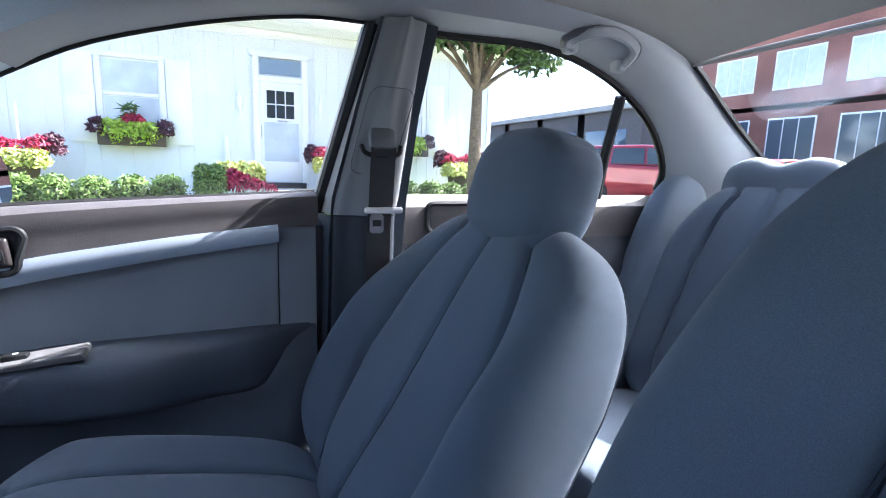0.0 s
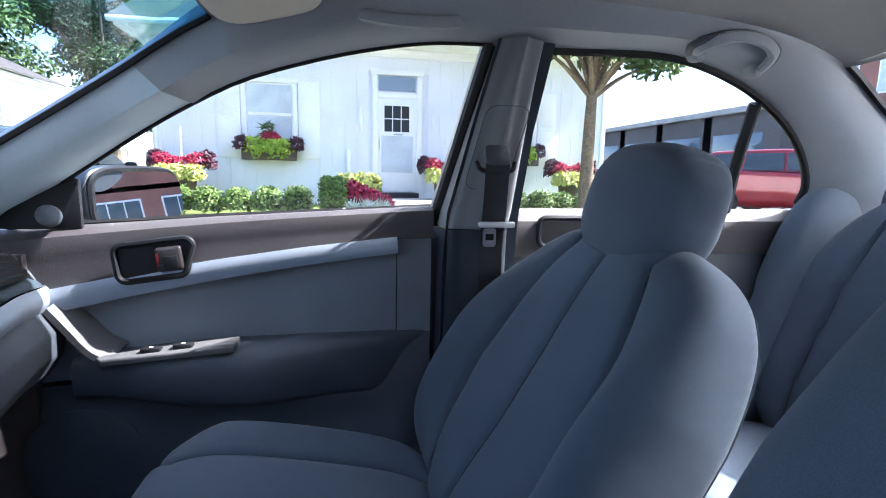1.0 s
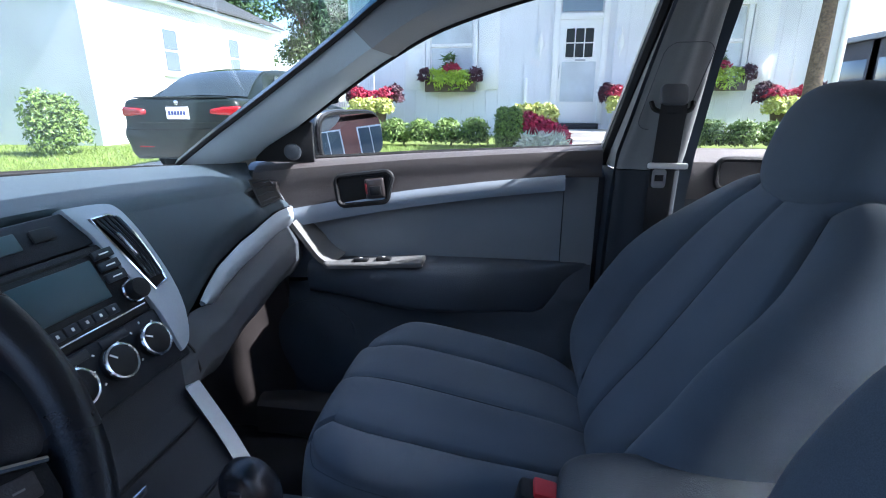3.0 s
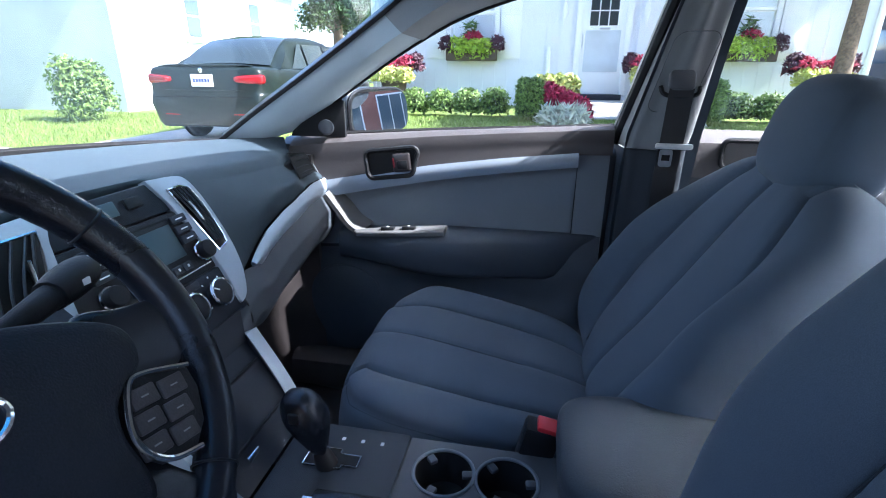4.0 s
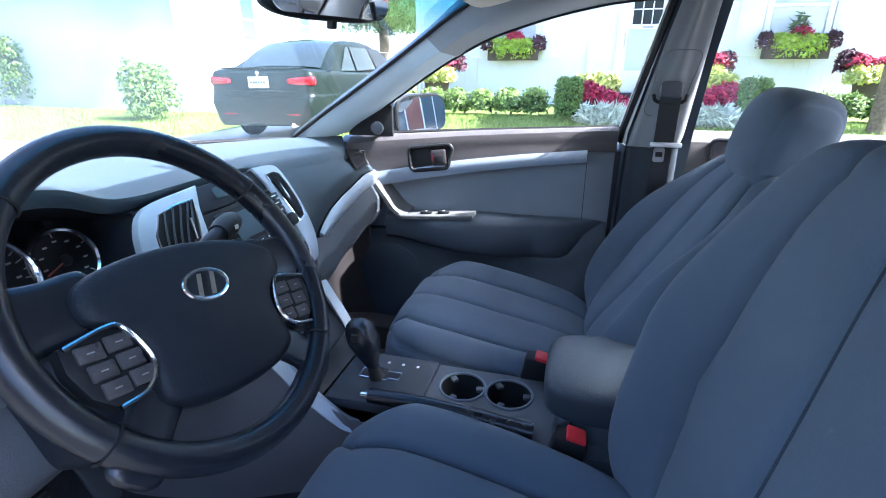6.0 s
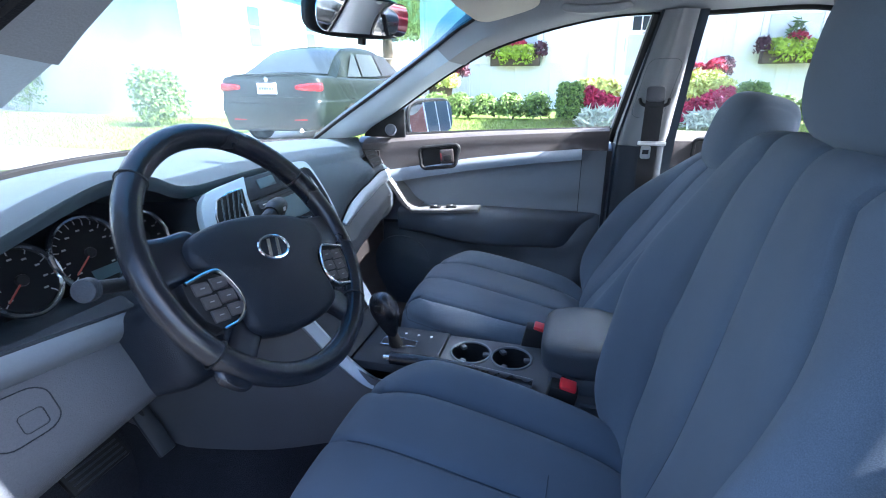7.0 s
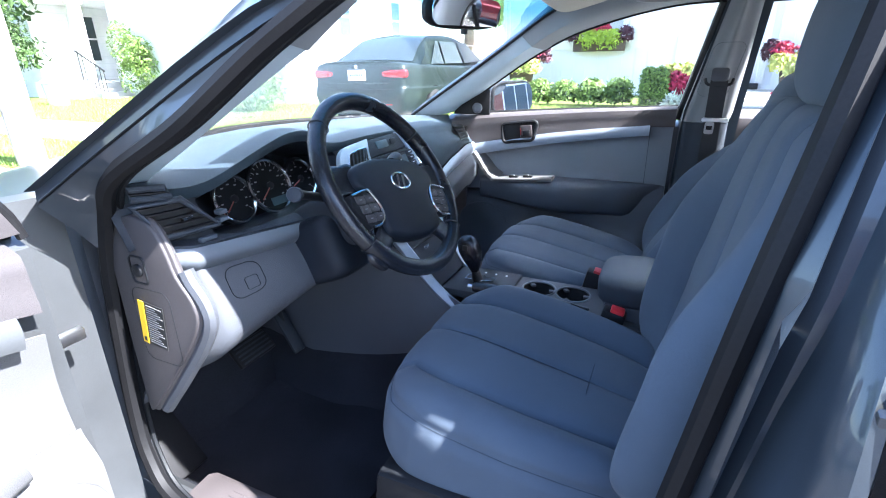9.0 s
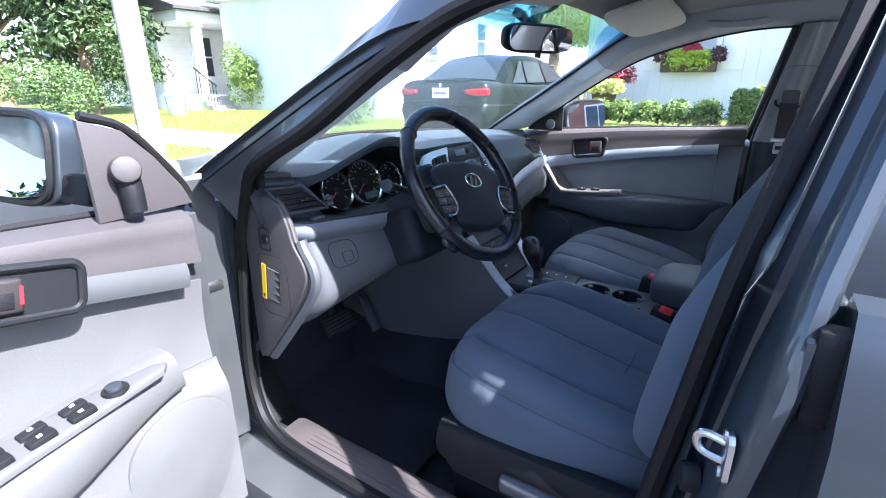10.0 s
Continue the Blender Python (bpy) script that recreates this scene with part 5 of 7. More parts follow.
STACK = facing((0.030, 0.630, 0.952), (0, -math.cos(radians(26)), math.sin(radians(26))))
stack = thing("centre_stack", "centre stack with silver sides, radio, display and climate knobs", "centre console", (0.03, 0.6, 0.7))
part("backing", moved(box(-0.190, 0.128, -0.21, 0.020, -0.06, -0.004, 0.006), STACK), HUB, stack)
for sx in (-1, 1):
    off = 0.0 if sx > 0 else -0.030
    SIDE = STACK @ Matrix.Translation((off, 0, 0))
    panel = curve_points([(sx * 0.060, 0.025, 0), (sx * 0.115, 0.021, 0), (sx * 0.135, 0.013, 0), (sx * 0.146, -0.010, 0), (sx * 0.153, -0.05, 0), (sx * 0.155, -0.105, 0), (sx * 0.146, -0.150, 0), (sx * 0.126, -0.185, 0), (sx * 0.108, -0.196, 0), (sx * 0.101, -0.190, 0), (sx * 0.104, -0.15, 0), (sx * 0.100, -0.112, 0), (sx * 0.089, -0.06, 0), (sx * 0.077, -0.012, 0)], 40)
    part("silver_side", plate([(spread(p.x), p.y) for p in panel], 0.014, SIDE @ Matrix.Translation((0, 0, -0.004)), 0.003), SILVER, stack, "satin silver side panel")
    part("side_wall", sheet(lambda u, v: SIDE @ Vector((sx * (lerp([(0.0, 0.140), (0.15, 0.155), (0.5, 0.157), (0.75, 0.144), (1.0, 0.106)], u) - 0.003 + 0.01 * v), 0.014 - 0.21 * u, 0.002 - 0.07 * v)), 20, 4, 0.003), DASH, stack)
    vo = [(sx * 0.086, 0.004), (sx * 0.112, 0.004), (sx * 0.128, -0.003), (sx * 0.137, -0.030), (sx * 0.143, -0.080), (sx * 0.141, -0.102), (sx * 0.116, -0.107), (sx * 0.107, -0.072), (sx * 0.094, -0.022)]
    vo = [(spread(a), b) for a, b in vo]
    vv = part("air_vent", plate(vo, 0.002, SIDE @ Matrix.Translation((0, 0, 0.0095))), RUBBER, stack, "black slanted air vent")
    for k in range(5):
        f = (k + 0.5) / 5
        top, bot = (0.088 + 0.038 * f, 0.003 - 0.004 * f), (0.116 + 0.024 * f, -0.092)
        part("slat", moved(tube([(spread(sx * top[0]), top[1], 0.0135), (spread(sx * ((top[0] + bot[0]) / 2 + 0.003)), (top[1] + bot[1]) / 2, 0.0150), (spread(sx * bot[0]), bot[1], 0.0135)], 0.0016, 6, 10, 1.6), SIDE), DASH, vv)
    part("slider", moved(box(-0.002, 0.002, -0.018, 0.018, 0.014, 0.020, 0.001), SIDE @ Matrix.Translation((spread(sx * 0.109), -0.040, 0)) @ Matrix.Rotation(sx * radians(14), 4, "Z")), CHROME, vv)
    part("vent_edge", moved(tube([(a, b, 0.0115) for a, b in vo], 0.0020, 6, loop=True), SIDE), CHROME, vv)
part("upper_panel", moved(box(-0.125, 0.084, -0.024, 0.022, -0.004, 0.004, 0.003), STACK), HUB, stack)
part("clock_display", moved(box(-0.058, -0.002, -0.008, 0.012, 0.004, 0.006, 0.002), STACK), SCREEN, stack, "dark clock display")
part("hazard_button", moved(box(0.012, 0.040, -0.006, 0.010, 0.004, 0.008, 0.002), STACK), DARK, stack, "black hazard button")
radio = part("radio", moved(box(-0.128, 0.100, -0.128, -0.026, -0.004, 0.006, 0.004), STACK), DARK, stack, "black car radio")
part("slot", moved(box(-0.060, 0.060, -0.036, -0.033, 0.006, 0.0066), STACK), RUBBER, radio)
part("screen", moved(box(-0.056, 0.058, -0.092, -0.042, 0.006, 0.0075, 0.001), STACK), SCREEN, radio, "dead blue-grey radio screen")
for sx in (-1, 1):
    for k in range(3):
        part("radio_button", moved(box(sx * 0.077 - 0.015, sx * 0.077 + 0.015, -0.046 - 0.0155 * k, -0.034 - 0.0155 * k, 0.006, 0.011, 0.0015), STACK), DASH, radio)
        part("button_mark", moved(box(sx * 0.077 - 0.007, sx * 0.077 + 0.007, -0.041 - 0.0155 * k, -0.0393 - 0.0155 * k, 0.0111, 0.0116), STACK), MARK, radio)
    k = part("tuning_knob", disc(0.0135, 0.020, STACK @ Matrix.Translation((sx * 0.085, -0.097, 0.006)), 24, 0.003), DARK, radio, "black knob with a bright ring")
    part("knob_ring", hoop(0.0138, 0.0022, STACK @ Matrix.Translation((sx * 0.085, -0.097, 0.012)), 24, 6), CHROME, k)
    part("shortcut_button", moved(box(sx * 0.028 - 0.020, sx * 0.028 + 0.020, -0.142, -0.131, 0.004, 0.008, 0.0015), STACK), DASH, stack)
for k in range(6):
    part("preset_button", moved(box(-0.057 + 0.019 * k, -0.040 + 0.019 * k, -0.112, -0.100, 0.006, 0.010, 0.0015), STACK), DASH, radio)
    part("button_mark", moved(box(-0.050 + 0.019 * k, -0.047 + 0.019 * k, -0.108, -0.104, 0.0101, 0.0106), STACK), MARK, radio)
part("bright_line", moved(box(-0.092, 0.092, -0.1185, -0.1160, 0.006, 0.0085, 0.0005), STACK), CHROME, radio)
climate = part("climate_panel", moved(box(-0.135, 0.104, -0.205, -0.128, -0.004, 0.005, 0.004), STACK), HUB, stack)
for kx in (-0.045, 0.013, 0.070):
    k = part("climate_knob", disc(0.0195, 0.014, STACK @ Matrix.Translation((kx, -0.163, 0.005)), 28, 0.004), DARK, climate, "black round knob with a chrome ring")
    part("knob_ring", hoop(0.0200, 0.0026, STACK @ Matrix.Translation((kx, -0.163, 0.016)), 32, 6), CHROME, k)
    part("pointer", moved(box(-0.0010, 0.0010, 0.008, 0.018, 0.019, 0.0196), STACK @ Matrix.Translation((kx, -0.163, 0)) @ Matrix.Rotation(radians(40 + 200 * kx), 4, "Z")), MARK, k)
    for a in range(7):
        part("knob_mark", moved(box(0.026, 0.029, -0.001, 0.001, 0.005, 0.0056), STACK @ Matrix.Translation((kx, -0.163, 0)) @ Matrix.Rotation(radians(-30 + 40 * a), 4, "Z")), MARK, climate)

part("lower_cover", sheet(lambda u, v: Vector(((-0.108 + 0.245 * u) * (1 - v) + (-0.108 + 0.216 * u) * v, 0.546 - 0.024 * v, 0.772 - 0.046 * v)), 10, 4, -0.006), HUB, stack)
console = thing("centre_console", "grey plastic centre console with gear selector and cup holders", "centre console", (0, 0.2, 0.25))


def con_side(sx):
    def f(u, v):
        y = 0.98 - 1.23 * u
        top = lerp([(-0.3, 0.60), (0.1, 0.590), (0.36, 0.575), (0.45, 0.63), (0.52, 0.715), (0.62, 0.78), (0.98, 0.80)], y)
        w = lerp([(-0.3, 0.088), (0.2, 0.088), (0.4, 0.088), (0.55, 0.135), (0.75, 0.16)], y)
        low = lerp([(-0.3, 0.44), (0.43, 0.442), (0.63, 0.410), (0.80, 0.395), (0.92, 0.43)], y)
        return Vector((sx * (w + 0.030 * v + 0.006 * math.sin(v * 3.14)), y, top * (1 - v) + low * v))
    return f


def tunnel_side(sx):
    edge = con_side(sx)

    def f(u, v):
        p = edge(u, 1.0)
        return Vector((p.x + sx * (0.012 - 0.018 * (1 - v) + 0.05 * v ** 3), p.y, p.z * (1 - v) + 0.232 * v + 0.012 * (1 - v)))
    return f


for sx in (-1, 1):
    part("side_panel", sheet(con_side(sx), 24, 12, 0.004), GREY, console, "grey plastic console side")
    part("silver_rail", rings([[Vector((sx * (x - 0.016), y - 0.003, z + 0.006)), Vector((sx * x, y - 0.012, z + 0.010)), Vector((sx * (x + 0.014), y, z)), Vector((sx * (x + 0.006), y + 0.016, z - 0.006))] for x, y, z in [tuple(p) for p in curve_points([(0.118, 0.520, 0.735), (0.108, 0.475, 0.675), (0.097, 0.435, 0.618), (0.090, 0.385, 0.572), (0.086, 0.36, 0.560)], 14)]]), SILVER, console, "satin silver console rail")
    part("carpet_side", sheet(tunnel_side(sx), 24, 10, 0.004), CARPET, console, "black carpet on the floor tunnel")
part("ramp", sheet(lambda u, v: Vector((-0.088 - 0.02 * (1 - v) + (0.176 + 0.04 * (1 - v)) * u, 0.525 - 0.10 * v, 0.728 - 0.118 * v)), 8, 8, -0.006), HUB, console)
for yy, zz in ((0.500, 0.703), (0.452, 0.648)):
    part("ramp_gap", box(-0.094, 0.094, yy - 0.0015, yy + 0.0015, zz - 0.001, zz + 0.003), DARK, console)
    part("pull_tab", box(-0.045, -0.020, yy - 0.016, yy - 0.012, zz - 0.012, zz - 0.002, 0.001), CHROME, console)
part("gear_plate", box(-0.072, 0.088, 0.250, 0.425, 0.585, 0.606, 0.005), DASH, console)
for k in range(4):
    part("gate_mark", box(0.055, 0.061, 0.285 + 0.03 * k, 0.290 + 0.03 * k, 0.606, 0.6066), MARK, console)
gate = [(0.62 * gx, 0.36 + 0.62 * (gy - 0.36)) for gx, gy in [(-0.022, 0.41), (0.022, 0.41), (0.022, 0.375), (0.034, 0.375), (0.034, 0.335), (0.022, 0.335), (0.022, 0.285), (-0.012, 0.285), (-0.012, 0.32), (-0.022, 0.32)]]
part("gate", plate(gate, 0.0020, pose(0.012, -0.005, 0.6065)), RUBBER, console, "black shift gate")
rim = [Vector((x + 0.012, y - 0.005, 0.609)) for x, y in gate]
gate_edge = bmesh.new()
for p, q in zip(rim, rim[1:] + rim[:1]):
    join(gate_edge, tube([p, q], 0.0011, 6))
part("gate_edge", gate_edge, CHROME, console)
CUPS = ((0.030, 0.190), (0.030, 0.102))
tray = sheet(lambda u, v: Vector((-0.09 + 0.184 * u, -0.28 + 0.53 * v, 0.598 - 0.006 * (abs(2 * u - 1) > 0.97))), 46, 132)
bmesh.ops.delete(tray, geom=[f for f in tray.faces if any(math.hypot(f.calc_center_median().x - cx, f.calc_center_median().y - cy) < 0.0415 for cx, cy in CUPS)], context="FACES")
part("cup_tray", tray, GREY, console, "grey tray with two cup holders")
for cx, cy in CUPS:
    cup = part("cup_holder", rings([[Vector((cx + r * math.cos(a), cy + r * math.sin(a), z)) for a in (2 * math.pi * k / 32 for k in range(32))] for r, z in ((0.043, 0.598), (0.041, 0.590), (0.037, 0.545), (0.030, 0.541), (0.001, 0.540))], cap=False), DARK, console, "deep black cup holder")
    part("cup_rim", hoop(0.0425, 0.0026, pose(cx, cy, 0.599), 36, 8), SATIN, cup)
    for k in range(3):
        part("cup_tab", moved(box(0.026, 0.041, -0.006, 0.006, -0.008, -0.001, 0.002), pose(cx, cy, 0.5985, 0, 0, 40 + 120 * k)), GREY, cup)
part("brake_slot", plate(rounded(0.030, 0.16, 0.012), 0.002, pose(-0.062, 0.13, 0.5985)), RUBBER, console)
selector = thing("gear_selector", "black gear selector with a leather knob", "gear lever", (0.01, 0.365, 0.606))
part("boot", tube([(0.006, 0.352, 0.604), (0.004, 0.356, 0.622), (0.002, 0.360, 0.640)], lambda t: 0.016 - 0.006 * t, 14, 8), RUBBER, selector)
part("collar", tube([(0.002, 0.360, 0.638), (0.002, 0.361, 0.644)], 0.0115, 14), CHROME, selector, "chrome collar")
part("knob", moved(pillow(0.025, 0.029, 0.058, 2.8, 18, lambda q: Vector((q.x * (0.42 + 0.58 * smooth(-1, 0.35, q.z)), q.y * (0.40 + 0.60 * smooth(-1, 0.45, q.z)) + 0.25 * max(0, q.z), q.z))), pose(-0.002, 0.366, 0.676, -10, -5, 0)), LEATHER, selector, "glossy black teardrop knob")
part("release", moved(box(-0.004, 0.004, -0.016, 0.0, -0.008, 0.008, 0.003), pose(-0.026, 0.384, 0.705)), DARK, selector)
brake = thing("handbrake", "black handbrake lever beside the gear selector", "handbrake", (-0.065, 0.2, 0.6))
part("lever", tube([(-0.064, 0.05, 0.600), (-0.066, 0.14, 0.612), (-0.068, 0.25, 0.622), (-0.069, 0.335, 0.622)], lambda t: 0.016 - 0.003 * t, 12, 20), LEATHER, brake)
part("release_button", tube([(-0.069, 0.335, 0.622), (-0.069, 0.350, 0.621)], 0.006, 10), CHROME, brake, "chrome release button")
armrest = thing("armrest_box", "grey padded armrest lid on the console box", "armrest", (0.03, -0.12, 0.56))
part("lid", moved(pillow(0.100, 0.155, 0.038, 5.0, 22), pose(0.032, -0.115, 0.663, -2)), VINYL, armrest, "grey vinyl lid")
part("box", box(-0.062, 0.128, -0.27, 0.02, 0.56, 0.645, 0.015), GREY, armrest)
part("hinge_gap", box(-0.064, 0.130, -0.01, -0.007, 0.60, 0.635), DARK, armrest)


def buckle(x, y, z, lean, label):
    b = thing("belt_buckle", label, "seat-belt buckle", (x, y, z - 0.08), "belt buckles")
    m = pose(x, y, z, lean, 0, 0)
    part("case", moved(box(-0.018, 0.018, -0.026, 0.026, -0.075, 0.0, 0.006), m), DARK, b)
    part("release", moved(box(-0.015, 0.015, -0.020, 0.010, -0.004, 0.006, 0.003), m), RED, b, "red release button")


buckle(0.105, 0.055, 0.640, 12, "black belt buckle with a red button by the passenger seat")
buckle(-0.098, -0.012, 0.640, 12, "black belt buckle with a red button by the driver's seat")

# Seat belts on the middle pillars.
for s, lab in ((1, "charcoal seat belt with a bright tongue on the pillar"), (-1, "charcoal seat belt on the pillar beside the driver")):
    belt = thing("seat_belt", lab, "seat belt", (s * 0.68, -0.2, 0.3), "seat belts")
    set_back = Matrix.Translation((-0.048 if s > 0 else 0.0, 0.030 if s > 0 else -0.075, 0))
    put = lambda nm, bm, mt, lb="": part(nm, moved(bm, Matrix.Diagonal((s, 1, 1, 1)) @ set_back), mt, belt, lb)
    line = [(0.30, 0.676), (0.90, 0.674), (0.955, 0.668), (0.985, 0.655), (1.095, 0.634)]
    put("webbing", sheet(lambda u, v: Vector((lerp(line, 1.095 - 0.80 * v) - 0.006, -0.228 + 0.046 * u - 0.01 * v, 1.095 - 0.80 * v)), 3, 24, 0.0015), BELT, "dark belt webbing")
    put("upper_anchor", plate(rounded(0.048, 0.040, 0.010), 0.012, facing((0.642, -0.205, 1.108), (-1, 0, 0.38)), 0.004), GREY, "grey belt guide")
    put("guide_loop", tube([(0.645, -0.242, 1.098), (0.637, -0.236, 1.084), (0.635, -0.205, 1.078), (0.637, -0.175, 1.084), (0.645, -0.168, 1.098)], 0.0045, 8, 16), DARK)
    put("adjuster_cover", tube([Vector((0.652 - 0.38 * (1.122 + y - 1.095), -0.205 + x - 0.18 * y, 1.122 + y)) for x, y in rounded(0.082, 0.15, 0.02)], 0.0008, 6, loop=True), GREY, "seam of the height adjuster cover")
    put("tongue", box(0.646, 0.656, -0.250, -0.176, 0.974, 0.986, 0.004), WHITE_PLASTIC, "bright belt tongue")
    put("tongue_plate", rings([[Vector((0.654 + d, -0.2 + a, 0.955 + b)) for a, b in rounded(0.026, 0.036, 0.006)] for d in (-0.002, 0.001)]), STEEL)
    put("tongue_slot", box(0.6515, 0.6525, -0.208, -0.192, 0.950, 0.962), DARK)

# Roof fittings.
mirror = thing("rear_view_mirror", "dark framed rear-view mirror on the windscreen", "mirror", (0, 0.42, 1.23))
mm = facing((0.0, 0.385, 1.262), (-0.36, -1, -0.10))
part("housing", moved(pillow(0.122, 0.036, 0.018, 3.4, 12), mm @ Matrix.Translation((0, 0, -0.012))), DARK, mirror)
part("mirror_glass", plate(rounded(0.226, 0.056, 0.022), 0.002, mm @ Matrix.Translation((0, 0, 0.006))), MIRROR, mirror, "mirror glass")
part("tab", moved(box(-0.005, 0.005, -0.046, -0.034, -0.01, 0.004, 0.002), mm), DARK, mirror)
part("stem", tube([(0.0, 0.40, 1.275), (0.0, 0.43, 1.31), (0.0, 0.46, 1.335)], 0.012, 8, 8), DARK, mirror)
for s in (1, -1):
    visor = thing("sun_visor", "cream vinyl sun visor folded up against the ceiling", "sun visor", (s * 0.34, 0.25, 1.31), "sun visors")
    part("flap", moved(pillow(0.20, 0.085, 0.011, 4.5, 12), pose(s * 0.345, 0.208, 1.326, -14, s * 4, 0)), VISOR, visor)
    part("pivot", tube([(s * 0.50, 0.285, 1.310), (s * 0.54, 0.26, 1.325)], 0.007, 8), VISOR, visor)
for s, y0 in ((1, -0.005), (1, -0.615), (-1, -0.615)):
    g = thing("grab_handle", "pale grey folding grab handle on the roof rail", "grab handle", (s * 0.55, y0, 1.32), "grab handles")
    if y0 > -0.1:
        bow = [(0.562, 0.085, 1.358), (0.535, 0.080, 1.326), (0.522, 0.052, 1.316), (0.520, 0.0, 1.313), (0.522, -0.052, 1.316), (0.535, -0.080, 1.326), (0.562, -0.085, 1.358)]
    else:
        bow = [(0.562, 0.065, 1.306), (0.534, 0.080, 1.311), (0.512, 0.062, 1.320), (0.504, 0.018, 1.328), (0.505, -0.022, 1.323), (0.512, -0.050, 1.314), (0.522, -0.066, 1.303), (0.544, -0.067, 1.287), (0.562, -0.062, 1.283)]
    part("grip", tube([Vector((s * x, y0 + dy, z)) for x, dy, z in bow], 0.011, 8, 32, 0.8), PILLAR, g)
    if y0 < -0.1:
        part("recess", tube([Vector((s * (x + 0.004), y0 + dy * 1.16, z + 0.004)) for x, dy, z in bow], 0.008, 8, 32), GREY, g, "grey rim of the handle recess")
    for x, dy, z in (bow[0], bow[-1]):
        part("mount", moved(pillow(0.016, 0.014, 0.014, 3, 6), pose(s * x, y0 + dy, z)), PILLAR, g)

# Pedals.
pedals = thing("pedals", "black rubber brake and accelerator pedals", "pedals", (-0.28, 0.95, 0.3))
part("brake_pedal", moved(box(-0.060, 0.060, -0.030, 0.030, -0.008, 0.008, 0.006), pose(-0.345, 0.840, 0.472, 50)), RUBBER, pedals)
for k in range(5):
    part("tread", moved(box(-0.052, 0.052, -0.024 + 0.011 * k, -0.020 + 0.011 * k, 0.007, 0.0105, 0.001), pose(-0.345, 0.840, 0.472, 50)), DASH, pedals)
part("brake_arm", tube([(-0.345, 0.860, 0.482), (-0.345, 0.930, 0.672)], 0.010, 8), DARK, pedals)
part("accelerator", moved(box(-0.020, 0.020, -0.060, 0.060, -0.006, 0.006, 0.005), pose(-0.225, 0.823, 0.459, 58, 0, -4)), DASH, pedals)
part("accelerator_arm", tube([(-0.225, 0.843, 0.489), (-0.225, 0.903, 0.659)], 0.008, 8), DARK, pedals)
part("foot_rest", moved(box(-0.05, 0.05, -0.12, 0.12, -0.01, 0.01, 0.006), pose(-0.595, 0.90, 0.38, 50)), RUBBER, pedals)
for s in (-1, 1):
    mat_ob = single("floor_mat", sheet(lambda u, v: Vector((s * 0.38 - 0.22 + 0.44 * u, 0.42 + 0.42 * v, 0.268 + 0.012 * noise.noise((u * 3, v * 3, s)))), 14, 14, 0.008), CARPET, "black carpet floor mat in the front footwell", "floor mat", "floor mats")


# ---- outside ----
GRASS_SOIL = mat("lawn_soil", (0.12, 0.17, 0.03), 0.95, grain=0.3, scale=60, bump=0.5, stain=0.22, stain_scale=1.2)
BLADE = vary(mat("grass_blade", (0.19, 0.27, 0.05), 0.6), 0.3)
ASPHALT = mat("asphalt", (0.055, 0.055, 0.058), 0.9, grain=0.35, scale=120, bump=0.6, stain=0.2, stain_scale=1.5)
CONCRETE = mat("concrete", (0.46, 0.44, 0.41), 0.85, grain=0.12, scale=60, bump=0.4, stain=0.14, stain_scale=2)
SIDING = vary(mat("lilac_siding", (0.80, 0.81, 0.85), 0.7, grain=0.04, scale=30, stain=0.06, stain_scale=1.5), 0.015, island=False)
WHITE = mat("white_paint", (0.86, 0.86, 0.85), 0.55, grain=0.03, scale=40, stain=0.05, stain_scale=3)
RENDER_WALL = mat("white_render", (0.78, 0.79, 0.78), 0.8, grain=0.05, scale=50, bump=0.3, stain=0.06, stain_scale=1)
SHINGLE = mat("roof_shingle", (0.07, 0.068, 0.066), 0.9, grain=0.3, scale=25, bump=0.6, stain=0.2)
BRICK = mat("red_brick", (0.30, 0.13, 0.095), 0.85, grain=0.25, scale=18, bump=0.4, stain=0.2, stain_scale=0.8)
ROOM_GLASS = mat("dark_pane", (0.10, 0.13, 0.16), 0.06, coat=0.6)
PALE_GLASS = mat("curtained_pane", (0.58, 0.63, 0.67), 0.12, stain=0.15, stain_scale=4, coat=0.6)
TRANSOM = mat("transom_pane", (0.22, 0.30, 0.40), 0.08, coat=0.6)
BARK = mat("bark", (0.17, 0.125, 0.085), 0.9, grain=0.35, scale=35, bump=1.0, stain=0.2)
POLE_WOOD = mat("weathered_pole", (0.42, 0.37, 0.30), 0.9, grain=0.2, scale=20, bump=0.6, stain=0.2)
LEAF = leafy("tree_leaf", (0.075, 0.135, 0.032))
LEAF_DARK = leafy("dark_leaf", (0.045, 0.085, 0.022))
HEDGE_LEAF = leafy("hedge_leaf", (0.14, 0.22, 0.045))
LIME = leafy("lime_leaf", (0.36, 0.50, 0.05), 0.3)
YELLOW_LEAF = leafy("yellow_leaf", (0.52, 0.55, 0.15), 0.25)
CRIMSON = leafy("crimson_leaf", (0.40, 0.022, 0.065), 0.35)
PURPLE = leafy("purple_leaf", (0.07, 0.02, 0.035), 0.3)
WHITE_GRASS = leafy("pale_grass", (0.55, 0.58, 0.46), 0.2)
TERRACOTTA = mat("dark_planter", (0.09, 0.065, 0.05), 0.8, grain=0.2, scale=60)
BLACK_PAINT = mat("dark_green_paint", (0.012, 0.019, 0.016), 0.35, 0.0, grain=0.05, scale=900, stain=0.08, coat=0.15, spec=0.3)
RED_PAINT = mat("red_car_paint", (0.30, 0.012, 0.018), 0.3, 0.2, stain=0.08, coat=1.0)
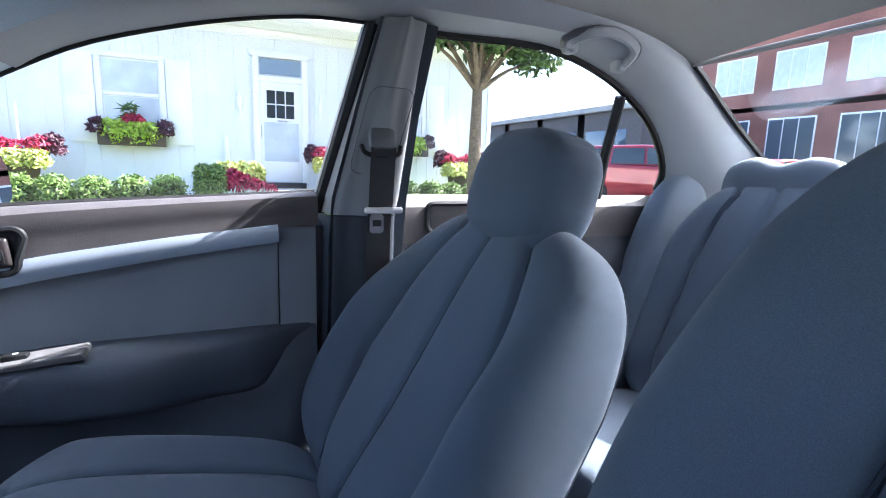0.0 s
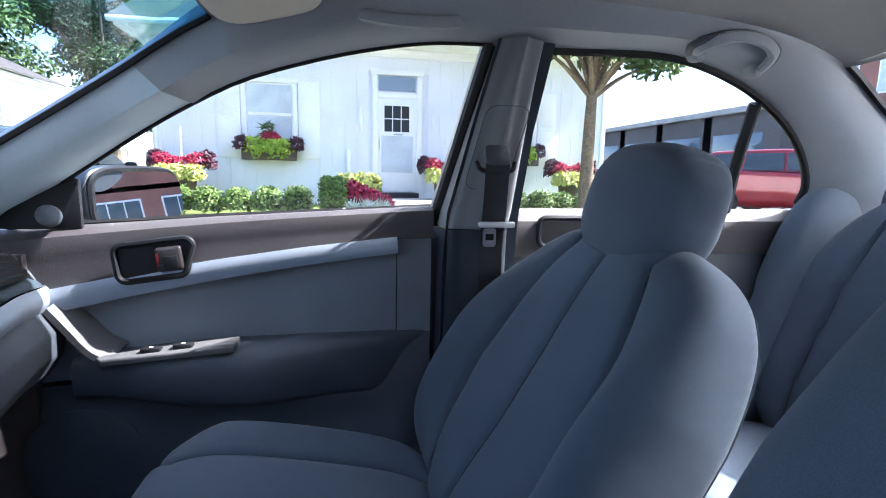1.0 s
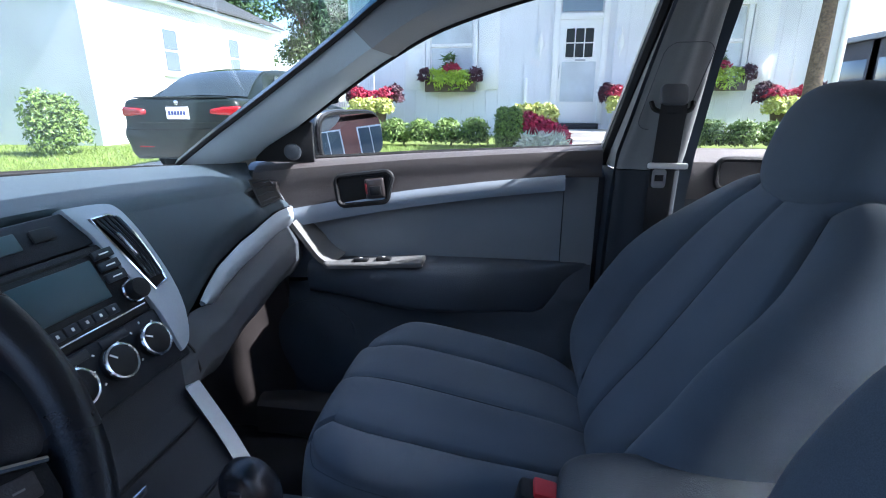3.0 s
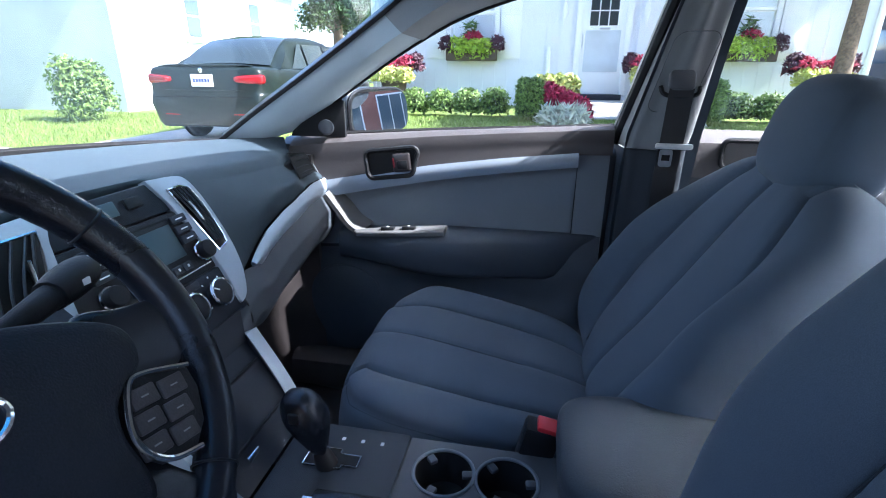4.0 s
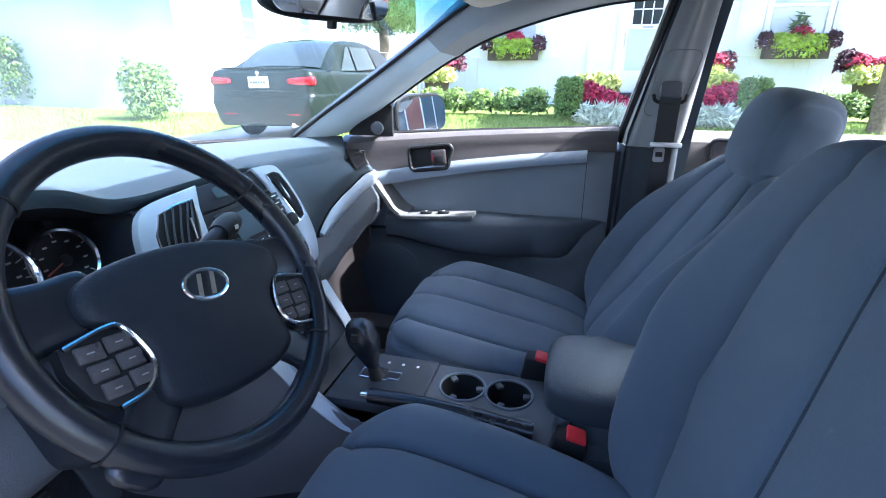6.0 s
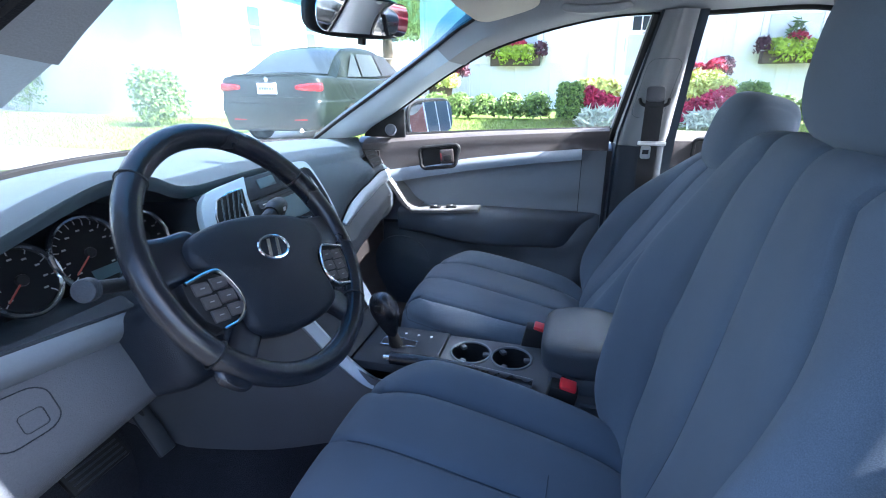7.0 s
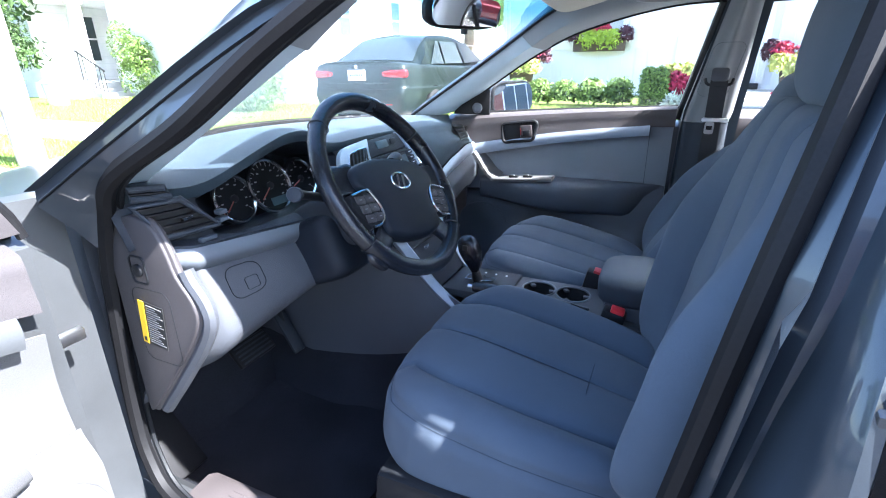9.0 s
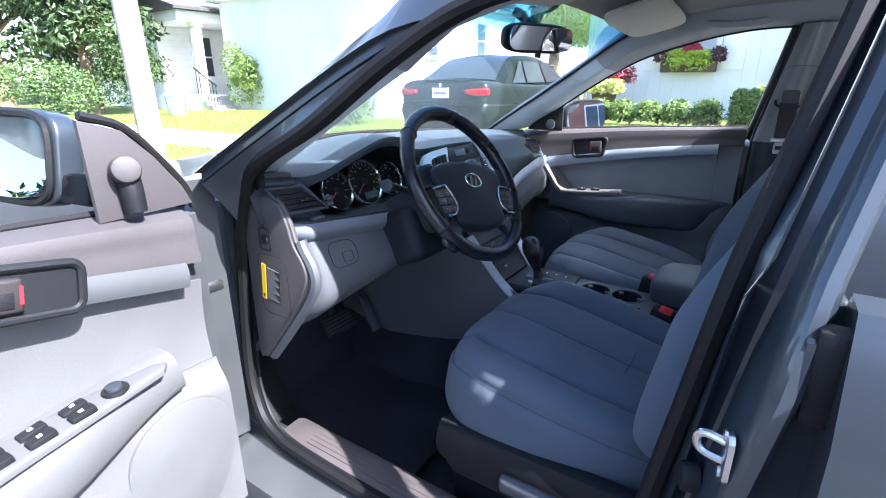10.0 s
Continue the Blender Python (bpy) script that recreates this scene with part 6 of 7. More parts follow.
CAR_GLASS = mat("car_glass", (0.035, 0.048, 0.05), 0.06, spec=0.5, coat=0.5)
TAIL = mat("tail_lamp", (0.30, 0.012, 0.016), 0.2, coat=0.4)
TYRE = mat("tyre", (0.02, 0.02, 0.02), 0.85, grain=0.2, scale=80)
PLATE_BLUE = mat("plate_blue", (0.05, 0.08, 0.25), 0.5)
IRON = mat("black_iron", (0.02, 0.02, 0.022), 0.5)
GALV = mat("galvanised", (0.45, 0.46, 0.47), 0.4, 0.8)
FLAT_ROOF = mat("grey_cladding", (0.13, 0.115, 0.11), 0.8, grain=0.15, scale=8, stain=0.15, stain_scale=0.5)

single("ground", sheet(lambda u, v: Vector(((2 * u - 1) ** 3 * 600, (2 * v - 1) ** 3 * 600, -0.01)), 60, 60), ASPHALT, "grey asphalt street running past the houses", "ground", kind="structure")


def lawn_z(x):
    return lerp([(1.6, 0.10), (3.0, 0.14), (4.6, 0.27), (6.2, 0.46), (8.3, 0.52), (30, 0.6)], x)


def low_z(x):
    return lerp([(1.6, 0.09), (10, 0.12), (60, 0.3)], x)


single("lawn", sheet(lambda u, v: Vector((1.75 + 10.3 * u, -7.0 + 10.2 * v, lawn_z(1.75 + 10.3 * u))), 40, 30), GRASS_SOIL, "sunlit green front lawn", "lawn", kind="structure")
single("verge", sheet(lambda u, v: Vector((1.75 + 60 * u * u, 6.3 + 44 * v * v, low_z(1.75 + 60 * u * u))), 40, 40), GRASS_SOIL, "dry green grass beside the drive", "grass", kind="structure")
single("rear_yard", sheet(lambda u, v: Vector((1.75 + 60 * u * u, -60 + 53 * v, low_z(1.75 + 60 * u * u))), 30, 30), ASPHALT, "grey parking yard behind", "yard", kind="structure")
single("driveway", box(1.75, 26, 3.2, 6.3, -0.2, 0.115, 0.01), CONCRETE, "pale concrete drive", "drive", kind="structure")
for k in range(26):
    y = -16 + 1.5 * k
    if not 2.4 < y < 6.0:
        single("pavement", box(3.35, 4.85, y + 0.006, y + 1.494, 0.0, (0.285 if y < 3 else 0.125), 0.008, 1), CONCRETE, "pale concrete pavement slab along the street", "pavement", kind="structure")
for k in range(16):
    single("kerb", box(1.62, 1.76, -18 + 3 * k + 0.005, -15 + 3 * k - 0.005, -0.1, 0.115, 0.015), CONCRETE, "concrete kerb stone", "kerb", kind="structure")


def scatter(name, centre_radii, count, size, material, parent=None, label="", category="", stalk=0.0, flatness=1.0, seed=1, shell=0.55, kind=""):
    """A crown of small folded leaves in several rounded clumps."""
    rng = np.random.default_rng(seed)
    c = np.array([p[:3] for p in centre_radii], float)
    r = np.array([p[3:6] for p in centre_radii], float)
    weight = (r[:, 0] * r[:, 1] * r[:, 2]) ** 0.67
    pick = rng.choice(len(c), count, p=weight / weight.sum())
    d = rng.normal(size=(count, 3))
    d /= np.linalg.norm(d, axis=1)[:, None]
    d[:, 2] = np.where(d[:, 2] < -0.6, -d[:, 2], d[:, 2])
    rad = shell + (1 - shell) * rng.random(count) ** 0.6 + rng.normal(size=count) * 0.06
    p = c[pick] + d * r[pick] * rad[:, None]
    n = d * 0.7 + rng.normal(size=(count, 3)) * 0.6 + np.array([0, 0, 0.35])
    n /= np.linalg.norm(n, axis=1)[:, None]
    a = np.cross(n, rng.normal(size=(count, 3)))
    a /= np.linalg.norm(a, axis=1)[:, None]
    b = np.cross(n, a)
    s = size * (0.6 + 0.8 * rng.random(count))[:, None]
    fold = n * s * 0.25
    quad = np.stack([p - a * s, p + b * s * 0.45 * flatness - fold, p + a * s, p - b * s * 0.45 * flatness - fold], 1).reshape(-1, 3)
    base = ORIGIN[parent] if parent else Vector(c.mean(0))
    quad = quad - np.array(base)
    me = bpy.data.meshes.new(name)
    faces = np.arange(count * 4).reshape(-1, 4)
    tri = np.concatenate([faces[:, [0, 1, 2]], faces[:, [0, 2, 3]]])
    me.from_pydata(quad.tolist(), [], tri.tolist())
    me.materials.append(material)
    ob = new(name, me)
    ORIGIN[ob] = Vector(base)
    if parent:
        ob.parent = parent
        return tagged(ob, label)
    ob.location = base
    return tagged(ob, label, category, "", kind)


def blades(name, x0, x1, y0, y1, zf, count, length, material, label, category, seed):
    rng = np.random.default_rng(seed)
    x, y = rng.uniform(x0, x1, count), rng.uniform(y0, y1, count)
    z = np.array([zf(v) for v in x])
    ang = rng.uniform(0, 6.28, count)
    ln = length * rng.uniform(0.5, 1.2, count)
    lean = rng.normal(size=(count, 2)) * 0.4
    w = 0.006
    p = np.stack([x, y, z], 1)
    side_v = np.stack([np.cos(ang) * w, np.sin(ang) * w, 0 * ang], 1)
    tip = p + np.stack([lean[:, 0] * ln, lean[:, 1] * ln, ln], 1)
    v = np.stack([p - side_v, p + side_v, tip], 1).reshape(-1, 3)
    me = bpy.data.meshes.new(name)
    me.from_pydata(v.tolist(), [], np.arange(count * 3).reshape(-1, 3).tolist())
    me.materials.append(material)
    return tagged(new(name, me), label, category, "", "stuff")


blades("grass", 4.9, 6.6, -4.5, 3.1, lawn_z, 26000, 0.045, BLADE, "short sunlit lawn grass", "grass", 5)
blades("verge_grass", 1.8, 3.3, 6.4, 16, low_z, 14000, 0.06, BLADE, "rough grass by the kerb", "grass", 6)
blades("yard_grass", 4.9, 10, 6.4, 17, low_z, 30000, 0.07, BLADE, "rough grass before the buildings", "grass", 7)


# The lilac house.
house = thing("house", "single-storey house clad in pale lilac boards with white trim", "house", (8.4, -0.8, 0.4))
HX = 8.40
openings = [(-1.16, -0.40, 0.70, 2.74), (0.86, 1.74, 1.42, 2.50), (-3.30, -2.42, 1.42, 2.50)]
part("wall", box(HX + 0.02, 12.6, -4.55, 2.93, 0.2, 3.12), SIDING, house, "lilac boarded wall")
y = -4.56
while y < 2.93:
    y1 = min(y + 0.203, 2.94)
    spans = [(0.42, 3.10)]
    for a, b, lo, hi in openings:
        if y1 > a + 0.01 and y < b - 0.01:
            spans = [(p, q) for s0, s1 in spans for p, q in ((s0, min(s1, lo)), (max(s0, hi), s1)) if q - p > 0.02]
    for s0, s1 in spans:
        part("board", box(HX - 0.012, HX + 0.019, y + 0.0012, y1 - 0.0012, s0, s1, 0.0015, 1), SIDING, house)
    y += 0.203
part("corner_board", box(HX - 0.03, HX + 0.09, 2.94, 3.03, 0.42, 3.1, 0.005), WHITE, house)
part("corner_board", box(HX - 0.03, HX + 0.09, -4.65, -4.56, 0.42, 3.1, 0.005), WHITE, house)
part("frieze", box(HX - 0.03, HX + 0.0, -4.56, 2.94, 2.98, 3.12, 0.005), WHITE, house)
part("soffit", box(7.95, 12.9, -4.95, 3.35, 3.12, 3.20, 0.01), WHITE, house, "white soffit and fascia")
roof = part("roof", rings([[Vector((7.90, yy, 3.20)), Vector((7.90, yy, 3.26)), Vector((10.45, yy, 4.55)), Vector((13.0, yy, 3.26)), Vector((13.0, yy, 3.20))] for yy in (-5.0, 3.4)]), SHINGLE, house, "dark shingle roof", smooth=False)
part("gutter", tube([(7.88, -5.0, 3.20), (7.88, 3.4, 3.20)], 0.05, 8), WHITE, house)
part("downpipe", tube([(7.9, 3.2, 3.18), (8.2, 3.1, 3.0), (8.33, 3.02, 2.9), (8.33, 3.02, 0.5)], 0.035, 8), WHITE, house)
part("plinth", box(HX - 0.02, 12.6, -4.55, 2.93, 0.1, 0.42), CONCRETE, house)
door = part("door", box(HX - 0.005, HX + 0.03, -1.13, -0.43, 0.74, 2.34, 0.004), WHITE, house, "white front door with small panes")
for yy in (-1.16, -0.40):
    part("frame", box(HX - 0.035, HX + 0.03, yy - 0.045, yy + 0.045, 0.72, 2.74, 0.005), WHITE, door)
part("frame", box(HX - 0.04, HX + 0.03, -1.23, -0.33, 2.70, 2.80, 0.005), WHITE, door)
part("frame", box(HX - 0.03, HX + 0.03, -1.12, -0.44, 2.33, 2.42, 0.005), WHITE, door)
part("transom_pane", box(HX - 0.006, HX + 0.01, -1.09, -0.47, 2.45, 2.68), TRANSOM, door, "blue-grey transom pane")
for i in range(3):
    for j in range(2):
        part("pane", box(HX - 0.014, HX - 0.004, -0.985 + 0.148 * i, -0.985 + 0.148 * i + 0.128, 1.77 + 0.225 * j, 1.77 + 0.225 * j + 0.205), CAR_GLASS, door, "dark small pane")
part("storm_pane", box(HX - 0.014, HX - 0.004, -1.05, -0.51, 1.08, 1.70), PALE_GLASS, door, "frosted lower pane")
part("letter_slot", box(HX - 0.016, HX - 0.004, -0.88, -0.72, 1.71, 1.74, 0.002), GALV, door)
part("handle", tube([(HX - 0.03, -0.47, 1.45), (HX - 0.05, -0.47, 1.55), (HX - 0.03, -0.47, 1.65)], 0.008, 6, 8), GALV, door)
part("threshold", box(HX - 0.06, HX + 0.0, -1.16, -0.40, 0.64, 0.73, 0.005), IRON, house, "black door threshold")
for cy in (1.30, -2.86):
    w = part("window", box(HX - 0.004, HX + 0.015, cy - 0.40, cy + 0.40, 1.44, 2.48), WHITE, house, "white sash window")
    for zz, mt in ((1.47, PALE_GLASS), (1.98, PALE_GLASS)):
        part("pane", box(HX - 0.014, HX - 0.003, cy - 0.34, cy + 0.34, zz + 0.03, zz + 0.47), mt, w)
    for dy in (-0.40, 0.40):
        part("frame", box(HX - 0.035, HX + 0.01, cy + dy - 0.04, cy + dy + 0.04, 1.40, 2.52, 0.005), WHITE, w)
    part("frame", box(HX - 0.04, HX + 0.01, cy - 0.46, cy + 0.46, 2.48, 2.55, 0.005), WHITE, w)
    part("sash_bar", box(HX - 0.025, HX + 0.01, cy - 0.38, cy + 0.38, 1.955, 2.0, 0.004), WHITE, w)
    part("window_sill", box(HX - 0.08, HX + 0.01, cy - 0.47, cy + 0.47, 1.385, 1.425, 0.005), WHITE, w)
    for dy in (-0.62, 0.62):
        sh = part("shutter", box(HX - 0.045, HX - 0.012, cy + dy - 0.17, cy + dy + 0.17, 1.28, 2.52, 0.004), WHITE, house, "white wooden shutter")
        for k in range(2):
            part("shutter_panel", box(HX - 0.052, HX - 0.044, cy + dy - 0.12, cy + dy + 0.12, 1.35 + 0.59 * k, 1.86 + 0.59 * k, 0.004), WHITE, sh)
for yy in (-0.16, -1.40):
    lamp = part("wall_ornament", moved(pillow(0.03, 0.05, 0.24, 2.2, 8, lambda q: Vector((q.x, q.y * (0.6 + 0.4 * math.cos(q.z * 4)), q.z))), pose(HX - 0.05, yy, 1.98)), WHITE, house, "white slender wall ornament")
for yy in (0.05, -1.65):
    part("porch_post", box(HX - 0.12, HX - 0.06, yy - 0.03, yy + 0.03, 0.7, 1.45, 0.01), WHITE, house)
steps = thing("front_steps", "grey concrete front steps at the house door", "steps", (7.7, -0.78, 0.4))
for k, (x0, x1, zt) in enumerate(((7.55, 8.36, 0.64), (7.15, 7.55, 0.56), (6.70, 7.15, 0.50))):
    part("step", box(x0, x1, -1.45, -0.15, 0.2, zt, 0.012), CONCRETE, steps)
part("path", box(4.86, 6.70, -1.35, -0.25, 0.0, 0.40, 0.01), CONCRETE, steps)


def window_box(cy, seed):
    wb = thing("window_box", "window box with lime, crimson and purple trailing leaves", "window box", (HX - 0.17, cy, 1.27), "window boxes")
    part("trough", box(HX - 0.26, HX - 0.085, cy - 0.42, cy + 0.42, 1.24, 1.42, 0.01), TERRACOTTA, wb)
    scatter("lime_leaves", [(HX - 0.24, cy + d, 1.42 + 0.04 * (d * 7 % 1), 0.13, 0.15, 0.16) for d in (-0.24, -0.08, 0.1, 0.25)] + [(HX - 0.27, cy, 1.34, 0.08, 0.3, 0.14)], 1300, 0.032, LIME, wb, "lime green trailing leaves", seed=seed)
    scatter("dark_leaves", [(HX - 0.22, cy + d, 1.48, 0.13, 0.13, 0.15) for d in (-0.42, 0.42)], 500, 0.035, PURPLE, wb, "dark purple leaves", seed=seed + 1)
    scatter("red_leaves", [(HX - 0.2, cy - 0.02, 1.60, 0.10, 0.16, 0.09)], 260, 0.032, CRIMSON, wb, "crimson leaves", seed=seed + 2)
    scatter("spikes", [(HX - 0.16, cy + 0.02, 1.66, 0.08, 0.12, 0.2)], 60, 0.09, LEAF, wb, "green spiky leaves", flatness=0.2, seed=seed + 3)


window_box(1.30, 11)
window_box(-2.86, 21)


def planter(x, y, z, seed, label):
    p = thing("flower_planter", label, "planter", (x, y, z), "flower planters")
    part("pot", moved(rings([[Vector((r * math.cos(a), r * math.sin(a), h)) for a in (2 * math.pi * k / 20 for k in range(20))] for r, h in ((0.15, 0), (0.21, 0.40), (0.225, 0.40), (0.225, 0.43), (0.19, 0.43), (0.18, 0.38))]), pose(x, y, z)), TERRACOTTA, p, "dark tapered pot")
    scatter("yellow_leaves", [(x - 0.1, y + d, z + 0.50, 0.18, 0.17, 0.16) for d in (-0.2, 0.02, 0.22)], 1300, 0.036, YELLOW_LEAF, p, "yellow-green leaves", seed=seed)
    scatter("red_leaves", [(x, y + d, z + 0.70, 0.16, 0.16, 0.12) for d in (-0.24, 0.24)] + [(x, y, z + 0.66, 0.1, 0.2, 0.1)], 800, 0.034, CRIMSON, p, "crimson leaves", seed=seed + 1)
    scatter("dark_leaves", [(x + 0.05, y + d, z + 0.68, 0.15, 0.14, 0.18) for d in (-0.36, 0.34)], 650, 0.038, PURPLE, p, "purple leaves", seed=seed + 2)
    part("stake", box(x + 0.05, x + 0.07, y - 0.01, y + 0.01, z + 0.4, z + 1.2), WHITE, p)


planter(7.75, 2.50, 0.50, 31, "dark pot with yellow and crimson leaves against the house")
planter(7.75, -3.72, 0.50, 41, "dark pot with crimson and lime flowers by the tree")
planter(7.9, -1.55, 0.51, 51, "dark pot with yellow leaves beside the steps")


def hedge(y0, y1, x, seed):
    n = max(2, int((y1 - y0) / 0.36))
    rng = random.Random(seed)
    h = thing("hedge", "low clipped green hedge along the house bed", "hedge", (x, (y0 + y1) / 2, lawn_z(x)), "hedges")
    blobs = [(x + rng.uniform(-0.04, 0.04), y0 + (y1 - y0) * (k + 0.5) / n, lawn_z(x) + 0.18, 0.22, 0.22 + rng.uniform(-0.02, 0.03), 0.20 + rng.uniform(-0.03, 0.04)) for k in range(n)]
    scatter("leaves", blobs, 900 * n, 0.026, HEDGE_LEAF, h, seed=seed)
    # Darker leaves within paint the hedge's inner shade as colour.
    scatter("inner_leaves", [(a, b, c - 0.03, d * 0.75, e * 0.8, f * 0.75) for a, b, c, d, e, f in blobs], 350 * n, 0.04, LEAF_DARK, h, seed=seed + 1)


hedge(0.55, 2.85, 6.72, 61)
hedge(-4.4, -2.2, 6.72, 62)
for yy, sgn in ((0.26, 1), (-1.92, -1)):
    b = thing("clipped_shrub", "dense upright clipped green shrub by the steps", "shrub", (6.3, yy, 0.46), "clipped shrubs")
    blobs = [(6.3 + dx, yy + dy, 0.62 + dz, 0.13, 0.12, 0.16) for dx in (-0.06, 0.06) for dy in (-0.07, 0.07) for dz in (0, 0.13, 0.25)]
    scatter("leaves", blobs, 6500, 0.018, HEDGE_LEAF, b, seed=70 + int(sgn))
    # The shrub's dark core also carries its inner shade in the colour.
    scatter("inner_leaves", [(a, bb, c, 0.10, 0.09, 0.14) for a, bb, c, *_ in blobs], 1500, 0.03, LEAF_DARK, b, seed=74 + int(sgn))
    f = thing("crimson_plant", "bushy crimson-leaved plant in the bed", "flower", (6.45, yy - sgn * 0.45, 0.47), "crimson plants")
    scatter("leaves", [(6.45 + 0.1 * (k % 2), yy - sgn * (0.25 + 0.11 * k), 0.80 - 0.05 * k, 0.16, 0.14, 0.17) for k in range(5)], 2400, 0.034, CRIMSON, f, seed=80 + int(sgn))
    g = thing("pale_grass_tuft", "spiky pale ornamental grass tuft", "ornamental grass", (6.15, yy - sgn * 0.38, 0.45), "grass tufts")
    scatter("blades", [(6.15, yy - sgn * (0.26 + 0.12 * k), 0.52, 0.16, 0.14, 0.16) for k in range(4)], 900, 0.11, WHITE_GRASS, g, flatness=0.16, seed=84 + int(sgn), shell=0.2)
    l = thing("lime_plant", "lime yellow leafy plant in the bed", "flower", (6.85, yy - sgn * 0.35, 0.48), "lime plants")
    scatter("leaves", [(6.85, yy - sgn * (0.2 + 0.16 * k), 0.90, 0.18, 0.16, 0.16) for k in range(3)], 900, 0.045, YELLOW_LEAF, l, seed=88 + int(sgn))


def tree(x, y, z, trunk_h, trunk_r, blobs, leaves, size, material, seed, label):
    rng = random.Random(seed)
    t = thing("tree", label, "tree", (x, y, z), "trees")
    top = Vector((x, y, z + trunk_h))
    part("trunk", tube([(x, y, z - 0.05), (x + 0.02, y, z + trunk_h * 0.5), tuple(top)], lambda k: trunk_r * (1.25 - 0.45 * k), 12, 14), BARK, t)
    for k, (bx, by, bz, *_r) in enumerate(blobs):
        mid = top.lerp(Vector((bx, by, bz)), 0.5) + Vector((rng.uniform(-.1, .1), rng.uniform(-.1, .1), rng.uniform(0, .15))) * trunk_h * 0.2
        part("limb", tube([tuple(top - Vector((0, 0, trunk_r))), tuple(mid), (bx, by, bz)], lambda q: trunk_r * 0.5 * (1 - 0.85 * q), 7, 9), BARK, t)
    scatter("crown", blobs, leaves, size, material, t, seed=seed, shell=0.25)
    return t


tree(6.05, -3.15, 0.45, 1.75, 0.085, [(6.0, -2.7, 2.85, .5, .5, .35), (6.1, -3.5, 2.75, .5, .5, .34), (5.7, -3.9, 3.0, .45, .5, .38), (6.4, -3.0, 3.2, .6, .6, .45), (6.1, -2.3, 3.2, .5, .5, .4), (5.9, -3.4, 3.6, .7, .7, .5), (6.2, -4.2, 2.65, .42, .42, .3), (5.6, -3.0, 3.3, .5, .5, .4), (6.0, -2.75, 4.1, .7, .7, .5), (5.5, -3.5, 2.75, .5, .5, .3), (5.9, -2.2, 2.75, .45, .45, .3), (6.3, -3.9, 3.3, .6, .6, .45), (5.4, -2.6, 3.0, .45, .45, .35)], 13000, 0.065, LEAF, 91, "slender young tree with open leafy crown on the lawn")
for k, (tx, ty, hh) in enumerate(((24, 16, 4.2), (29, 12, 5.0), (33, 7, 4.5), (22, 24, 5), (36, 15, 5), (30, 20, 6), (3.5, 30, 5.0), (6.5, 27, 4.0), (1.0, 38, 6), (42, 2, 5), (13, 33, 6), (20, 33, 6))):
    rr = random.Random(100 + k)
    bl = [(tx + rr.uniform(-2.4, 2.4), ty + rr.uniform(-2.4, 2.4), hh + rr.uniform(-1.4, 5.0), rr.uniform(1.2, 2.0), rr.uniform(1.2, 2.0), rr.uniform(0.9, 1.5)) for _ in range(13)]
    tree(tx, ty, -0.03, hh * 0.75, 0.28, bl, 14000, 0.13, LEAF_DARK if k % 2 else LEAF, 110 + k, "tall leafy tree behind the white building")


def shrub(x, y, z, r, h, seed, label, material=HEDGE_LEAF):
    b = thing("shrub", label, "shrub", (x, y, z), "shrubs")
    rr = random.Random(seed)
    bl = [(x + rr.uniform(-r, r) * 0.6, y + rr.uniform(-r, r) * 0.6, z + h * rr.uniform(0.25, 0.75), r * 0.55, r * 0.55, h * 0.35) for _ in range(7)]
    scatter("leaves", bl, 3500, 0.05, material, b, seed=seed)


shrub(8.4, 9.1, 0.1, 0.7, 1.35, 201, "rounded green shrub at the corner of the white building")
shrub(10.0, 15.6, 0.12, 0.75, 2.1, 202, "tall bright green shrub beside the porch")
shrub(3.6, 14.5, 0.1, 1.1, 1.6, 203, "loose green shrub on the verge", LEAF)
tree(6.4, 18.6, -0.03, 2.2, 0.2, [(6.4 + 1.3 * math.cos(2.1 * k), 18.6 + 1.2 * math.sin(2.1 * k), 1.6 + 0.42 * k, 1.2, 1.2, 0.9) for k in range(12)], 9000, 0.12, LEAF_DARK, 131, "dense dark tree beside the porch house")
shrub(7.2, 18.0, -0.15, 1.2, 2.6, 204, "dark leafy shrub at the lot's edge", LEAF_DARK)

# White building beyond the drive.
wb = thing("white_building", "white rendered low building with a dark shingle roof", "building", (15, 15, 0.1))
part("wall", box(10.3, 19.4, 10.0, 17.0, 0.0, 3.7), RENDER_WALL, wb)
part("eave", box(10.0, 19.7, 9.7, 17.3, 3.7, 3.82, 0.02), WHITE, wb)
part("roof", rings([[Vector((9.95, y, z)), Vector((19.75, y, z))] + [Vector((19.75, y, z + 0.06)), Vector((9.95, y, z + 0.06))] for y, z in ((9.6, 3.82), (13.5, 5.6), (17.4, 3.82))]), SHINGLE, wb, "dark shingle roof", smooth=False)
for xx, z0, z1 in ((16.45, 1.9, 3.2), (13.2, 1.9, 3.1)):
    w = part("window", box(xx - 0.35, xx + 0.35, 9.95, 10.0, z0, z1), WHITE, wb, "narrow sash window")
    part("pane", box(xx - 0.28, xx + 0.28, 9.93, 9.948, z0 + 0.06, (z0 + z1) / 2 - 0.03), ROOM_GLASS, w)
    part("pane", box(xx - 0.28, xx + 0.28, 9.93, 9.948, (z0 + z1) / 2 + 0.03, z1 - 0.06), ROOM_GLASS, w)
    part("window_sill", box(xx - 0.4, xx + 0.4, 9.9, 10.0, z0 - 0.08, z0 - 0.01), WHITE, w)

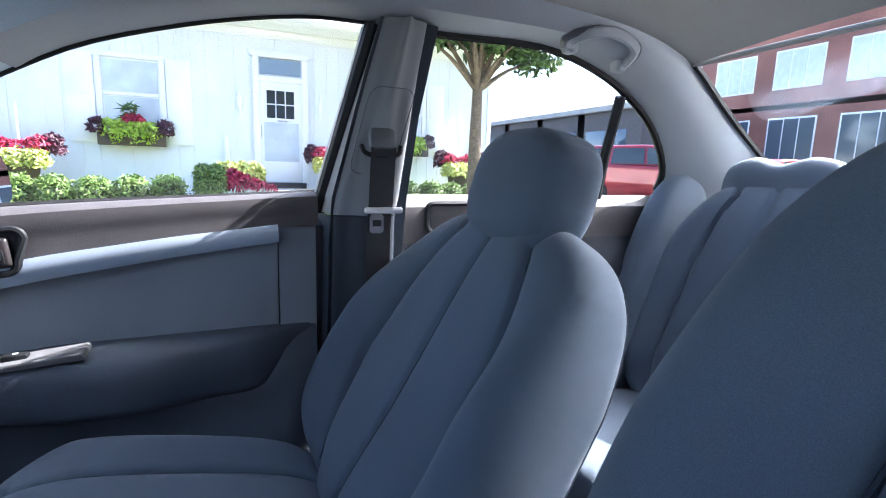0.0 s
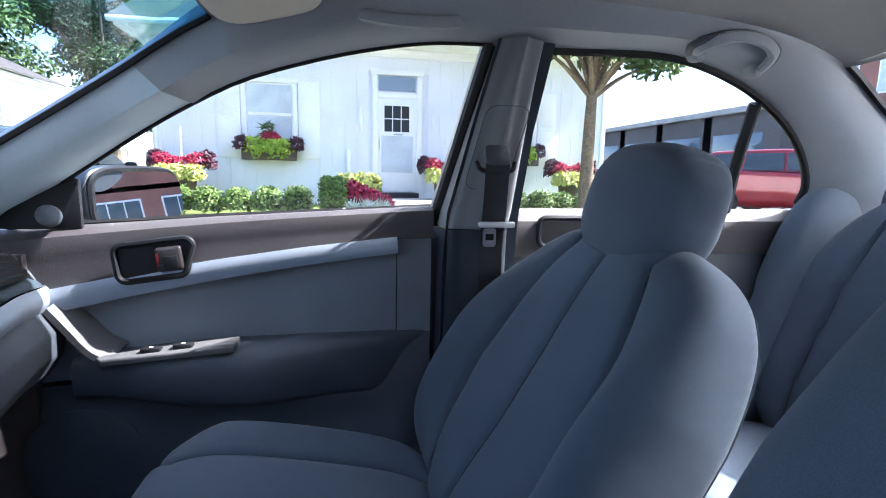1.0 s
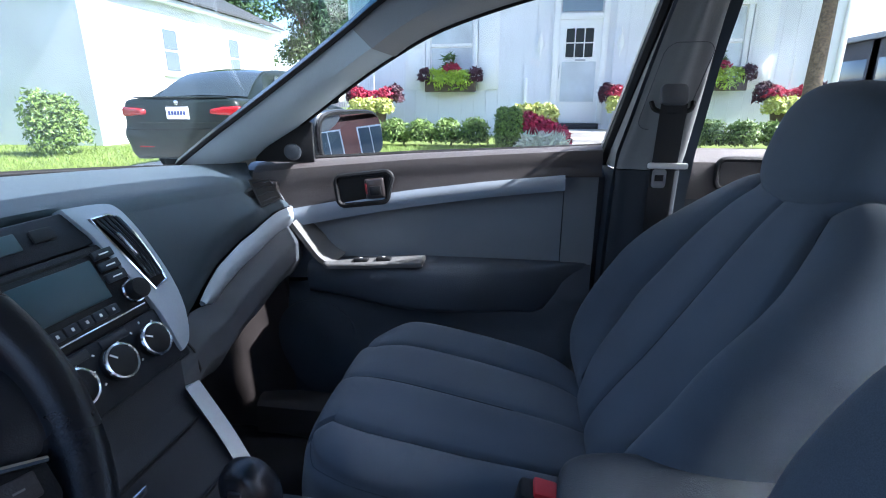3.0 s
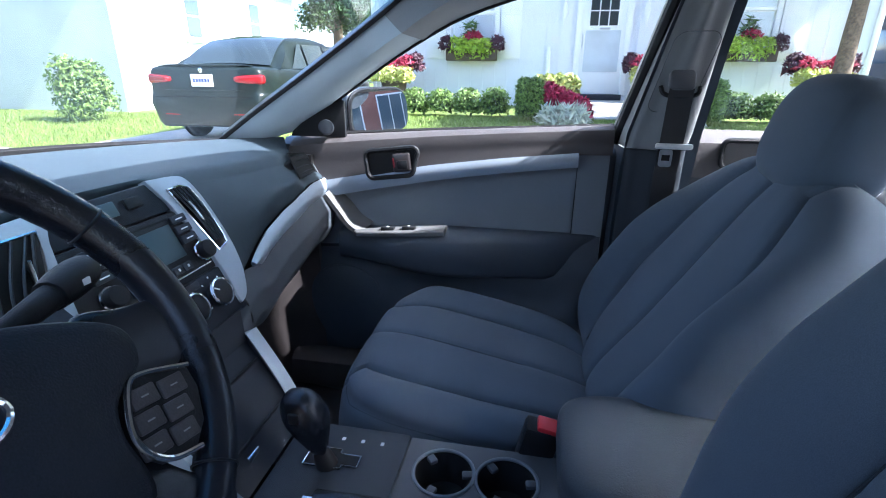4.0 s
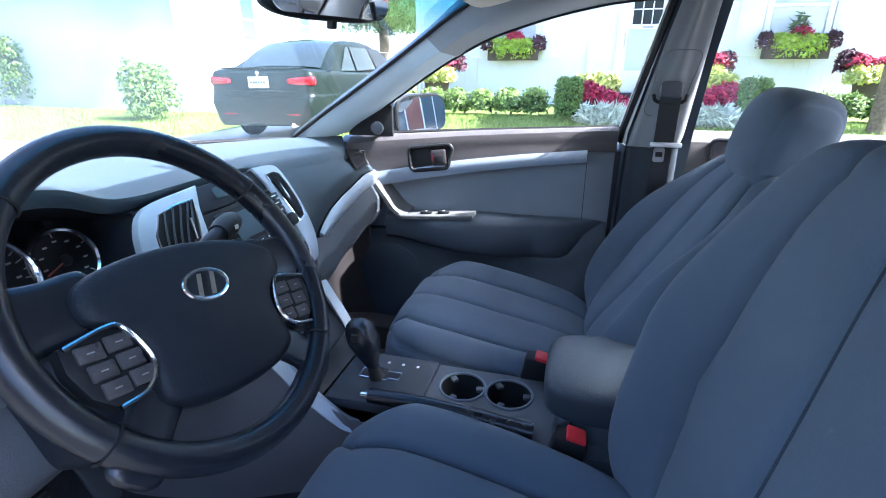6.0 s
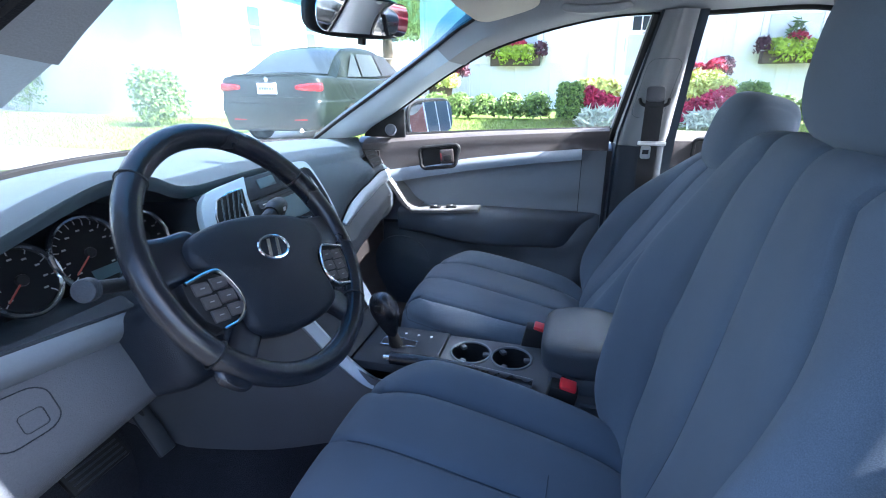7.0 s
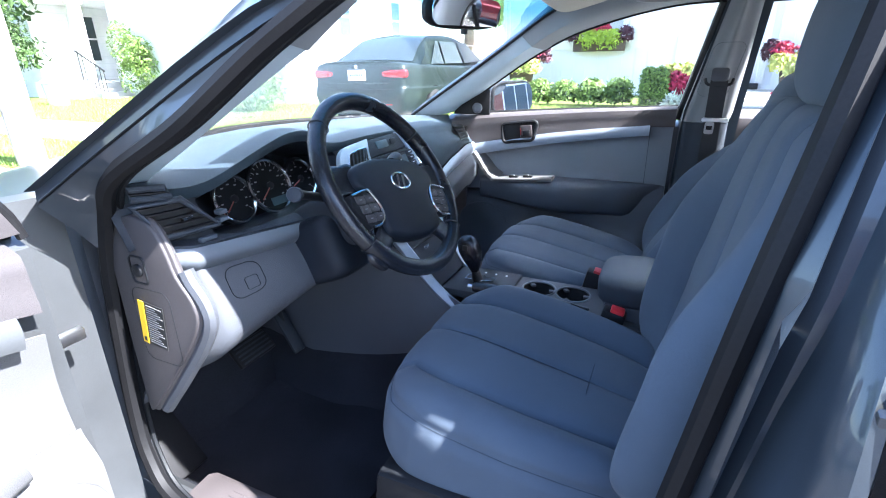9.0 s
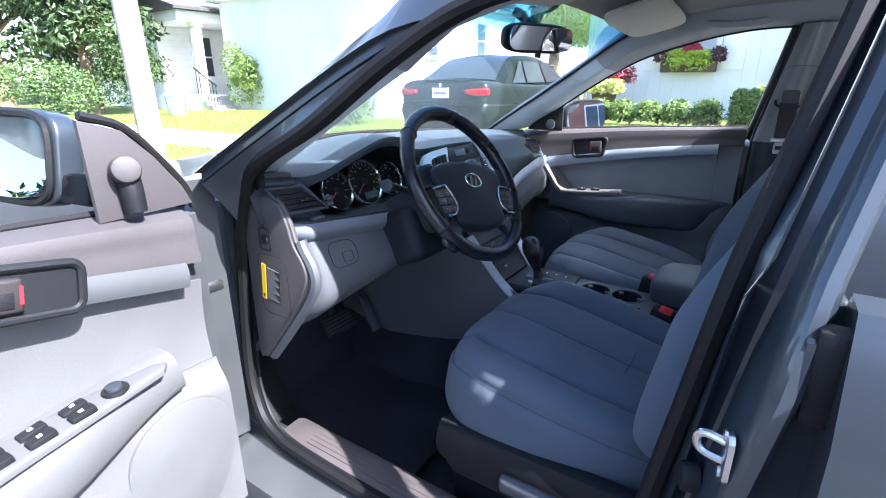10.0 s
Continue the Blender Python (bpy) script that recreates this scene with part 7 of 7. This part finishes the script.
# Porch house further on.
ph = thing("porch_house", "tall white house with a columned front porch", "house", (14, 20, 0.1))
part("wall", box(9.3, 20, 19.6, 30, 0, 6.6), RENDER_WALL, ph)
for k in range(26):
    part("clapboard", box(9.29, 20.01, 19.575, 19.60, 0.5 + 0.23 * k, 0.71 + 0.23 * k), WHITE, ph)
part("roof", rings([[Vector((9.0, y, 6.6)), Vector((20.3, y, 6.6)), Vector((14.6, y, 9.6))] for y in (19.2, 30.4)]), SHINGLE, ph, "dark gable roof", smooth=False)
part("porch_floor", box(9.0, 15.2, 17.4, 19.6, 0.05, 0.62), WHITE, ph)
part("porch_beam", box(8.9, 15.3, 17.35, 19.6, 3.05, 3.40, 0.03), WHITE, ph, "white porch beam")
part("porch_roof", rings([[Vector((x, 17.1, 3.40)), Vector((x, 17.1, 3.48)), Vector((x, 19.6, 4.15)), Vector((x, 19.6, 3.40))] for x in (8.7, 15.5)]), SHINGLE, ph, "dark porch roof", smooth=False)
for xx in (9.65, 11.95, 14.1):
    col = part("column", box(xx - 0.14, xx + 0.14, 17.45, 17.73, 0.62, 3.05, 0.02), WHITE, ph, "white porch column")
    part("capital", box(xx - 0.19, xx + 0.19, 17.40, 17.78, 2.92, 3.05, 0.02), WHITE, col)
for xx, z0, z1, ww in ((14.35, 0.65, 2.75, 0.95), (11.0, 1.2, 2.8, 0.9), (17.2, 1.2, 2.9, 0.9), (17.2, 4.1, 5.6, 0.9), (11.2, 4.1, 5.6, 0.9)):
    w = part("window", box(xx - ww / 2, xx + ww / 2, 19.52, 19.6, z0, z1, 0.01), WHITE, ph, "dark sash window")
    part("pane", box(xx - ww / 2 + 0.08, xx + ww / 2 - 0.08, 19.50, 19.53, z0 + 0.08, (z0 + z1) / 2 - 0.03), CAR_GLASS, w)
    part("pane", box(xx - ww / 2 + 0.08, xx + ww / 2 - 0.08, 19.50, 19.53, (z0 + z1) / 2 + 0.03, z1 - 0.08), CAR_GLASS, w)
stair = thing("porch_stair", "white porch stair with a black iron railing", "stair", (9.8, 17.0, 0.1))
for k in range(4):
    part("step", box(9.2, 10.9, 16.2 + 0.3 * k, 16.5 + 0.3 * k, 0.05, 0.16 + 0.14 * k), CONCRETE, stair)
for xx in (9.25, 10.85):
    part("handrail", tube([(xx, 16.2, 0.95), (xx, 17.4, 1.55)], 0.025, 6), IRON, stair)
    for k in range(7):
        part("baluster", tube([(xx, 16.25 + 0.18 * k, 0.15 + 0.08 * k), (xx, 16.25 + 0.18 * k, 0.97 + 0.09 * k)], 0.012, 5), IRON, stair)
can = thing("rubbish_bin", "grey dustbin with a pale lid by the porch", "bin", (7.3, 15.4, 0.1))
part("body", moved(disc(0.24, 0.60, pose(0, 0, 0), 20, 0.01, 0.29), pose(7.3, 15.4, 0.1)), GALV, can)
part("lid", disc(0.31, 0.07, pose(7.3, 15.4, 0.70), 20, 0.03), WHITE, can)
pole = thing("utility_pole", "weathered wooden utility pole by the kerb", "pole", (2.05, 6.6, 0.05))
part("shaft", tube([(2.05, 6.6, 0.0), (2.03, 6.6, 4), (2.0, 6.6, 9)], lambda t: 0.145 - 0.03 * t, 16, 10), POLE_WOOD, pole)
part("sign_plate", box(1.95, 2.15, 6.44, 6.452, 2.1, 2.4, 0.004), WHITE, pole)
fence = thing("yard_fence", "galvanised chain-link fence with a gate behind the drive", "fence", (26, 12, 0.1))
for k in range(14):
    part("post", tube([(20 + 1.6 * k, 12.5 - 0.3 * k, 0.1), (20 + 1.6 * k, 12.5 - 0.3 * k, 2.0)], 0.035, 6), GALV, fence)
for zz in (0.25, 1.95):
    part("rail", tube([(20, 12.5, zz), (40.8, 8.6, zz)], 0.025, 6), GALV, fence)
for k in range(80):
    part("wire", tube([(20 + 0.26 * k, 12.5 - 0.04875 * k, 0.25), (20 + 0.26 * k, 12.5 - 0.04875 * k, 1.95)], 0.006, 4), GALV, fence)


# ---- parked cars ----
def parked_car(m, paint, height, label, length=4.6, estate=False):
    """Nose along +x, wheels on z = 0."""
    c = thing("parked_car", label, "car", tuple(m.translation), "parked cars")
    k = height / 1.45
    stations = [(0.0, 0.74, 0.36, 0.96), (0.03, 0.80, 0.28, 1.005), (0.10, 0.845, 0.25, 1.025), (0.35, 0.875, 0.23, 1.02), (0.75, 0.888, 0.22, 1.01), (1.6, 0.89, 0.20, 0.985), (2.6, 0.89, 0.20, 0.955), (3.4, 0.885, 0.20, 0.92), (4.1, 0.86, 0.22, 0.84), (4.5, 0.78, 0.25, 0.72), (4.6, 0.66, 0.32, 0.62)]
    secs = []
    for s, w, zb, zt in stations:
        zt *= k
        waist = zb + 0.56 * (zt - zb)
        half = [(0, zb), (w * 0.86, zb), (w * 0.95, zb + 0.08), (w * 0.985, zb + 0.24), (w, waist - 0.03), (w * 0.985, waist + 0.015), (w * 0.985, zt - 0.16), (w * 0.955, zt - 0.05), (w * 0.86, zt - 0.008), (w * 0.6, zt + 0.010), (0, zt + 0.018)]
        half = half[:1] + [(p.x, p.y) for p in curve_points([(a, b, 0) for a, b in half[1:-1]], 25)] + half[-1:]
        bulge = 0.05 * (s < 0.05)
        ring = [Vector((s * length / 4.6 - bulge * math.exp(-((z - 0.56 * k) / 0.10) ** 2), y, z)) for y, z in half] + [Vector((s * length / 4.6 - bulge * math.exp(-((z - 0.56 * k) / 0.10) ** 2), -y, z)) for y, z in half[-2:0:-1]]
        secs.append([m @ p for p in ring])
    lines = [curve_points([sec[q] for sec in secs], 41) for q in range(len(secs[0]))]
    part("body", rings([[ln[q] for ln in lines] for q in range(41)]), paint, c, "glossy body shell")
    part("spoiler_lip", moved(pillow(0.05, 0.70, 0.014, 3, 14, lambda q: Vector((q.x + 0.5 * q.y * q.y, q.y, q.z + 0.5 * (1 - q.y * q.y)))), m @ pose(0.06, 0, 1.035 * k)), paint, c)
    top = height
    rear = (0.50, 0.85, 1.15, 1.42) if not estate else (0.10, 0.20, 0.32, 0.45)
    cab = [(rear[0], 0.78, 0.99 * k, 0.99 * k), (rear[1], 0.68, 0.99 * k, 0.99 * k + 0.52 * (top - 0.99 * k)), (rear[2], 0.63, 0.99 * k, 0.99 * k + 0.82 * (top - 0.99 * k)), (rear[3], 0.61, 0.985 * k, top - 0.025), (1.8, 0.60, 0.98 * k, top), (2.2, 0.60, 0.97 * k, top), (2.55, 0.60, 0.96 * k, top - 0.03), (2.85, 0.63, 0.95 * k, top - 0.13), (3.55, 0.76, 0.915 * k, 0.93 * k)]

    def ring(s, wt, zb, zt, grow=0.0):
        wb_ = 0.80
        half = [(wb_ + grow, zb), (wt + 0.08 * (zt < top - 0.2) + grow, max(zb, zt - 0.06)), (wt - 0.03, zt - 0.015 + grow), (wt - 0.09, zt + 0.006 + grow), (0, zt + 0.02 + grow)]
        return [m @ Vector((s * length / 4.6, y, z)) for y, z in half] + [m @ Vector((s * length / 4.6, -y, z)) for y, z in half[-2::-1]]
    hoops = [ring(*s) for s in cab]
    runs = [curve_points([h[q] for h in hoops], 33) for q in range(len(hoops[0]))]
    part("cabin", rings([[r[q] for r in runs] for q in range(33)]), paint, c)

    def patch(nm, pts, mt, lab=""):
        bm = bmesh.new()
        bm.faces.new([bm.verts.new(m @ Vector(p)) for p in pts])
        bm.normal_update()
        bmesh.ops.solidify(bm, geom=bm.faces, thickness=0.006)
        return part(nm, bm, mt, c, lab, smooth=False)
    q = length / 4.6
    line = [(a, zt + 0.02) for a, wt, zb, zt in cab]

    def rear_pane(u, v):
        a = rear[0] + (rear[3] - rear[0]) * (0.06 + 0.90 * v)
        y = (2 * u - 1) * (0.69 - 0.15 * v)
        return m @ Vector((a * q - 0.008, y, lerp(line, a) + 0.022 - 0.03 * (2 * u - 1) ** 2))
    part("rear_glass", sheet(rear_pane, 8, 10, 0.004), CAR_GLASS, c, "dark rear window")
    part("boot_edge", moved(tube([(0.02, -0.74, 0.735 * k), (-0.012, -0.4, 0.735 * k), (-0.016, 0, 0.735 * k), (-0.012, 0.4, 0.735 * k), (0.02, 0.74, 0.735 * k)], 0.007, 6, 16), m), paint, c)
    for s in (-1, 1):
        def sw(a, b, za, zb2):
            zt = top - 0.10
            zl = 0.995 * k
            ya, yb = 0.812, 0.672
            return [(a[0] * q, s * ya, zl), (b[0] * q, s * ya, zl), (b[1] * q, s * yb, zt), (a[1] * q, s * yb, zt)]
        if estate:
            patch("side_glass", sw((0.3, 0.5), (1.2, 1.2), 0, 0), CAR_GLASS)
        else:
            patch("side_glass", sw((0.95, 1.42), (1.45, 1.50), 0, 0), CAR_GLASS)
        patch("side_glass", sw((1.52 if not estate else 1.3, 1.57 if not estate else 1.3), (2.30, 2.22), 0, 0), CAR_GLASS, "dark side window")
        patch("side_glass", sw((2.38, 2.30), (3.30, 2.72), 0, 0), CAR_GLASS, "dark side window")
        part("tail_lamp", moved(pillow(0.10, 0.20, 0.070, 4.5, 12, lambda q: Vector((q.x, q.y, q.z * (0.8 + 0.25 * s * q.y)))), m @ pose(0.070, s * 0.645, 0.865 * k, 0, 0, s * -16)), TAIL, c, "red tail lamp")
        part("lamp_lens", moved(disc(0.036, 0.012, Matrix.Rotation(radians(-90), 4, "Y"), 16, 0.004), m @ pose(-0.018, s * 0.52, 0.865 * k)), GALV, c, "clear reversing lamp")
        part("mirror", moved(pillow(0.06, 0.09, 0.06, 3, 6), m @ pose(3.05 * q, s * 0.98, 0.99 * k)), paint, c)
        for wx in (0.95, 3.72):
            wh = part("wheel", moved(tube([(0.235 * math.cos(a), 0, 0.235 * math.sin(a)) for a in (2 * math.pi * i / 28 for i in range(28))], 0.088, 10, loop=True), m @ pose(wx * q, s * 0.82, 0.315)), TYRE, c, "black tyre with alloy rim")
            part("rim", moved(disc(0.215, 0.05, Matrix.Rotation(radians(-90 * s), 4, "X"), 28, 0.01), m @ pose(wx * q, s * 0.80, 0.315)), GALV, wh)
            for sp in range(5):
                part("rim_slot", moved(box(0.07, 0.19, -0.035, 0.035, 0.05, 0.056), m @ pose(wx * q, s * 0.80, 0.315) @ Matrix.Rotation(radians(-90 * s), 4, "X") @ Matrix.Rotation(sp * 1.2566, 4, "Z")), TYRE, wh)
            part("arch", moved(disc(0.345, 0.012, Matrix.Rotation(radians(-90 * s), 4, "X"), 28), m @ pose(wx * q, s * 0.872, 0.33)), RUBBER, c)
    pl = part("plate", moved(box(-0.022, 0.012, -0.155, 0.155, 0.775 * k, 0.925 * k, 0.003), m), WHITE, c, "white number plate with plain bars")
    for i in range(6):
        part("plate_bar", moved(box(-0.026, -0.022, -0.118 + 0.042 * i, -0.090 + 0.042 * i, 0.825 * k, 0.872 * k), m), PLATE_BLUE, pl)
    part("badge", moved(disc(0.032, 0.012, pose(0, 0, 0, 0, -90, 0), 16, 0.003), m @ pose(-0.004, 0, 0.975 * k)), CHROME, c)
    part("bumper_line", moved(box(-0.030, 0.05, -0.74, 0.74, 0.645 * k, 0.655 * k, 0.004), m), RUBBER, c)
    part("rear_reflector", moved(box(-0.012, 0.06, -0.62, -0.40, 0.42, 0.46, 0.005), m), TAIL, c)
    part("rear_reflector", moved(box(-0.012, 0.06, 0.40, 0.62, 0.42, 0.46, 0.005), m), TAIL, c)
    part("tailpipe", moved(tube([(0.0, -0.50, 0.27), (0.2, -0.50, 0.27)], 0.035, 10), m), CHROME, c)
    return c


parked_car(pose(5.62, 4.50, 0.116), BLACK_PAINT, 1.46, "dark green-black saloon parked on the drive, seen from behind")
parked_car(pose(12.9, -10.6, 0.12, 0, 0, -155), RED_PAINT, 1.75, "dark red estate car parked in the yard behind", 4.5, True)
for k in range(3):
    parked_car(pose(4.0 + 2.9 * k, -17.5, 0.1, 0, 0, 90), (PAINT, BLACK_PAINT, RED_PAINT)[k], 1.5, "parked car in the rear yard")

# Brick buildings behind.
br = thing("brick_building", "two-storey red brick building with rows of white-framed windows", "building", (14, -27, 0.1))
part("wall", box(4, 24, -34, -25, 0, 8.4), BRICK, br)
part("parapet", box(3.9, 24.1, -34.1, -24.9, 8.4, 8.7, 0.02), CONCRETE, br)
part("band", box(3.95, 24.05, -25.04, -25.0, 4.35, 4.6), CONCRETE, br)
for k in range(6):
    for z0, z1 in ((1.5, 3.95), (5.3, 7.2)):
        xx = 5.8 + 3.25 * k
        w = part("window", box(xx - 1.15, xx + 1.15, -25.06, -24.99, z0, z1, 0.01), WHITE, br, "wide white-framed window")
        for j in range(3):
            part("pane", box(xx - 1.07 + 0.73 * j, xx - 1.07 + 0.73 * j + 0.67, -24.99, -24.975, z0 + 0.09, z1 - 0.09), PALE_GLASS if z0 > 4 else ROOM_GLASS, w)
lowb = thing("long_building", "long low dark clad building with a strip of windows", "building", (32, -17, 0.1))
part("wall", box(19, 60, -30, -19, 0, 4.3), FLAT_ROOF, lowb)
part("roof_edge", box(18.8, 60.2, -30.2, -18.7, 4.3, 4.6, 0.02), CONCRETE, lowb)
for k in range(9):
    w = part("window", box(20 + 4.2 * k, 23.2 + 4.2 * k, -19.03, -18.98, 1.5, 3.3, 0.01), ROOM_GLASS, lowb, "dark window strip")
    part("pier", box(23.4 + 4.2 * k, 24.0 + 4.2 * k, -19.1, -19.0, 0.1, 4.3), BRICK, lowb)
# Across the street.
ac = thing("opposite_house", "plain brick house across the street", "house", (-16, 0, 0))
part("wall", box(-22, -15, -9, 5, 0, 5.5), BRICK, ac)
part("roof", rings([[Vector((-22.4, y, 5.5)), Vector((-14.6, y, 5.5)), Vector((-18.5, y, 8.0))] for y in (-9.4, 5.4)]), SHINGLE, ac, "dark roof", smooth=False)
for yy in (-6, -2, 2):
    part("window", box(-15.04, -14.97, yy - 0.6, yy + 0.6, 1.4, 3.0), ROOM_GLASS, ac)
for k, (tx, ty) in enumerate(((-13, 12), (-12, -16), (-14, 22))):
    rr = random.Random(300 + k)
    bl = [(tx + rr.uniform(-2, 2), ty + rr.uniform(-2, 2), 4.5 + rr.uniform(-1.2, 3.5), 1.5, 1.5, 1.2) for _ in range(10)]
    tree(tx, ty, -0.08, 3.4, 0.25, bl, 4000, 0.22, LEAF, 310 + k, "leafy street tree across the road")
